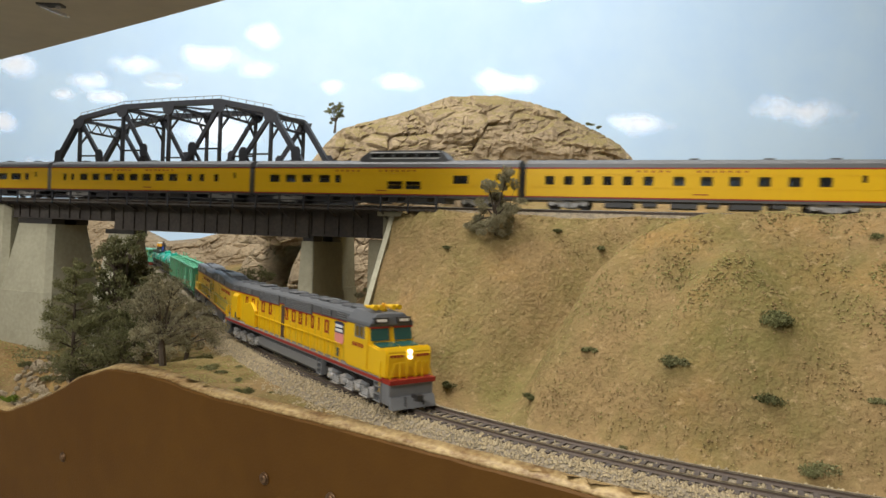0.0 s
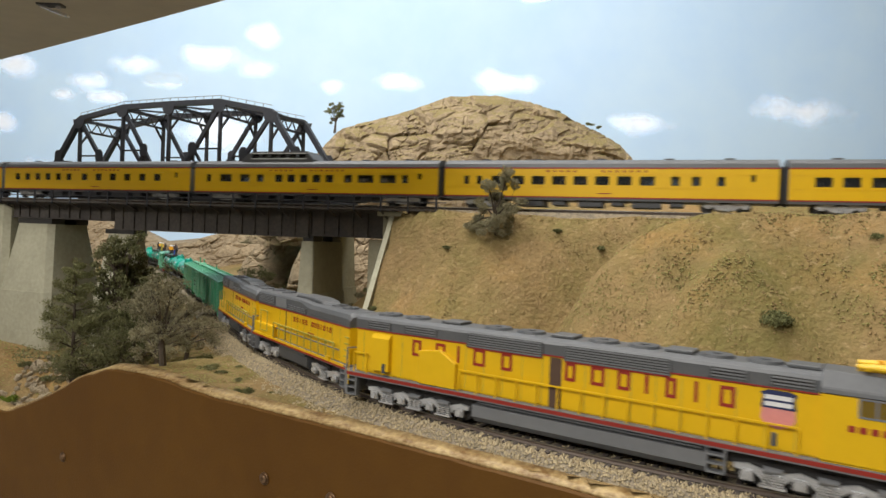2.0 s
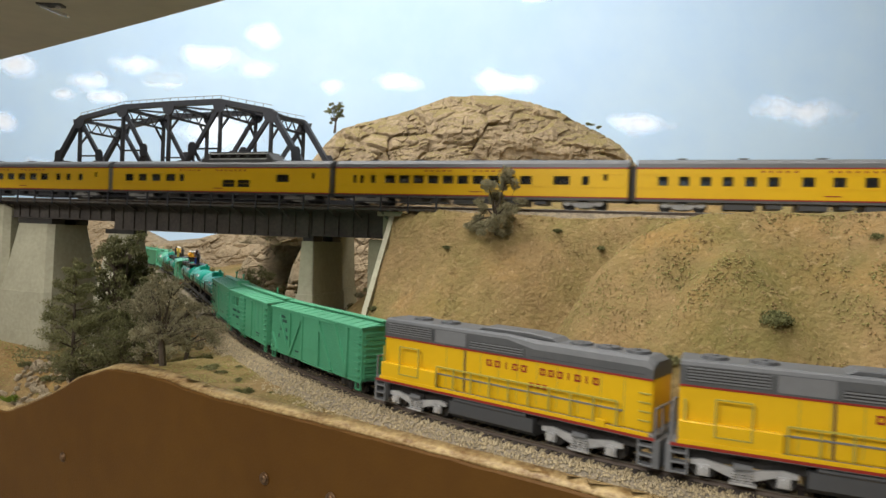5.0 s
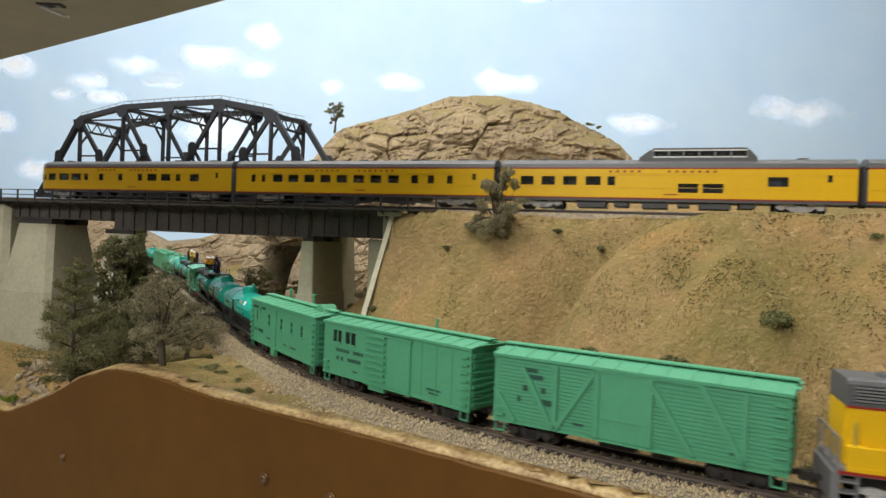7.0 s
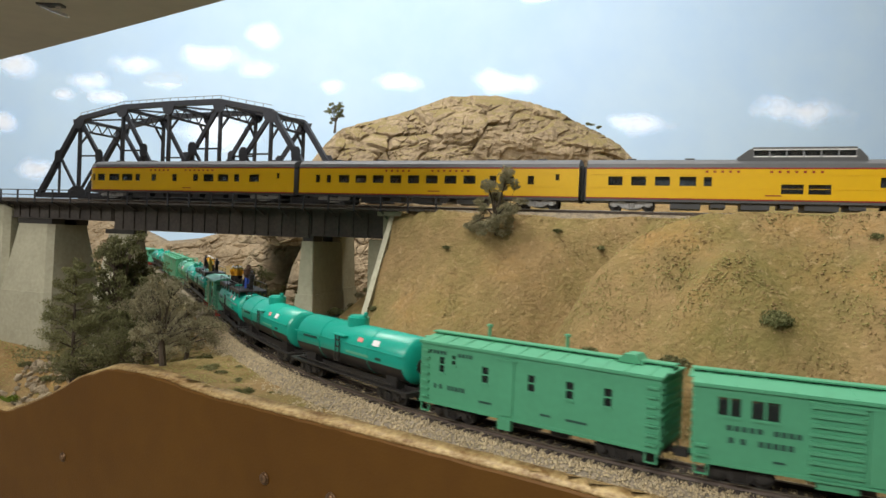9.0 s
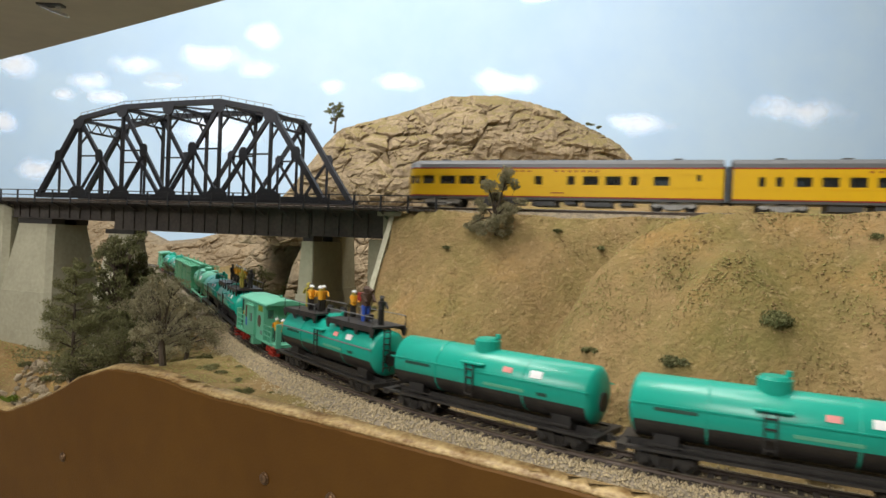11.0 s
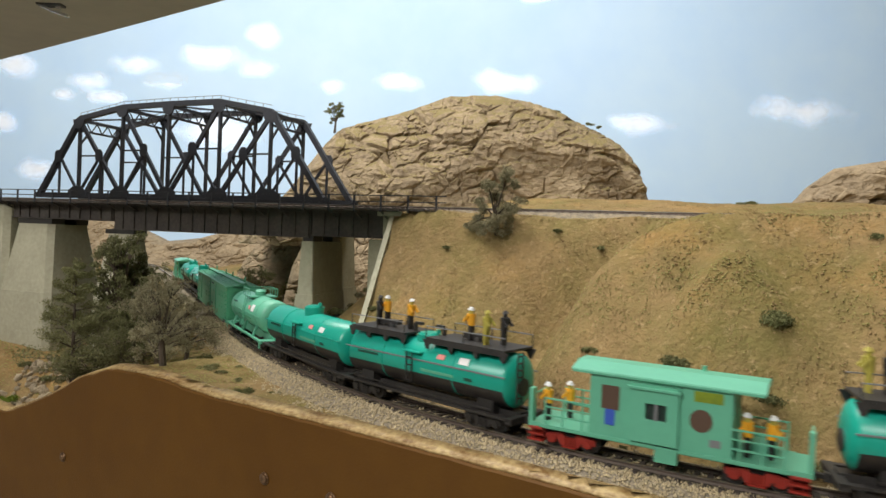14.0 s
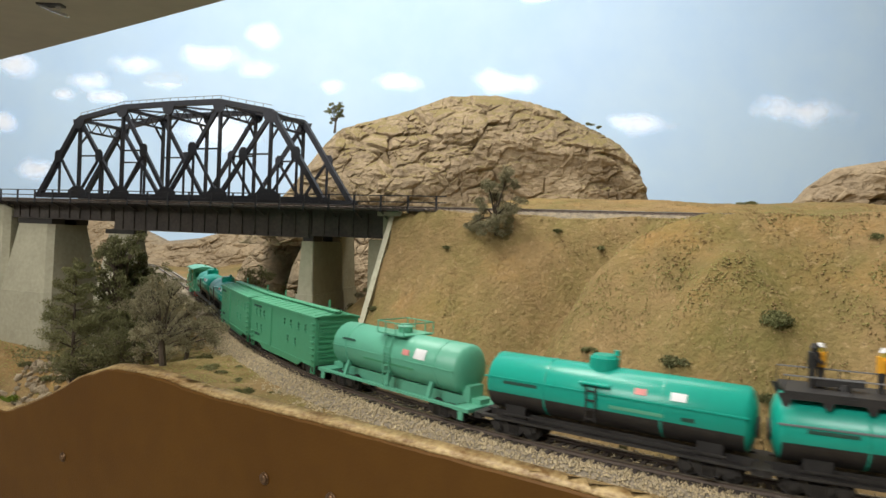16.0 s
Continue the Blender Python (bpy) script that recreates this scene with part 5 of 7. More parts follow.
def road_locomotive(label, booster=False):
    c = thing("diesel_locomotive", label, "locomotive", group="freight locomotives")
    w, L = 0.0135, 0.0890
    part("frame", boxed(-L - 0.003, L + 0.003, -0.0176, 0.0176, 0.0160, 0.0188), "midgrey", c)
    part("hood", softened(boxed(-L, L, -w, w, 0.0188, 0.0455), 0.0008, 2), "yellow", c, "yellow long hood")
    # roof: tall shoulder aft, dropping to a rounder and lower one ahead
    bm = bm_new()
    prev = None
    for x, shoulder, top, inset in ((-L, 0.0545, 0.0568, 0.0030), (0.004, 0.0545, 0.0568, 0.0030), (0.022, 0.0510, 0.0556, 0.0050), (L - 0.004, 0.0508, 0.0552, 0.0050), (L, 0.0495, 0.0530, 0.0062)):
        yw = w + 0.0002
        r = [bm.verts.new((x, y, z)) for y, z in ((-yw, 0.0450), (yw, 0.0450), (yw, shoulder), (yw - inset * 0.35, shoulder + (top - shoulder) * 0.65), (yw - inset, top), (-yw + inset, top), (-yw + inset * 0.35, shoulder + (top - shoulder) * 0.65), (-yw, shoulder))]
        if prev:
            for k in range(8):
                bm.faces.new((prev[k], prev[(k + 1) % 8], r[(k + 1) % 8], r[k]))
        else:
            bm.faces.new(r[::-1])
        prev = r
    bm.faces.new(prev)
    bmesh.ops.recalc_face_normals(bm, faces=bm.faces[:])
    part("roof", bm, "grey", c, "grey hood roof with a dropped rounded shoulder")
    part("roof_fairing", softened(prism(bm_new(), [(-0.020, 0.0566), (0.034, 0.0553), (0.030, 0.0576), (0.016, 0.0590), (-0.016, 0.0590)], -0.0078, 0.0078, "y"), 0.0006, 1), "grey", c, "raised grey roof fairing")
    for s in (-1, 1):
        part("red_line", boxed(-L, L, *both(s, w, w + 0.0005), 0.0443, 0.0452), "red", c)
        part("red_stripe", boxed(-L - 0.003, L + 0.003, *both(s, 0.0174, 0.0179), 0.0164, 0.0178), "red", c)
        part("yellow_sill", boxed(-L, L, *both(s, 0.0172, 0.0178), 0.0178, 0.0196), "yellow", c)
        louvres(c, s, -0.0865, -0.0495, 0.0470, 0.0540, w, 5)
        part("roof_panel", boxed(-0.0470, -0.0240, *both(s, w, w + 0.0006), 0.0462, 0.0540), "midgrey", c)
        louvres(c, s, -0.0215, 0.0160, 0.0462, 0.0505, w, 3)
        part("shadow_line", boxed(0.0200, L - 0.004, *both(s, w, w + 0.0004), 0.0468, 0.0474), "darkgrey", c)
        part("battery_box", softened(boxed(-L + 0.0005, -0.0440, *both(s, w, 0.0172), 0.0190, 0.0285), 0.0004, 1), "yellow", c)
        for a, b, z0, z1 in ((-0.0865, -0.0855, 0.0290, 0.0390), (-0.0730, -0.0722, 0.0225, 0.0400), (-0.0575, -0.0567, 0.0225, 0.0400), (-0.0730, -0.0567, 0.0400, 0.0407), (-0.0730, -0.0567, 0.0225, 0.0231)):
            part("box_frame", boxed(a, b, *both(s, 0.0170, 0.0177), z0, z1), "khaki", c)
        part("hood_rail", boxed(-0.0860, 0.0740, *both(s, w, w + 0.0007), 0.0268, 0.0276), "midgrey", c, "pale grey rail along the hood")
        for x in [-0.0380 + 0.0125 * i for i in range(10)]:
            part("hood_door_seam", boxed(x - 0.00018, x + 0.00018, *both(s, w, w + 0.00015), 0.021, 0.0438), "khaki", c)
        part("hood_gap", boxed(-0.0248, -0.0236, *both(s, w, w + 0.0002), 0.0195, 0.0455), "brown", c)
        for z in (0.0240, 0.0285, 0.0330, 0.0375):
            part("corner_grab_iron", boxed(L - 0.0065, L - 0.0005, *both(s, w, w + 0.0010), z, z + 0.0006), "khaki", c)
        part("sand_filler", boxed(0.0615, 0.0670, *both(s, 0.0165, 0.0186), 0.0180, 0.0215), "yellow", c)
    outlines(c, [(-0.0070 + 0.0058 * i, 0.0036 if i != 2 else 0.0008) for i in range(5)] + [(0.0280 + 0.0052 * i, 0.0034 if i not in (3, 5) else 0.0008) for i in range(7)], w + 0.0001, "red", 0.0375, 0.0038, 0.0009)
    bars(c, [(0.0215 + 0.0040 * i, 0.0026) for i in range(3)], w + 0.0001, "red", 0.0300, 0.0026)
    for x in ((-0.074, -0.052, -0.004, 0.046, 0.064) if not booster else (-0.068, -0.046, 0.044, 0.060, 0.076)):
        zt = 0.0566 if x < 0.01 else 0.0550
        f = part("roof_fan", cyl(bm_new(), (x, 0, zt), (x, 0, zt + 0.0016), 0.0066, 0.0060, 18), "darkgrey", c)
        part("fan_hub", cyl(bm_new(), (x, 0, zt + 0.0016), (x, 0, zt + 0.0021), 0.0015, n=8), "grey", f)
    for x, d in ((L + 0.003, 1), (-L - 0.003, -1)):
        part("pilot", boxed(min(x, x + d * 0.002), max(x, x + d * 0.002), -0.0165, 0.0165, 0.0030, 0.0165), "midgrey", c)
        steps(c, x - d * 0.004, 0.0176, "midgrey")
        coupler(c, x + d * 0.002, d)
        bm = bm_new()
        for y in (-0.0165, -0.0065, 0.0065, 0.0165):
            bar(bm, (x, y, 0.0165), (x, y, 0.0320), 0.0008)
        box(bm, x - 0.0004, x + 0.0004, -0.0168, 0.0168, 0.0314, 0.0322)
        part("end_rail", bm, "midgrey", c)
        part("air_hose", bar(bm_new(), (x + d * 0.002, 0.006, 0.0085), (x + d * 0.0045, 0.007, 0.0030), 0.0009), "black", c)
    part("fuel_tank", prism(bm_new(), [(-0.0152, 0.0128), (-0.0152, 0.0055), (-0.011, 0.0025), (0.011, 0.0025), (0.0152, 0.0055), (0.0152, 0.0128)], -0.0335, 0.0240), "darkgrey", c, "dark grey fuel tank")
    part("air_reservoir", cyl(bm_new(), (-0.030, -0.0148, 0.0142), (0.020, -0.0148, 0.0142), 0.0015, n=10), "darkgrey", c)
    part("underframe", boxed(-0.085, 0.085, -0.010, 0.010, 0.009, 0.0165), "black", c)
    loco_truck(c, -0.0600, 0.034, 2)
    loco_truck(c, 0.0520, 0.034, 2)
    railing(c, [-0.0425 + 0.0128 * i for i in range(9)] + [0.0725], 0.0174, 0.0195, 0.0322, "khaki")
    return c


def ladder(car, x, y, z0, z1, n, w=0.0055, material="green"):
    for s in (-1, 1):
        for k in range(n):
            z = z0 + (z1 - z0) * (k + 0.5) / n
            part("ladder_rung", boxed(x - w / 2, x + w / 2, min(s * y, s * (y + 0.0017)), max(s * y, s * (y + 0.0017)), z - 0.0006, z + 0.0006), material, car)


def end_ladder(car, x, d, y, z0, z1, n, material="green"):
    for k in range(n):
        z = z0 + (z1 - z0) * (k + 0.5) / n
        part("ladder_rung", boxed(min(x, x + d * 0.001), max(x, x + d * 0.001), y - 0.0035, y + 0.0035, z - 0.0004, z + 0.0004), material, car)


def house_car(name, label, hl, holes, style, material="green", zt=0.0462, zb=0.0108):
    """A boxcar or outfit car with a peaked roof, running board, ladders and end ribs."""
    c = thing(name, label, "freight car", group="green work train")
    w = 0.0175
    for s in (-1, 1):
        y0, y1 = (w - 0.0008, w) if s > 0 else (-w, -w + 0.0008)
        sw = part("side_wall", wall_grid(bm_new(), -hl, hl, y0, y1, zb, zt, holes), material, c)
        for a, b, za, zc in holes:
            if s < 0:
                part("window_pane", boxed(a, b, -w + 0.0011, -w + 0.0013, za, zc), "glass", sw)
            xm = (a + b) / 2
            fr = part("window_frame", boxed(a - 0.0007, b + 0.0007, min(s * w, s * (w + 0.0007)), max(s * w, s * (w + 0.0007)), za - 0.0013, za), material, sw)
            part("window_frame", boxed(a - 0.0005, b + 0.0005, min(s * w, s * (w + 0.0004)), max(s * w, s * (w + 0.0004)), zc, zc + 0.0006), material, sw)
            if style in ("bunk", "cook"):
                part("sash_bar", boxed(a, b, min(s * (w - 0.0006), s * w), max(s * (w - 0.0006), s * w), (za + zc) / 2 - 0.0004, (za + zc) / 2 + 0.0004), material, sw)
            else:
                part("sash_bar", boxed(xm - 0.0006, xm + 0.0006, min(s * (w - 0.0006), s * w), max(s * (w - 0.0006), s * w), za, zc), material, sw)
        part("side_sill", boxed(-hl, hl, min(s * (w - 0.001), s * (w + 0.0005)), max(s * (w - 0.001), s * (w + 0.0005)), zb - 0.0008, zb + 0.0008), material, c)
        part("eave", boxed(-hl - 0.0008, hl + 0.0008, min(s * (w - 0.001), s * (w + 0.0012)), max(s * (w - 0.001), s * (w + 0.0012)), zt - 0.0002, zt + 0.0009), material, c)
    part("floor_pan", boxed(-hl, hl, -w + 0.001, w - 0.001, zb - 0.0006, zb + 0.0006), "black", c)
    part("centre_sill", boxed(-hl, hl, -0.004, 0.004, 0.0075, zb), "black", c)
    part("roof", prism(bm_new(), [(-w - 0.001, zt + 0.0009), (w + 0.001, zt + 0.0009), (w + 0.001, zt + 0.0014), (0, zt + 0.0042), (-w - 0.001, zt + 0.0014)], -hl - 0.001, hl + 0.001), material, c)
    part("running_board", boxed(-hl - 0.002, hl + 0.002, -0.0034, 0.0034, zt + 0.0048, zt + 0.0056), material, c)
    for k in range(12):
        x = -hl + 2 * hl * (k + 0.5) / 12
        part("roof_seam", prism(bm_new(), [(-w, zt + 0.0012), (w, zt + 0.0012), (w, zt + 0.0018), (0, zt + 0.0047), (-w, zt + 0.0018)], x - 0.0005, x + 0.0005), material, c)
    for d in (-1, 1):
        x = d * hl
        e = part("end_wall", prism(bm_new(), [(-w + 0.0008, zb), (w - 0.0008, zb), (w - 0.0008, zt), (0, zt + 0.0035), (-w + 0.0008, zt)], min(x - d * 0.001, x), max(x - d * 0.001, x)), material, c)
        for k in range(9):
            z = zb + 0.003 + k * 0.0037
            part("end_rib", boxed(min(x, x + d * 0.0008), max(x, x + d * 0.0008), -0.0155, 0.0155, z - 0.0007, z + 0.0007), material, e)
        end_ladder(c, x, d, -0.0120 * 1, zb + 0.002, zt - 0.002, 7, material)
        part("brake_platform", boxed(min(x, x + d * 0.003), max(x, x + d * 0.003), -0.011, 0.011, zt + 0.0022, zt + 0.0028), material, c)
        ladder(c, d * (hl - 0.0042), w, zb + 0.001, zt - 0.002 if d > 0 or style == "bunk" else zb + 0.010, 7 if d > 0 or style == "bunk" else 2, material=material)
        for s in (-1, 1):
            bm = bm_new()
            for dx in (-0.0028, 0.0028):
                box(bm, x - d * 0.0042 + dx - 0.0004, x - d * 0.0042 + dx + 0.0004, min(s * (w - 0.001), s * w), max(s * (w - 0.001), s * w), zb - 0.0055, zb)
            box(bm, x - d * 0.0042 - 0.0032, x - d * 0.0042 + 0.0032, min(s * (w - 0.0012), s * w), max(s * (w - 0.0012), s * w), zb - 0.0062, zb - 0.0054)
            part("stirrup_step", bm, material, c)
        coupler(c, x, d)
        truck(c, d * (hl - 0.021), 0.0195, "black")
    for x0, x1 in ((-0.015, 0.004), (0.012, 0.022)):
        part("brake_gear", boxed(x0, x1, -0.010, 0.010, 0.005, zb - 0.001), "black", c)
    return c


def brace(car, x0, z0, x1, z1, w=0.0172, material="green", t=0.0026):
    for s in (-1, 1):
        part("brace", bar(bm_new(), (x0, s * (w + 0.0010), z0), (x1, s * (w + 0.0010), z1), 0.0022, t), material, car)


def braced_boxcar():
    c = house_car("boxcar", "green outside-braced wooden boxcar with a sliding door", 0.0735, [], "plain")
    w = 0.0175
    for k in range(17):
        z = 0.0125 + k * 0.00196
        for s in (-1, 1):
            for x0, x1 in ((-0.0712, -0.0145), (0.0125, 0.0712)):
                part("plank", boxed(x0, x1, min(s * w, s * (w + 0.0004)), max(s * w, s * (w + 0.0004)), z, z + 0.0015), "green", c)
    for s in (-1, 1):
        d = part("sliding_door", boxed(-0.0145, 0.0125, min(s * w, s * (w + 0.0009)), max(s * w, s * (w + 0.0009)), 0.0115, 0.0452), "green", c)
        part("door_track", boxed(-0.0145, 0.036, min(s * w, s * (w + 0.0014)), max(s * w, s * (w + 0.0014)), 0.0100, 0.0110), "green", d)
        part("door_track", boxed(-0.0145, 0.036, min(s * w, s * (w + 0.0014)), max(s * w, s * (w + 0.0014)), 0.0450, 0.0458), "green", d)
        part("door_bar", boxed(-0.011, 0.009, min(s * (w + 0.0008), s * (w + 0.0013)), max(s * (w + 0.0008), s * (w + 0.0013)), 0.0215, 0.0222), "green", d)
    z0, z1 = 0.0115, 0.0455
    for x0, x1 in ((-0.0145, -0.037), (-0.037, -0.037), (-0.040, -0.056), (-0.060, -0.071), (0.036, 0.053), (0.0125, 0.0125), (-0.0145, -0.0145), (0.055, 0.055)):
        if x0 == x1:
            brace(c, x0, z0, x1, z1)
    brace(c, -0.0155, z1, -0.0365, z0); brace(c, -0.0380, z0, -0.0560, z1 - 0.004); brace(c, -0.0705, z1 - 0.02, -0.0600, z0); brace(c, 0.0135, z1 - 0.004, 0.0330, z0); brace(c, 0.0360, z1, 0.0555, z0)
    bars(c, [(-0.0515, 0.008)], w + 0.0004, "dkgreen", 0.0395, 0.0022); bars(c, [(-0.0500, 0.0115)], w + 0.0004, "dkgreen", 0.0362, 0.0022)
    bars(c, [(-0.0545, 0.0025), (-0.0440, 0.0025)], w + 0.0004, "dkgreen", 0.0290, 0.0030); bars(c, [(-0.0580, 0.002), (-0.0425, 0.011)], w + 0.0004, "dkgreen", 0.0228, 0.0030)
    bars(c, [(-0.024, 0.006), (0.052, 0.006), (0.030, 0.004)], w + 0.0004, "dkgreen", 0.0155, 0.0012)
    return c


def tool_car():
    c = house_car("outfit_car", "green converted boxcar with paired windows and a ribbed door", 0.0717, [(-0.0610, -0.0515, 0.0335, 0.0420), (-0.0470, -0.0295 - 0.006, 0.0335, 0.0420)], "tool")
    w = 0.0175
    for s in (-1, 1):
        d = part("ribbed_door", boxed(-0.0240, -0.0020, min(s * w, s * (w + 0.0006)), max(s * w, s * (w + 0.0006)), 0.0115, 0.0448), "green", c)
        for k in range(8):
            z = 0.0135 + k * 0.0041
            part("door_rib", boxed(-0.0232, -0.0030, min(s * (w + 0.0005), s * (w + 0.0020)), max(s * (w + 0.0005), s * (w + 0.0020)), z, z + 0.0017), "green", d)
        d = part("sliding_door", boxed(-0.0010, 0.0215, min(s * w, s * (w + 0.0011)), max(s * w, s * (w + 0.0011)), 0.0115, 0.0440), "green", c)
        part("door_track", boxed(-0.024, 0.0225, min(s * w, s * (w + 0.0016)), max(s * w, s * (w + 0.0016)), 0.0440, 0.0450), "green", d)
        part("door_track", boxed(-0.024, 0.0225, min(s * w, s * (w + 0.0016)), max(s * w, s * (w + 0.0016)), 0.0100, 0.0112), "green", d)
        part("door_step", boxed(-0.020, -0.004, min(s * (w - 0.002), s * w), max(s * (w - 0.002), s * w), 0.0065, 0.0100), "green", c)
        for k in range(3):
            part("panel_seam", boxed(0.0305 + 0.013 * k, 0.0311 + 0.013 * k, min(s * w, s * (w + 0.0003)), max(s * w, s * (w + 0.0003)), 0.012, 0.0455), "green", c)
    bars(c, [(-0.0560 + 0.0032 * i, 0.0022) for i in range(5)] + [(-0.0365 + 0.0030 * i, 0.0022) for i in range(4)], w, "dkgreen", 0.0270, 0.0024)
    bars(c, [(-0.0550, 0.0022), (-0.0500, 0.0022)] + [(-0.0425 + 0.0030 * i, 0.0022) for i in range(5)], w, "dkgreen", 0.0212, 0.0026)
    bars(c, [(0.042, 0.012)], w, "dkgreen", 0.0170, 0.0012); bars(c, [(0.042, 0.008), (-0.035, 0.005)], w, "dkgreen", 0.0148, 0.0010)
    part("smoke_jack", cyl(bm_new(), (0.02, 0.006, 0.048), (0.02, 0.006, 0.0575), 0.0009, n=8), "green", c)
    return c


def bunk_car():
    wins = [(-0.0595, -0.0560, 0.0300, 0.0390), (-0.0505, -0.0480, 0.0355, 0.0410), (-0.0290, -0.0248, 0.0285, 0.0375), (0.0008, 0.0050, 0.0285, 0.0375), (0.0235, 0.0277, 0.0285, 0.0375), (0.0445, 0.0487, 0.0285, 0.0375)]
    c = house_car("outfit_car", "green bunk car with small sash windows and roof pipes", 0.0735, wins, "bunk")
    w = 0.0175
    for s in (-1, 1):
        d = part("side_door", boxed(-0.0165, -0.0080, min(s * w, s * (w + 0.0008)), max(s * w, s * (w + 0.0008)), 0.0125, 0.0430), "green", c)
        part("door_track", boxed(-0.0190, -0.0060, min(s * w, s * (w + 0.0012)), max(s * w, s * (w + 0.0012)), 0.0430, 0.0440), "green", d)
        part("door_step", boxed(-0.0170, -0.0085, min(s * (w - 0.002), s * (w + 0.0012)), max(s * (w - 0.002), s * (w + 0.0012)), 0.0045, 0.0105), "green", d)
    bars(c, [(-0.0660 + 0.0026 * i, 0.0017) for i in range(5)] + [(-0.0450 + 0.0027 * i, 0.0017) for i in range(4)], w, "dkgreen", 0.0405, 0.0022)
    bars(c, [(-0.0620, 0.0018), (-0.0580, 0.0018)] + [(-0.0520 + 0.0026 * i, 0.0019) for i in range(5)], w, "dkgreen", 0.0200, 0.0026)
    bars(c, [(0.030, 0.012), (0.012, 0.006), (-0.028, 0.005), (-0.024, 0.004)], w, "dkgreen", 0.0165, 0.0012)
    for x, y in ((-0.040, 0.007), (0.012, 0.007)):
        p = part("smoke_jack", cyl(bm_new(), (x, y, 0.048), (x, y, 0.0575), 0.0010, n=8), "green", c)
        part("jack_cap", cyl(bm_new(), (x, y, 0.0575), (x, y, 0.0588), 0.0020, 0.0016, 10), "green", p)
    part("roof_tank", prism(bm_new(), [(0.046, 0.0500), (0.060, 0.0500), (0.056, 0.0545), (0.050, 0.0545)], -0.006, 0.006, "y"), "green", c)
    return c


def two_storey_car():
    wins = []
    for x in (-0.060, -0.050, -0.040, 0.010, 0.024, 0.040, 0.054):
        wins.append((x - 0.0016, x + 0.0016, 0.0345, 0.0395))
    for x in (-0.058, -0.046, 0.018, 0.034):
        wins.append((x - 0.0016, x + 0.0016, 0.0215, 0.0265))
    c = house_car("outfit_car", "green dormitory car with two rows of small windows", 0.0735, wins, "cook")
    w = 0.0175
    for s in (-1, 1):
        part("side_door", boxed(-0.0285, -0.0190, min(s * w, s * (w + 0.0009)), max(s * w, s * (w + 0.0009)), 0.0125, 0.0440), "green", c)
        part("fishbelly_sill", prism(bm_new(), [(-0.0520, 0.0108), (0.0500, 0.0108), (0.0400, 0.0062), (-0.0420, 0.0062)], min(s * (w - 0.001), s * w), max(s * (w - 0.001), s * w), "y"), "green", c)
    bars(c, [(-0.0655 + 0.0026 * i, 0.0017) for i in range(8)], w, "dkgreen", 0.0415, 0.0018)
    bars(c, [(-0.062 + 0.0028 * i, 0.0018) for i in range(5)], w, "dkgreen", 0.0160, 0.0022)
    for x in (-0.050, 0.046):
        part("smoke_jack", cyl(bm_new(), (x, 0.006, 0.048), (x, 0.006, 0.0572), 0.0008, n=8), "green", c)
    return c


def lathe_tank(x0, x1, r, z, n=24):
    """A horizontal tank with dished ends."""
    bm = bm_new()
    prof = [(x0 - 0.004, r * 0.3), (x0 - 0.0034, r * 0.62), (x0 - 0.002, r * 0.86), (x0, r), (x1, r), (x1 + 0.002, r * 0.86), (x1 + 0.0034, r * 0.62), (x1 + 0.004, r * 0.3)]
    rings = [[bm.verts.new((x, q * math.sin(2 * math.pi * i / n), z + q * math.cos(2 * math.pi * i / n))) for i in range(n)] for x, q in prof]
    for a, b in zip(rings, rings[1:]):
        for i in range(n):
            bm.faces.new((a[i], b[i], b[(i + 1) % n], a[(i + 1) % n]))
    bm.faces.new(rings[0]); bm.faces.new(rings[-1][::-1])
    bmesh.ops.recalc_face_normals(bm, faces=bm.faces[:])
    return bm


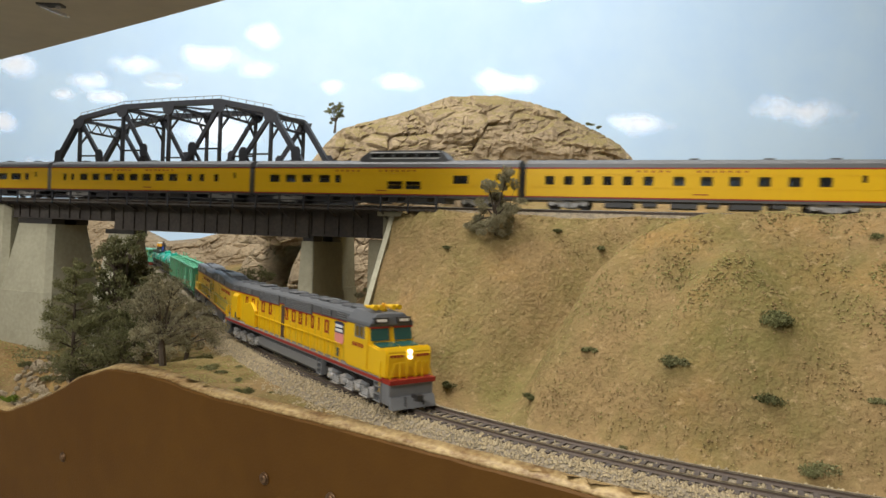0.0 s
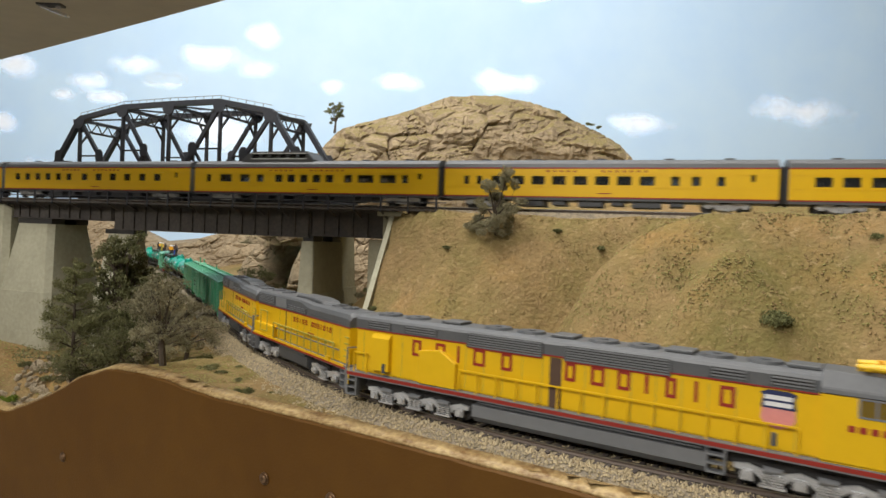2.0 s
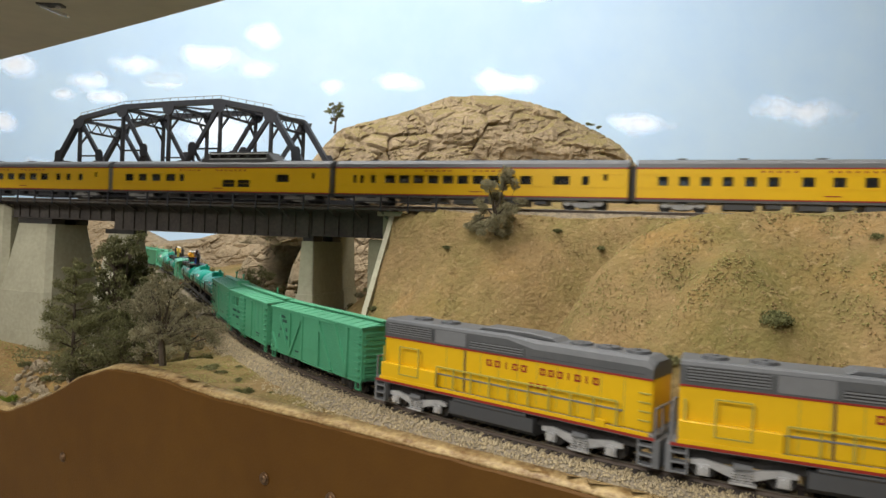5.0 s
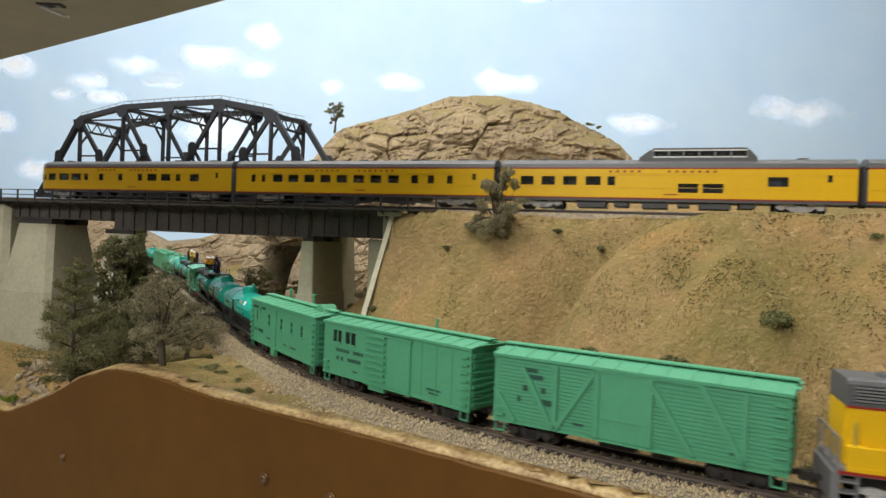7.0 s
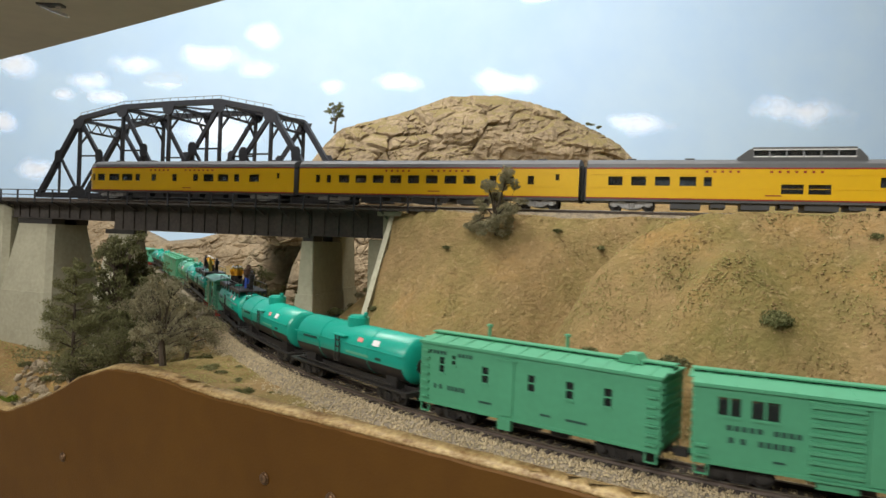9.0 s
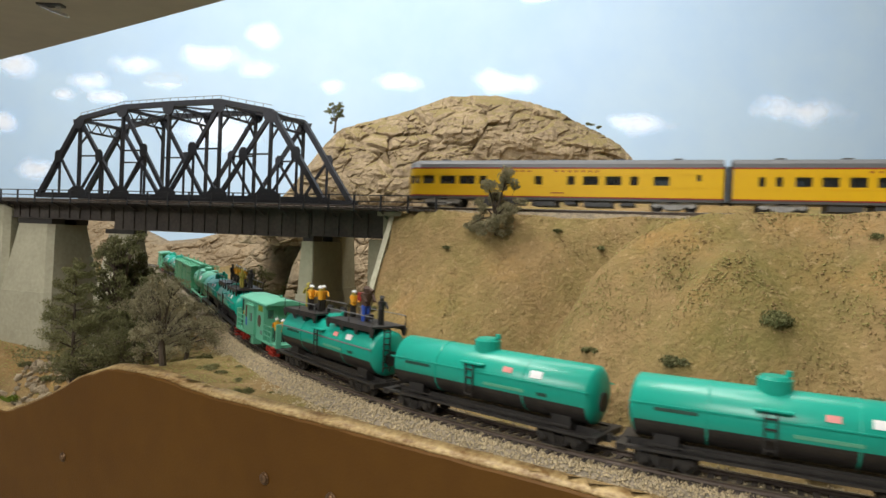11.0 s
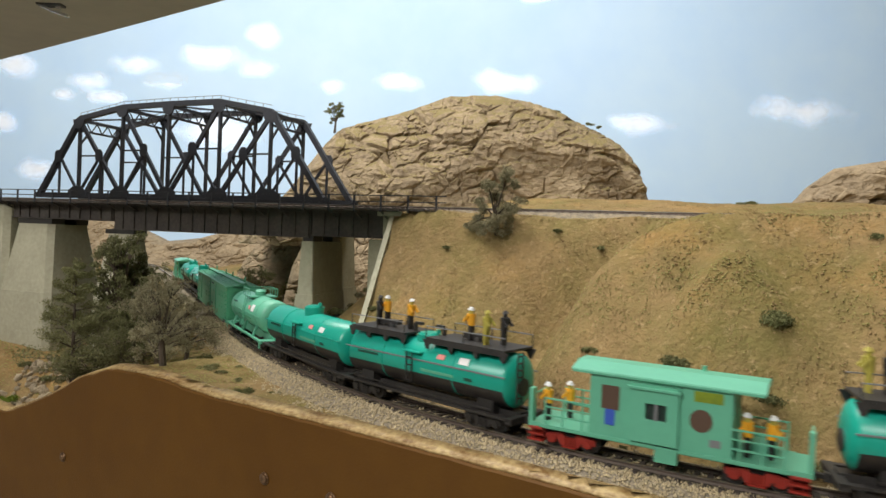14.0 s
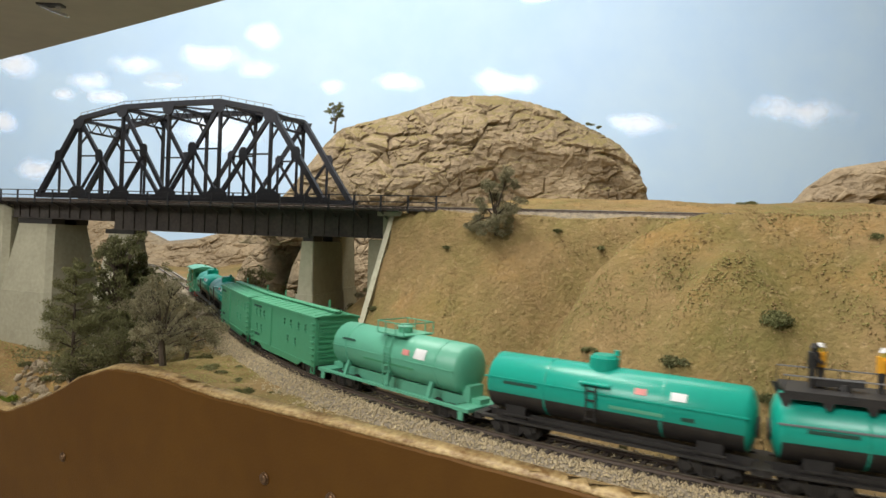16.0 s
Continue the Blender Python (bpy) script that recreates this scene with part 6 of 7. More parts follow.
def tank_car(label, platform=False):
    c = thing("tank_car", label, "tank car", group="green work train")
    zc, r = 0.0295, 0.0158
    t = part("tank", lathe_tank(-0.0665, 0.0665, r, zc, 32), "teal", c, "glossy teal tank barrel", True)
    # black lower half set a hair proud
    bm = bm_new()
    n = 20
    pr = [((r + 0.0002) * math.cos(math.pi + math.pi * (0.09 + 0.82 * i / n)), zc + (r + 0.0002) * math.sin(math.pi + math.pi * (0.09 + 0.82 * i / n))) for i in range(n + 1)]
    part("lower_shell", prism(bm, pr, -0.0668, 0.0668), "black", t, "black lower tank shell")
    bm = cyl(bm_new(), (-0.005, 0, zc + 0.012), (-0.005, 0, 0.0500 if not platform else 0.0478), 0.0080, 0.0080, 20)
    d = part("dome", bm, "teal", c)
    part("dome_lid", cyl(bm_new(), (-0.005, 0, 0.0500 if not platform else 0.0478), (-0.005, 0, 0.0514 if not platform else 0.0490), 0.0070, 0.006, 20), "teal", d)
    part("valve_cap", cyl(bm_new(), (0.001, 0.002, 0.0514 if not platform else 0.0490), (0.001, 0.002, 0.0540 if not platform else 0.0510), 0.0018, 0.0015, 10), "teal", d)
    for x in (-0.033, 0.029):
        part("tank_band", prism(bm_new(), [((r + 0.0003) * math.cos(2 * math.pi * i / 32), zc + (r + 0.0003) * math.sin(2 * math.pi * i / 32)) for i in range(32)], x - 0.0005, x + 0.0005), "teal", t)
    for s in (-1, 1):
        y = s * 0.0163
        part("handrail", boxed(-0.069, 0.069, y - 0.0004, y + 0.0004, zc + 0.0035, zc + 0.0043), "teal" if not platform else "midgrey", c)
        part("side_step", boxed(-0.0130, 0.0030, min(s * 0.0135, s * 0.0175), max(s * 0.0135, s * 0.0175), 0.0375, 0.0383), "teal", c)
        bm = bm_new()
        for dx in (-0.0085, -0.0035):
            bar(bm, (dx, s * 0.0172, 0.0375), (dx, s * 0.0172, 0.0180), 0.0007)
        for k in range(4):
            box(bm, -0.0085, -0.0035, min(s * 0.0169, s * 0.0176), max(s * 0.0169, s * 0.0176), 0.0195 + 0.0048 * k, 0.0203 + 0.0048 * k)
        part("side_ladder", bm, "black", c)
        part("frame_rail", boxed(-0.0735, 0.0735, min(s * 0.0125, s * 0.0165), max(s * 0.0125, s * 0.0165), 0.0098, 0.0112), "black", c)
        part("pipe_rail", boxed(-0.060, 0.060, min(s * 0.0155, s * 0.0163), max(s * 0.0155, s * 0.0163), 0.0135, 0.0142), "black", c)
        # markings follow the barrel: thin curved plates
        for x, wd, a0, a1, m_ in ((0.0185, 0.0060, 0.42, 0.62, "pink"), (0.0370, 0.0075, 0.40, 0.66, "white"), (0.0170, 0.0270, -0.16, -0.06, "mint"), (0.0420, 0.0060, -0.16, -0.05, "dkgreen"), (-0.0470, 0.0200, 0.06, 0.16, "dkgreen")):
            bm = bm_new()
            pr = []
            for k in range(5):
                a = a0 + (a1 - a0) * k / 4
                pr.append((s * (r + 0.0004) * math.cos(a), zc + (r + 0.0004) * math.sin(a)))
            for k in range(4, -1, -1):
                a = a0 + (a1 - a0) * k / 4
                pr.append((s * (r - 0.0006) * math.cos(a), zc + (r - 0.0006) * math.sin(a)))
            part("marking", prism(bm, pr, x - wd / 2, x + wd / 2), m_, t)
    for d_ in (-1, 1):
        part("end_sill", boxed(min(d_ * 0.070, d_ * 0.0748), max(d_ * 0.070, d_ * 0.0748), -0.0165, 0.0165, 0.0082, 0.0115), "black", c)
        part("end_wheel", cyl(bm_new(), (d_ * 0.0704, 0, zc - 0.003), (d_ * 0.0712, 0, zc - 0.003), 0.0052, n=16), "black", c, "black brake wheel")
        coupler(c, d_ * 0.0748, d_)
        truck(c, d_ * 0.0515, 0.0195, "black")
        part("saddle", boxed(d_ * 0.0515 - 0.006, d_ * 0.0515 + 0.006, -0.011, 0.011, 0.0088, 0.0180), "black", c)
    part("centre_sill", boxed(-0.072, 0.072, -0.0045, 0.0045, 0.0075, 0.0125), "black", c)
    part("air_tank", cyl(bm_new(), (-0.012, 0.008, 0.0090), (0.012, 0.008, 0.0090), 0.003, n=12), "black", c)
    if platform:
        for x0, x1 in ((-0.0670, -0.0145), (0.0050, 0.0665)):
            p = part("roof_platform", boxed(x0, x1, -0.0142, 0.0142, 0.0468, 0.0482), "black", c, "black platform on the tank top")
            for s in (-1, 1):
                xs = [x0 + 0.001 + (x1 - x0 - 0.002) * k / 3 for k in range(4)]
                for x in xs:
                    part("platform_leg", prism(bm_new(), [(x - 0.0035, 0.0468), (x + 0.0035, 0.0468), (x + 0.0008, 0.0410), (x - 0.0008, 0.0410)], min(s * 0.0130, s * 0.0142), max(s * 0.0130, s * 0.0142), "y"), "black", p)
                part("platform_skirt", boxed(x0, x1, min(s * 0.0136, s * 0.0143), max(s * 0.0136, s * 0.0143), 0.0445, 0.0470), "black", p)
                part("platform_rail", boxed(x0, x1, s * 0.0138 - 0.0003, s * 0.0138 + 0.0003, 0.0548, 0.0554), "midgrey", p)
                for x in (x0, (x0 + x1) / 2, x1):
                    part("rail_post", bar(bm_new(), (x, s * 0.0138, 0.0480), (x, s * 0.0138, 0.0552), 0.0005), "black", p)
            part("water_gun", bar(bm_new(), ((x0 + x1) / 2 - 0.012, 0.002, 0.0505), ((x0 + x1) / 2 + 0.008, 0.0, 0.0520), 0.0040, 0.0032), "black", p, "black water cannon")
            part("gun_mount", cyl(bm_new(), ((x0 + x1) / 2, 0, 0.0480), ((x0 + x1) / 2, 0, 0.0510), 0.003, 0.002, 10), "black", p)
        bm = bm_new()
        for x, y in ((-0.018, 0.0), (0.008, 0.0)):
            bar(bm, (x, y, 0.0482), (x, y, 0.0535), 0.002)
            bar(bm, (x, y, 0.0535), (x + (0.007 if x < 0 else -0.007), y, 0.0535), 0.002)
        part("hose_pipe", bm, "black", c)
        for d_ in (1,):
            bm = bm_new()
            for y in (-0.0070, -0.0020):
                bar(bm, (0.0712, y, 0.0180), (0.0712, y, 0.0470), 0.0007)
            for k in range(7):
                box(bm, 0.0709, 0.0716, -0.0070, -0.0020, 0.0205 + 0.004 * k, 0.0212 + 0.004 * k)
            part("end_ladder", bm, "black", c)
    return c


def frame_tank_car():
    c = thing("tank_car", "pale mint green tank car with a railed dome platform", "tank car", group="green work train")
    zc, r = 0.0305, 0.0155
    t = part("tank", lathe_tank(-0.0600, 0.0590, r, zc, 32), "mint", c, "pale mint tank barrel", True)
    for x in (-0.045, 0.0, 0.044):
        part("tank_band", prism(bm_new(), [((r + 0.0003) * math.cos(2 * math.pi * i / 32), zc + (r + 0.0003) * math.sin(2 * math.pi * i / 32)) for i in range(32)], x - 0.0006, x + 0.0006), "mint", t)
    d = part("dome", cyl(bm_new(), (0, 0, zc + 0.012), (0, 0, 0.0500), 0.0050, n=18), "mint", c)
    part("dome_lid", cyl(bm_new(), (0, 0, 0.0500), (0, 0, 0.0515), 0.0058, 0.0040, 18), "mint", d)
    p = part("dome_platform", boxed(-0.013, 0.013, -0.0135, 0.0135, 0.0450, 0.0460), "mint", c)
    for s in (-1, 1):
        for x in (-0.013, -0.005, 0.005, 0.013):
            part("rail_post", bar(bm_new(), (x, s * 0.0135, 0.0455), (x, s * 0.0135, 0.0535), 0.0006), "mint", p)
        part("platform_rail", boxed(-0.013, 0.013, s * 0.0135 - 0.0003, s * 0.0135 + 0.0003, 0.0530, 0.0537), "mint", p)
        for x in (-0.013, 0.013):
            part("platform_rail", boxed(x - 0.0003, x + 0.0003, -0.0135, 0.0135, 0.0530, 0.0537), "mint", p) if s > 0 else None
        bm = bm_new()
        for dx in (-0.003, 0.003):
            bar(bm, (dx, s * 0.0165, 0.0110), (dx, s * 0.0165, 0.0330), 0.0007)
            bar(bm, (dx, s * 0.0165, 0.0330), (dx, s * 0.0135, 0.0450), 0.0007)
        for k in range(7):
            box(bm, -0.003, 0.003, min(s * 0.0162, s * 0.0168), max(s * 0.0162, s * 0.0168), 0.0130 + 0.0040 * k, 0.0136 + 0.0040 * k)
        part("side_ladder", bm, "mint", c)
        part("frame_rail", boxed(-0.0735, 0.0735, min(s * 0.0150, s * 0.0178), max(s * 0.0150, s * 0.0178), 0.0100, 0.0116), "mint", c)
        part("handrail", boxed(-0.060, 0.060, s * 0.0161 - 0.0003, s * 0.0161 + 0.0003, zc + 0.0003, zc + 0.0009), "mint", c)
        for x in (-0.044, 0.0, 0.040):
            part("tank_bracket", bar(bm_new(), (x, s * 0.0160, 0.0110), (x, s * 0.0125, 0.0210), 0.0030, 0.0020), "mint", c)
        for x, wd, a0, a1, m_ in ((0.0170, 0.0060, 0.25, 0.48, "pink"), (0.0300, 0.0100, 0.20, 0.62, "white"), (-0.0430, 0.0140, 0.35, 0.44, "dkgreen"), (0.0, 0.05, -0.30, -0.22, "green")):
            bm = bm_new()
            pr = [(s * (r + 0.0005) * math.cos(a0 + (a1 - a0) * k / 4), zc + (r + 0.0005) * math.sin(a0 + (a1 - a0) * k / 4)) for k in range(5)]
            pr += [(s * (r - 0.0006) * math.cos(a0 + (a1 - a0) * k / 4), zc + (r - 0.0006) * math.sin(a0 + (a1 - a0) * k / 4)) for k in range(4, -1, -1)]
            part("marking", prism(bm, pr, x - wd / 2, x + wd / 2), m_, t)
    for d_ in (-1, 1):
        part("end_platform", boxed(min(d_ * 0.063, d_ * 0.0750), max(d_ * 0.063, d_ * 0.0750), -0.0175, 0.0175, 0.0095, 0.0118), "mint", c)
        part("end_bracket", boxed(min(d_ * 0.060, d_ * 0.066), max(d_ * 0.060, d_ * 0.066), -0.006, 0.006, 0.0118, 0.0220), "mint", c)
        coupler(c, d_ * 0.0750, d_)
        truck(c, d_ * 0.0510, 0.0195, "black")
        for s in (-1, 1):
            part("stirrup_step", boxed(d_ * 0.069 - 0.002, d_ * 0.069 + 0.002, min(s * 0.0168, s * 0.0176), max(s * 0.0168, s * 0.0176), 0.0045, 0.0100), "mint", c)
    part("centre_sill", boxed(-0.073, 0.073, -0.0045, 0.0045, 0.0075, 0.0150), "mint", c)
    return c


def caboose():
    c = thing("caboose", "mint green bay-window caboose with red steps and trucks", "caboose", group="green work train")
    w = 0.0165
    wins = [(-0.0078, -0.0026, 0.0285, 0.0355)]
    for s in (-1, 1):
        y0, y1 = (w - 0.0009, w) if s > 0 else (-w, -w + 0.0009)
        part("side_wall", boxed(-0.0335, 0.0340, y0, y1, 0.0125, 0.0445), "mint", c)
        b = part("bay", wall_grid(bm_new(), -0.0125, 0.0105, *((w, w + 0.0026) if s > 0 else (-w - 0.0026, -w)), 0.0140, 0.0425, [(-0.0050, 0.0050, 0.0255, 0.0335)]), "mint", c, "projecting bay window")
        part("window_pane", boxed(-0.0050, 0.0050, s * (w + 0.0008) - 0.0002, s * (w + 0.0008) + 0.0002, 0.0255, 0.0335), "glass", b)
        part("sash_bar", boxed(-0.0007, 0.0007, min(s * (w + 0.001), s * (w + 0.0024)), max(s * (w + 0.001), s * (w + 0.0024)), 0.0255, 0.0335), "midgrey", b)
        part("bay_roof", boxed(-0.0135, 0.0115, min(s * w, s * (w + 0.0040)), max(s * w, s * (w + 0.0040)), 0.0400, 0.0412), "mint", b)
        part("tool_box", boxed(0.0000, 0.0105, min(s * 0.011, s * (w + 0.0020)), max(s * 0.011, s * (w + 0.0020)), 0.0055, 0.0130), "mint", c)
        # plain painted panels where the pictures are
        part("painted_panel", boxed(-0.0275, -0.0185, min(s * w, s * (w + 0.0003)), max(s * w, s * (w + 0.0003)), 0.0270, 0.0390), "brown", c)
        part("painted_panel", boxed(-0.0255, -0.0205, min(s * w, s * (w + 0.0004)), max(s * w, s * (w + 0.0004)), 0.0190, 0.0270), "blueplain", c)
        part("painted_panel", prism(bm_new(), [(0.0205 + 0.0052 * math.cos(2 * math.pi * i / 14), 0.0285 + 0.0055 * math.sin(2 * math.pi * i / 14)) for i in range(14)], min(s * w, s * (w + 0.0003)), max(s * w, s * (w + 0.0003)), "y"), "brown", c)
        part("sign_panel", boxed(0.0170, 0.0300, min(s * w, s * (w + 0.0003)), max(s * w, s * (w + 0.0003)), 0.0375, 0.0425), "moss", c, "bright green sign panel")
        part("notice", boxed(0.0245, 0.0295, min(s * w, s * (w + 0.0003)), max(s * w, s * (w + 0.0003)), 0.0170, 0.0205), "midgrey", c)
        part("side_sill", boxed(-0.0600, 0.0590, min(s * (w - 0.001), s * (w + 0.0005)), max(s * (w - 0.001), s * (w + 0.0005)), 0.0112, 0.0130), "mint", c)
        part("roof_eave", boxed(-0.0430, 0.0475, min(s * w, s * (w + 0.002)), max(s * w, s * (w + 0.002)), 0.0440, 0.0452), "mint", c)
        for d_ in (-1, 1):
            bm = bm_new()
            for k in range(3):
                box(bm, d_ * 0.0625 - 0.004, d_ * 0.0625 + 0.004, min(s * 0.011, s * 0.0172), max(s * 0.011, s * 0.0172), 0.0035 + 0.0032 * k, 0.0045 + 0.0032 * k)
            box(bm, d_ * 0.0625 - 0.004, d_ * 0.0625 + 0.004, min(s * 0.011, s * 0.0130), max(s * 0.011, s * 0.0130), 0.0035, 0.0125)
            part("red_steps", bm, "red", c, "red end steps")
            for x in ((-0.0580, -0.0480, -0.0375) if d_ < 0 else (0.0375, 0.0470, 0.0560)):
                part("rail_post", bar(bm_new(), (x, s * 0.0160, 0.0130), (x, s * 0.0160, 0.0275), 0.0008), "mint", c)
            for z in (0.0270, 0.0225, 0.0180):
                part("platform_rail", boxed(-0.0580 if d_ < 0 else 0.0340, -0.0335 if d_ < 0 else 0.0560, s * 0.0160 - 0.0003, s * 0.0160 + 0.0003, z - 0.0004, z + 0.0004), "mint", c)
    for x in (-0.0335, 0.0340):
        e = part("end_wall", boxed(x - 0.0005, x + 0.0005, -w + 0.001, w - 0.001, 0.0125, 0.0445), "mint", c)
        for y in (-0.0105, 0.0105):
            part("end_window", boxed(x - 0.0008, x + 0.0008, y - 0.0025, y + 0.0025, 0.0320, 0.0395), "glass", e)
        part("end_door", boxed(x - 0.0009, x + 0.0009, -0.0045, 0.0045, 0.0130, 0.0400), "mint", e)
    part("platform_floor", boxed(-0.0665, 0.0665, -w + 0.001, w - 0.001, 0.0105, 0.0130), "mint", c)
    part("roof", prism(bm_new(), [(-w - 0.002, 0.0450), (w + 0.002, 0.0450), (w + 0.0015, 0.0458), (0.006, 0.0490), (-0.006, 0.0490), (-w - 0.0015, 0.0458)], -0.0435, 0.0480), "mint", c, "overhanging mint roof")
    part("smoke_jack", cyl(bm_new(), (0.018, 0.004, 0.0485), (0.018, 0.004, 0.0515), 0.0012, n=8), "mint", c)
    part("bench", boxed(0.0380, 0.0520, 0.0, 0.012, 0.0130, 0.0185), "mint", c)
    for d_ in (-1, 1):
        x = d_ * 0.0665
        part("end_railing", boxed(x - 0.0004, x + 0.0004, -0.015, 0.015, 0.0265, 0.0275), "mint", c)
        part("brake_stand", boxed(x - 0.0012, x + 0.0012, -0.0150, -0.0105, 0.0105, 0.0310), "mint", c)
        coupler(c, x, d_)
        truck(c, d_ * 0.0450, 0.0195, "red")
    return c


def figurine(kind, at, car_off, half, turn=0.0):
    """A tiny plain painted figure as one mesh."""
    h = 0.0205
    bm = bm_new()
    cyl(bm, (0, -0.0013, 0), (0, -0.0011, h * 0.46), 0.0011, 0.0014, 8)
    cyl(bm, (0, 0.0013, 0), (0, 0.0011, h * 0.46), 0.0011, 0.0014, 8)
    k1 = len(bm.faces)
    cyl(bm, (0, 0, h * 0.44), (0.0004, 0, h * 0.80), 0.0022, 0.0028, 10)
    bar(bm, (0.0005, -0.0030, h * 0.76), (0.0038, -0.0026, h * 0.56), 0.0014)
    bar(bm, (0.0005, 0.0030, h * 0.76), (0.0038, 0.0026, h * 0.56), 0.0014)
    k2 = len(bm.faces)
    cyl(bm, (0.0004, 0, h * 0.80), (0.0004, 0, h * 0.94), 0.0015, 0.0013, 10)
    k3 = len(bm.faces)
    cyl(bm, (0.0006, 0, h * 0.91), (0.0004, 0, h), 0.0022, 0.0010, 10)
    me_mats = {"yellow": ("black", "vest", "khaki", "white"), "khaki": ("khaki", "khaki", "khaki", "khaki"), "dark": ("black", "black", "black", "black"), "blue": ("blueplain", "brown", "brown", "brown", "red")}[kind]
    bm.faces.ensure_lookup_table()
    for i, f in enumerate(bm.faces):
        f.material_index = 0 if i < k1 else 1 if i < k2 else 2 if i < k3 else 3
    if kind == "blue":
        k4 = len(bm.faces)
        box(bm, -0.0048, -0.0016, -0.0022, 0.0022, h * 0.56, h * 0.80)
        bar(bm, (0.003, 0, h * 0.90), (0.0058, 0, h * 0.86), 0.0016)
        bm.faces.ensure_lookup_table()
        for f in bm.faces[k4:k4 + 6]:
            f.material_index = 4
        for f in bm.faces[k4 + 6:]:
            f.material_index = 1
        bmesh.ops.scale(bm, vec=(1.45, 1.45, 1.25), verts=bm.verts)
    ob = part("figurine", bm, me_mats[0])
    for m_ in me_mats[1:]:
        ob.data.materials.append(M[m_])
    lab = {"yellow": "tiny painted figure in orange-yellow coat and white helmet", "khaki": "tiny painted figure in khaki overalls on the platform", "dark": "tiny black figure on the tank platform", "blue": "larger brown and blue figure on the tank platform"}[kind]
    tagged(ob, lab, "figurine", "train figurines")
    RIDERS.append((ob, car_off, half, Matrix.Translation(at) @ pose(0, 0, 0, 0, 0, turn)))


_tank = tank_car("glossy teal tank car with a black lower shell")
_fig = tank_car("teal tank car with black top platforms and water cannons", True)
_cab, _bunk, _two = caboose(), bunk_car(), two_storey_car()
for _c, _off, _half in ((big_locomotive(), 0, 0.112), (road_locomotive("yellow road diesel with raised grey roof fairing"), -0.2635, 0.059), (road_locomotive("yellow booster diesel with grey roof", True), -0.4500, 0.059),
                        (braced_boxcar(), -0.629, 0.05), (tool_car(), -0.787, 0.05), (_bunk, -0.943, 0.052), (_tank, -1.10, 0.0515), (copy_thing(_tank, _I), -1.256, 0.0515), (_fig, -1.412, 0.0515), (_cab, -1.560, 0.045),
                        (copy_thing(_fig, _I), -1.709, 0.0515), (copy_thing(_tank, _I), -1.855, 0.0515), (frame_tank_car(), -2.005, 0.051), (_two, -2.157, 0.052), (copy_thing(_two, _I), -2.312, 0.052),
                        (copy_thing(_tank, _I), -2.466, 0.0515), (copy_thing(_tank, _I), -2.620, 0.0515), (copy_thing(_cab, _I), -2.770, 0.045)):
    LOWER_TRAIN.append((_c, _off, _half))
for _kind, _x, _y, _t in (("khaki", -0.060, 0.004, 180), ("dark", -0.053, 0.002, 0), ("yellow", -0.040, -0.004, 0), ("yellow", -0.033, 0.003, 0), ("yellow", -0.028, -0.002, 180), ("yellow", 0.012, 0.004, 0), ("blue", 0.036, 0.0, 0), ("dark", 0.056, 0.0, 0)):
    figurine(_kind, (_x, _y, 0.0482), -1.412, 0.0515, _t)
for _kind, _x, _y, _t in (("yellow", -0.050, 0.004, 180), ("dark", -0.054, 0.0, 0), ("yellow", -0.026, 0.003, 0), ("yellow", 0.030, 0.0, 180), ("khaki", 0.046, -0.005, 0), ("dark", 0.053, 0.003, 0)):
    figurine(_kind, (_x, _y, 0.0482), -1.709, 0.0515, _t)
for _x, _y, _t in ((-0.0600, -0.006, 180), (-0.0510, 0.004, 180), (0.0400, -0.006, 180), (0.0500, -0.004, 0)):
    figurine("yellow", (_x, _y, 0.0130), -1.560, 0.045, _t)


# ---- plants and loose stones ----
def leaves(bm_v, bm_f, centre, spread, n, size, rnd, flat=1.0):
    """Adds n tiny curled leaf flakes in a ragged clump."""
    d = rnd.normal(0, 1, (n, 3))
    d = d / (np.linalg.norm(d, axis=1)[:, None] + 1e-6) * rnd.uniform(0.2, 1.0, (n, 1)) ** 0.6
    p = np.array(centre) + d * np.array([spread, spread, spread * flat])
    u, v = rnd.normal(0, 1, (n, 3)), rnd.normal(0, 1, (n, 3))
    u, v = u / np.linalg.norm(u, axis=1)[:, None], v / np.linalg.norm(v, axis=1)[:, None]
    q = size * rnd.uniform(0.5, 1.4, (n, 1))
    k = len(bm_v) + 4 * np.arange(n)[:, None, None]
    bm_v.extend(np.stack([p - u * q, p + u * q + v * q * 0.3, p + v * q, p + u * 0.6 * q + v * 0.4 * q - q * np.array((0, 0, 0.8))], 1).reshape(-1, 3).tolist())
    bm_f.extend((k + np.array([(0, 1, 2), (0, 2, 3), (1, 3, 2)])[None]).reshape(-1, 3).tolist())


def foliage(name, verts, faces, material, parent=None):
    me = bpy.data.meshes.new(name)
    me.from_pydata(verts, [], faces)
    me.materials.append(M[material])
    ob = new(name, me)
    ob.parent = parent
    return ob


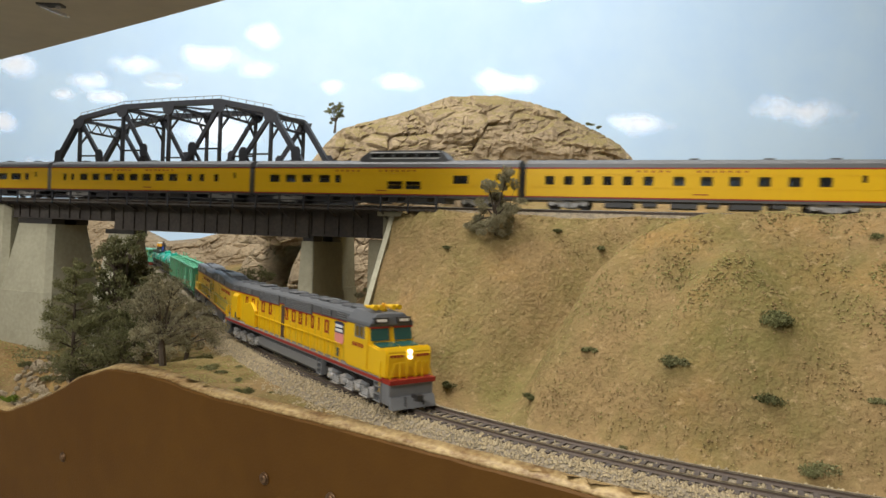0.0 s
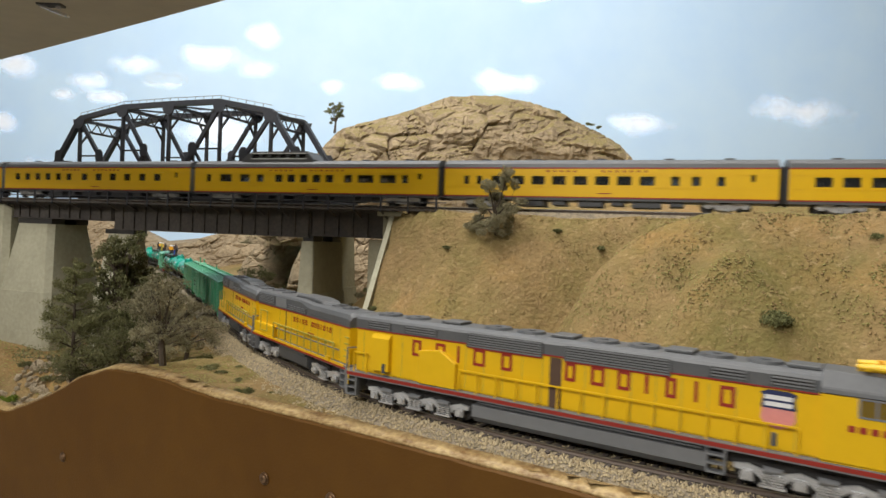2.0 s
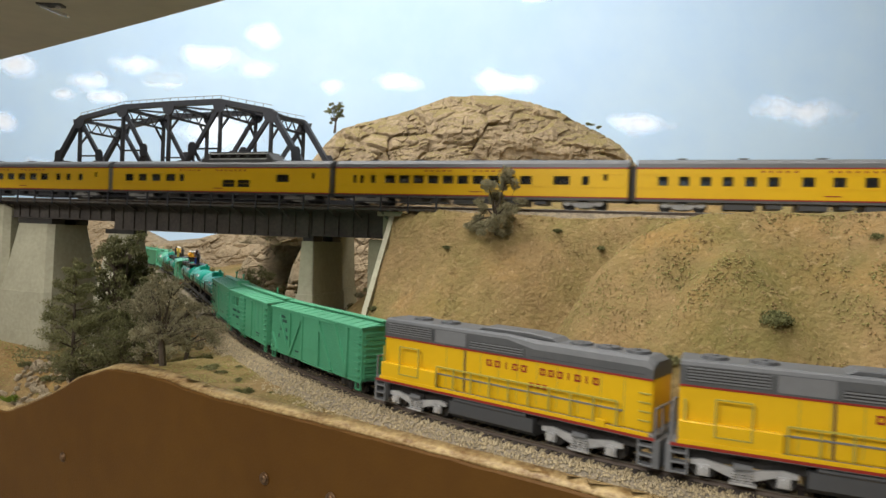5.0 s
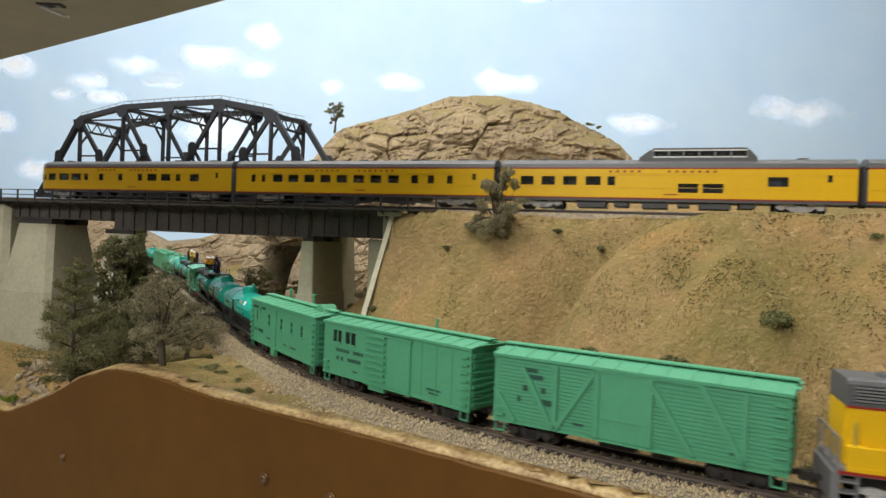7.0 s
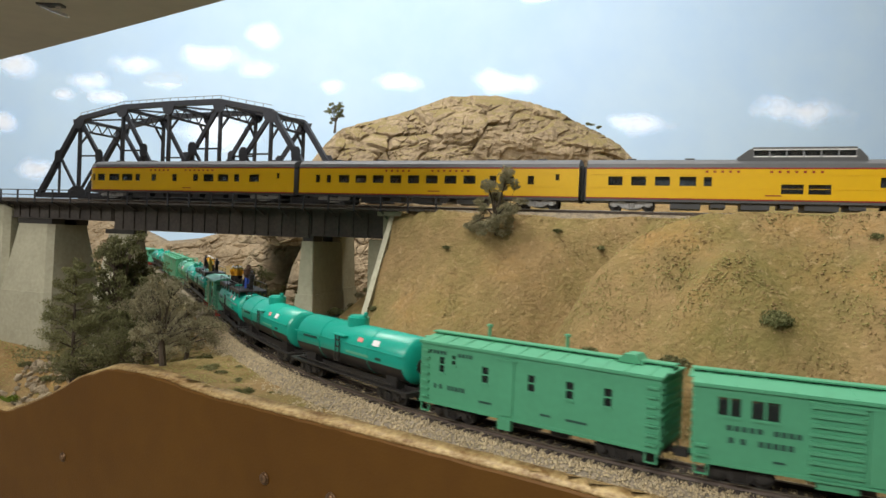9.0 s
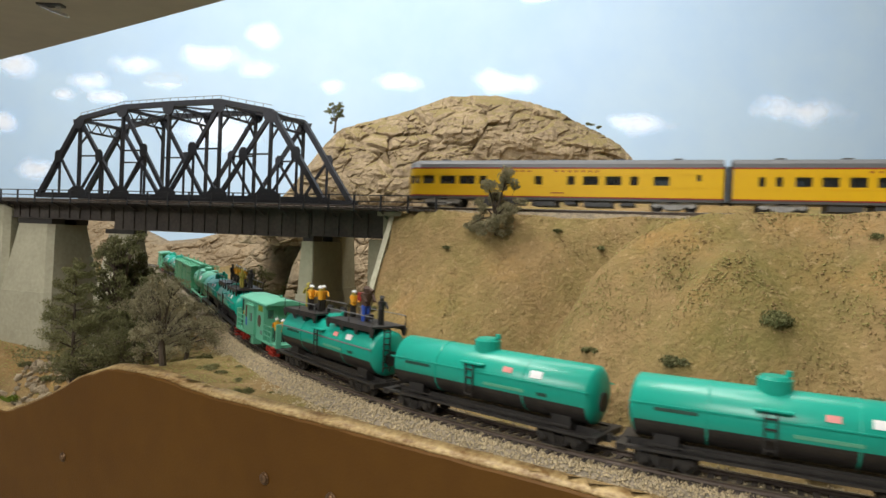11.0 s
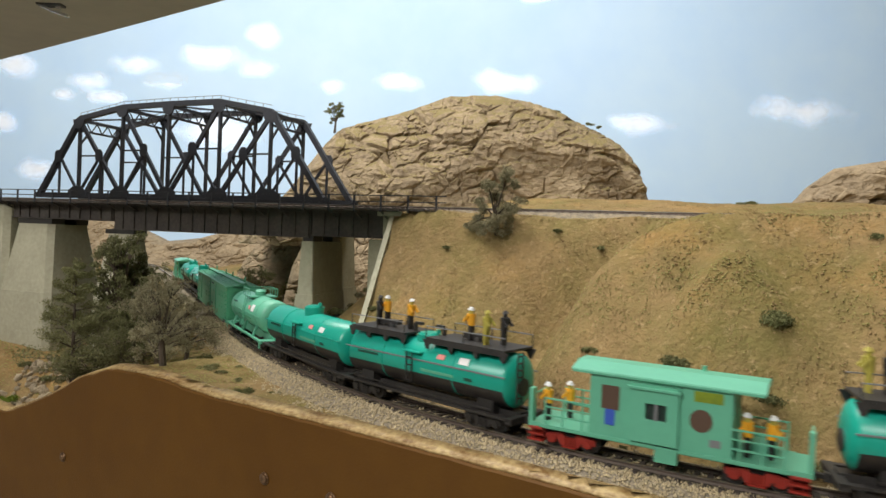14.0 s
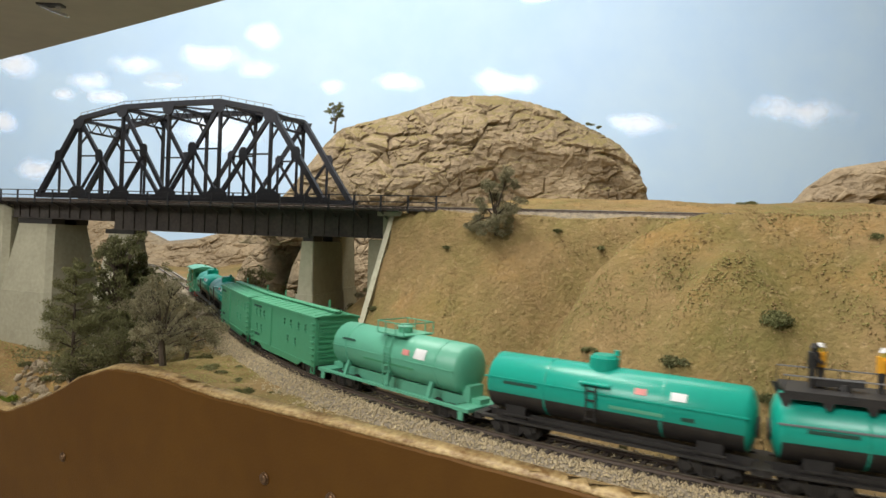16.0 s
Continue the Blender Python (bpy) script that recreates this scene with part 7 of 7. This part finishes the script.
def conifer(x, y, z, h, r, seed, material, label, sparse=1.0, bare=0.15):
    """An open pine: tapered leaning trunk, whorled drooping limbs, needle clumps along them."""
    rnd = np.random.RandomState(seed)
    t = thing("pine_tree", label, "tree", Matrix.Translation((x, y, z)), "scenic trees")
    bm = bm_new()
    lean = rnd.uniform(-0.06, 0.06, 2) * h
    pts = [Vector((lean[0] * f + rnd.uniform(-0.01, 0.01) * h, lean[1] * f, h * f - (0.004 if i == 0 else 0))) for i, f in enumerate(np.linspace(0, 1, 7))]
    for i in range(6):
        cyl(bm, pts[i], pts[i + 1], h * 0.020 * (1 - i / 6.5), h * 0.020 * (1 - (i + 1) / 6.5), 8)
    V, F = [], []
    limbs = bm_new()
    n = int(22 * sparse)
    for k in range(n):
        f = bare + (0.97 - bare) * (k / n)
        i = min(5, int(f * 6))
        p = pts[i].lerp(pts[i + 1], f * 6 - i)
        a = k * 2.4 + rnd.uniform(-0.5, 0.5)
        ln = r * (1.05 - f * 0.85) * rnd.uniform(0.6, 1.2)
        q = p + Vector((math.cos(a) * ln, math.sin(a) * ln, ln * rnd.uniform(0.0, 0.65)))
        cyl(limbs, p, q, h * 0.006, h * 0.002, 5)
        for w in range(5):
            # side twigs, each with its own tuft of needles
            b = p.lerp(q, 0.35 + 0.15 * w)
            sw = ln * 0.30 * (1 if w % 2 else -1) * rnd.uniform(0.5, 1.1)
            e = b + Vector((-math.sin(a) * sw, math.cos(a) * sw, ln * rnd.uniform(0.0, 0.22)))
            cyl(limbs, b, e, h * 0.0028, h * 0.0012, 4)
            leaves(V, F, e, ln * 0.20 + h * 0.014, int(64 * sparse), h * 0.0075, rnd, 0.7)
        leaves(V, F, q, ln * 0.16 + h * 0.010, int(70 * sparse), h * 0.0075, rnd, 0.7)
    leaves(V, F, pts[-1], h * 0.04, 90, h * 0.007, rnd)
    part("trunk", bm, "bark", t)
    part("limb", limbs, "bark", t)
    foliage("crown", V, F, material, t)
    return t


def juniper(x, y, z, h, r, seed, material, label, blobs=11, name="scrub_tree", dens=230, low=0.3):
    """A gnarled scrub tree: forked trunk and uneven clumps with gaps."""
    rnd = np.random.RandomState(seed)
    t = thing(name, label, "tree", Matrix.Translation((x, y, z)), "scenic trees")
    bm = bm_new()
    V, F = [], []
    fork = Vector((rnd.uniform(-0.05, 0.05) * h, 0, h * 0.28))
    cyl(bm, (0, 0, -0.004), fork, h * 0.045, h * 0.03, 8)
    for k in range(blobs):
        a = 2 * math.pi * k / blobs + rnd.uniform(-0.4, 0.4)
        f = rnd.uniform(low, 0.92)
        rr = r * math.sin(math.pi * min(0.95, 0.25 + 0.7 * f)) * rnd.uniform(0.45, 1.0)
        q = Vector((math.cos(a) * rr, math.sin(a) * rr, h * f))
        cyl(bm, fork, fork.lerp(q, 0.6) + Vector((0, 0, h * 0.03)), h * 0.018, h * 0.010, 6)
        cyl(bm, fork.lerp(q, 0.6) + Vector((0, 0, h * 0.03)), q, h * 0.010, h * 0.004, 5)
        for w in range(5):
            c = q + Vector(rnd.normal(0, 1, 3)) * r * 0.17
            cyl(bm, fork.lerp(q, 0.75), c, h * 0.006, h * 0.002, 4)
            leaves(V, F, c, r * rnd.uniform(0.14, 0.24), dens // 2, max(0.0008, h * 0.0105), rnd, 0.7)
    part("trunk", bm, "bark", t)
    foliage("crown", V, F, material, t)
    return t


def bush(x, y, r, seed, material, label, z=None, flat=0.48, n=420):
    rnd = np.random.RandomState(seed)
    V, F = [], []
    for k in range(6):
        a = rnd.uniform(0, 6.28)
        q = (math.cos(a) * r * rnd.uniform(0.1, 0.7), math.sin(a) * r * rnd.uniform(0.1, 0.7), r * flat * rnd.uniform(0.1, 0.55))
        leaves(V, F, q, r * rnd.uniform(0.30, 0.55), n // 2, max(0.0006, r * 0.065), rnd, flat)
    ob = foliage("bush", V, F, material)
    ob.location = (x, y, (ground_at(x, y) if z is None else z))
    tagged(ob, label, "bush", "scenic bushes")


def g(x, y):
    return ground_at(x, y) + noise.fractal((x * 9, y * 9, 0.3), 1.0, 2.0, 4) * 0.006


conifer(-0.3560, 0.632, g(-0.356, 0.632), 0.132, 0.048, 1, "leaf", "grey-green open pine beside the concrete pier", 1.25)
juniper(-0.352, 0.715, g(-0.352, 0.715), 0.140, 0.036, 2, "leaf", "tall ragged green tree against the bridge pier", 26, "pine_tree", 230, 0.12)
conifer(-0.335, 0.66, g(-0.335, 0.66), 0.070, 0.026, 3, "leaf", "short grey-green pine among scrub", 1.2)
conifer(-0.310, 0.655, g(-0.310, 0.655), 0.062, 0.030, 4, "leaf", "low spreading grey-green pine", 1.2, 0.05)
juniper(-0.236, 0.556, g(-0.236, 0.556), 0.078, 0.036, 5, "leafgrey", "grey-brown scrub tree on the knoll", 14)
juniper(-0.285, 0.655, g(-0.285, 0.655), 0.085, 0.040, 6, "leafgrey", "grey-brown bushy tree behind the knoll", 15)
juniper(-0.262, 0.605, g(-0.262, 0.605), 0.048, 0.030, 7, "leafgrey", "low grey scrub tree", 10)
juniper(-0.325, 0.69, g(-0.325, 0.69), 0.060, 0.034, 8, "leafdark", "dark green scrub tree among the pines", 12)
conifer(-0.385, 0.690, g(-0.385, 0.690), 0.075, 0.034, 21, "leaf", "grey-green pine sapling by the pier", 1.3, 0.05)
juniper(-0.300, 0.625, g(-0.300, 0.625), 0.050, 0.034, 22, "leaf", "dull green scrub tree beside the knoll", 13, low=0.15)
juniper(-0.345, 0.650, g(-0.345, 0.650), 0.045, 0.030, 23, "leaf", "low dull green scrub tree under the pines", 12, low=0.12)
juniper(-0.250, 0.640, g(-0.250, 0.640), 0.060, 0.030, 24, "leafgrey", "dry grey scrub tree near the track", 12, low=0.2)
juniper(0.0478, 0.5745, g(0.0478, 0.5745) - 0.003, 0.0590, 0.0265, 9, "leafgrey", "lone grey-green scrub tree on the embankment", 15, dens=420, low=0.10)
juniper(-0.1935, 1.115, 0.288, 0.050, 0.017, 10, "leafdark", "slim dark tree on the rock butte", 9, low=0.35)
juniper(-0.258, 0.920, g(-0.258, 0.920), 0.068, 0.036, 11, "leafdark", "dark green bushy tree under the bridge", 16, low=0.15)
juniper(-0.400, 1.12, g(-0.400, 1.12), 0.060, 0.020, 12, "leafdark", "small dark tree by the rock bank", 9)
juniper(-0.492, 1.12, g(-0.492, 1.12), 0.055, 0.032, 13, "leafdark", "dark tree beside the lower track", 12, low=0.15)
juniper(-0.245, 1.06, g(-0.245, 1.06), 0.045, 0.02, 14, "leafdark", "small dark shrub tree under the bridge", 8)
conifer(-0.205, 0.93, g(-0.205, 0.93), 0.035, 0.020, 15, "leafdark", "tiny dark pine by the pier", 1.0)
for _i, (_x, _y, _r, _m) in enumerate(((0.004, 0.5737, 0.0068, "leafdark"), (0.0996, 0.5654, 0.0068, "leafdark"), (0.1311, 0.5466, 0.0085, "leafdark"), (0.206, 0.525, 0.010, "leaf"), (0.262, 0.535, 0.008, "leaf"),
                                        (0.197, 0.3829, 0.0145, "leafdark"), (0.142, 0.3844, 0.0115, "leaf"), (0.0978, 0.4186, 0.0080, "leafdark"), (0.1804, 0.3556, 0.0115, "leafdark"), (0.196, 0.3292, 0.013, "leaf"),
                                        (0.0627, 0.4266, 0.0065, "leafdark"), (0.0065, 0.4792, 0.0080, "leafdark"), (0.1072, 0.3727, 0.0045, "leaf"), (-0.0329, 0.4126, 0.0090, "leaf"), (0.0015, 0.3867, 0.0052, "leaf"),
                                        (-0.1464, 0.4883, 0.0090, "leafdark"), (-0.1934, 0.5472, 0.011, "leaf"), (-0.1216, 0.4862, 0.0065, "leaf"), (0.2782, 0.4133, 0.009, "leafdark"), (-0.0601, 0.5796, 0.0062, "leafdark"),
                                        (-0.175, 0.570, 0.006, "leaf"), (-0.160, 0.520, 0.005, "leaf"), (-0.045, 0.705, 0.012, "leafdark"), (-0.060, 0.730, 0.014, "leaf"), (-0.085, 0.705, 0.011, "leafgrey"),
                                        (-0.24, 0.625, 0.009, "leafgrey"), (-0.18, 0.535, 0.006, "leaf"), (-0.108, 0.70, 0.015, "leafdark"), (-0.075, 0.685, 0.010, "leafdark"), (-0.09, 0.75, 0.018, "leafdark"), (-0.13, 0.735, 0.014, "leafgrey"),
                                        (-0.06, 0.66, 0.008, "leafdark"), (0.42, 0.90, 0.014, "leafdark"), (0.405, 0.89, 0.010, "leafdark"), (-0.43, 0.72, 0.012, "leaf"), (-0.465, 0.735, 0.012, "leaf"), (-0.405, 0.72, 0.014, "leafdark"),
                                        (-0.30, 0.60, 0.012, "leafgrey"), (-0.33, 0.625, 0.012, "leaf"), (-0.275, 0.575, 0.009, "leafgrey"), (0.235, 0.345, 0.006, "leaf"), (-0.215, 0.60, 0.010, "leaf"))):
    bush(_x, _y, _r, 40 + _i, _m, {"leaf": "dull green clump bush on the slope", "leafdark": "dark green clump bush on the ground", "leafgrey": "dry grey-brown clump bush"}[_m], z=g(_x, _y) - 0.001)
for _i, (_x, _y, _z, _r) in enumerate(((0.168, 1.115, 0.328, 0.012), (0.188, 1.135, 0.338, 0.012), (0.150, 1.085, 0.300, 0.011), (0.245, 1.13, 0.318, 0.009), (0.262, 1.13, 0.314, 0.008))):
    bush(_x, _y, _r, 90 + _i, "leafdark", "dark green bush on the rock butte", z=_z)
bush(-0.4585, 0.690, 0.013, 99, "moss", "bright lime green moss clump by the fascia", z=g(-0.4585, 0.690) + 0.004, flat=0.6)


def riprap():
    """Broken rock strewn down the bank behind the fascia."""
    t = thing("riprap", "heap of broken tan rocks behind the fascia", "rocks", kind="structure")
    rnd = np.random.RandomState(5)
    shapes = []
    for k in range(6):
        bm = bm_new()
        bmesh.ops.create_icosphere(bm, subdivisions=1, radius=1.0)
        for v in bm.verts:
            v.co *= rnd.uniform(0.65, 1.25)
        me = bpy.data.meshes.new("stone")
        bm.to_mesh(me)
        bm.free()
        me.materials.append(M["riprap"])
        shapes.append(me)
    for k in range(300):
        fl, fd = rnd.uniform(0.625, 0.79), 0.004 + 0.085 * rnd.uniform(0, 1) ** 1.3
        fl += fd * 0.05
        p = F0 + FT * fl + FN * fd
        s = rnd.uniform(0.0018, 0.0048)
        o = new("stone", shapes[k % 6])
        o.parent = t
        o.matrix_basis = Matrix.Translation((p.x, p.y, g(p.x, p.y) + s * 0.3)) @ Euler(rnd.uniform(0, 6, 3)).to_matrix().to_4x4() @ Matrix.Diagonal((s * 1.3, s, s * 0.8, 1))


M["riprap"] = mat("broken_rock", (0.46, 0.38, 0.26), 0.95, 0, (0.34, 0.27, 0.18), 3, 1.0, 0.1, 8, random_tint=0.4, spec=0.1)
riprap()


def motions():
    """Both trains along their lines."""
    ts = [i * 0.25 for i in range(65)]
    for car, off, half in UPPER_TRAIN:
        rows = []
        for t in ts:
            s = float(np.interp(t, U_T, U_S)) + off
            x, y = upper(s)
            rows.append((t, Matrix.Translation((x, y, UZ)) @ pose(0, 0, 0, 0, 0, math.degrees(math.atan2(UD.y, UD.x)))))
        walk(car, rows)
    for car, off, half in LOWER_TRAIN:
        rows = []
        for t in ts:
            s = float(np.interp(t, L_T, L_S)) + off
            a, b = lower(s - half), lower(s + half)
            rows.append((t, pose((a[0] + b[0]) / 2, (a[1] + b[1]) / 2, 0, 0, 0, math.degrees(math.atan2(b[1] - a[1], b[0] - a[0])))))
        walk(car, rows)
    for rider, off, half, local in RIDERS:
        rows = []
        for t in ts:
            s = float(np.interp(t, L_T, L_S)) + off
            a, b = lower(s - half), lower(s + half)
            rows.append((t, pose((a[0] + b[0]) / 2, (a[1] + b[1]) / 2, 0, 0, 0, math.degrees(math.atan2(b[1] - a[1], b[0] - a[0]))) @ local))
        walk(rider, rows)


motions()
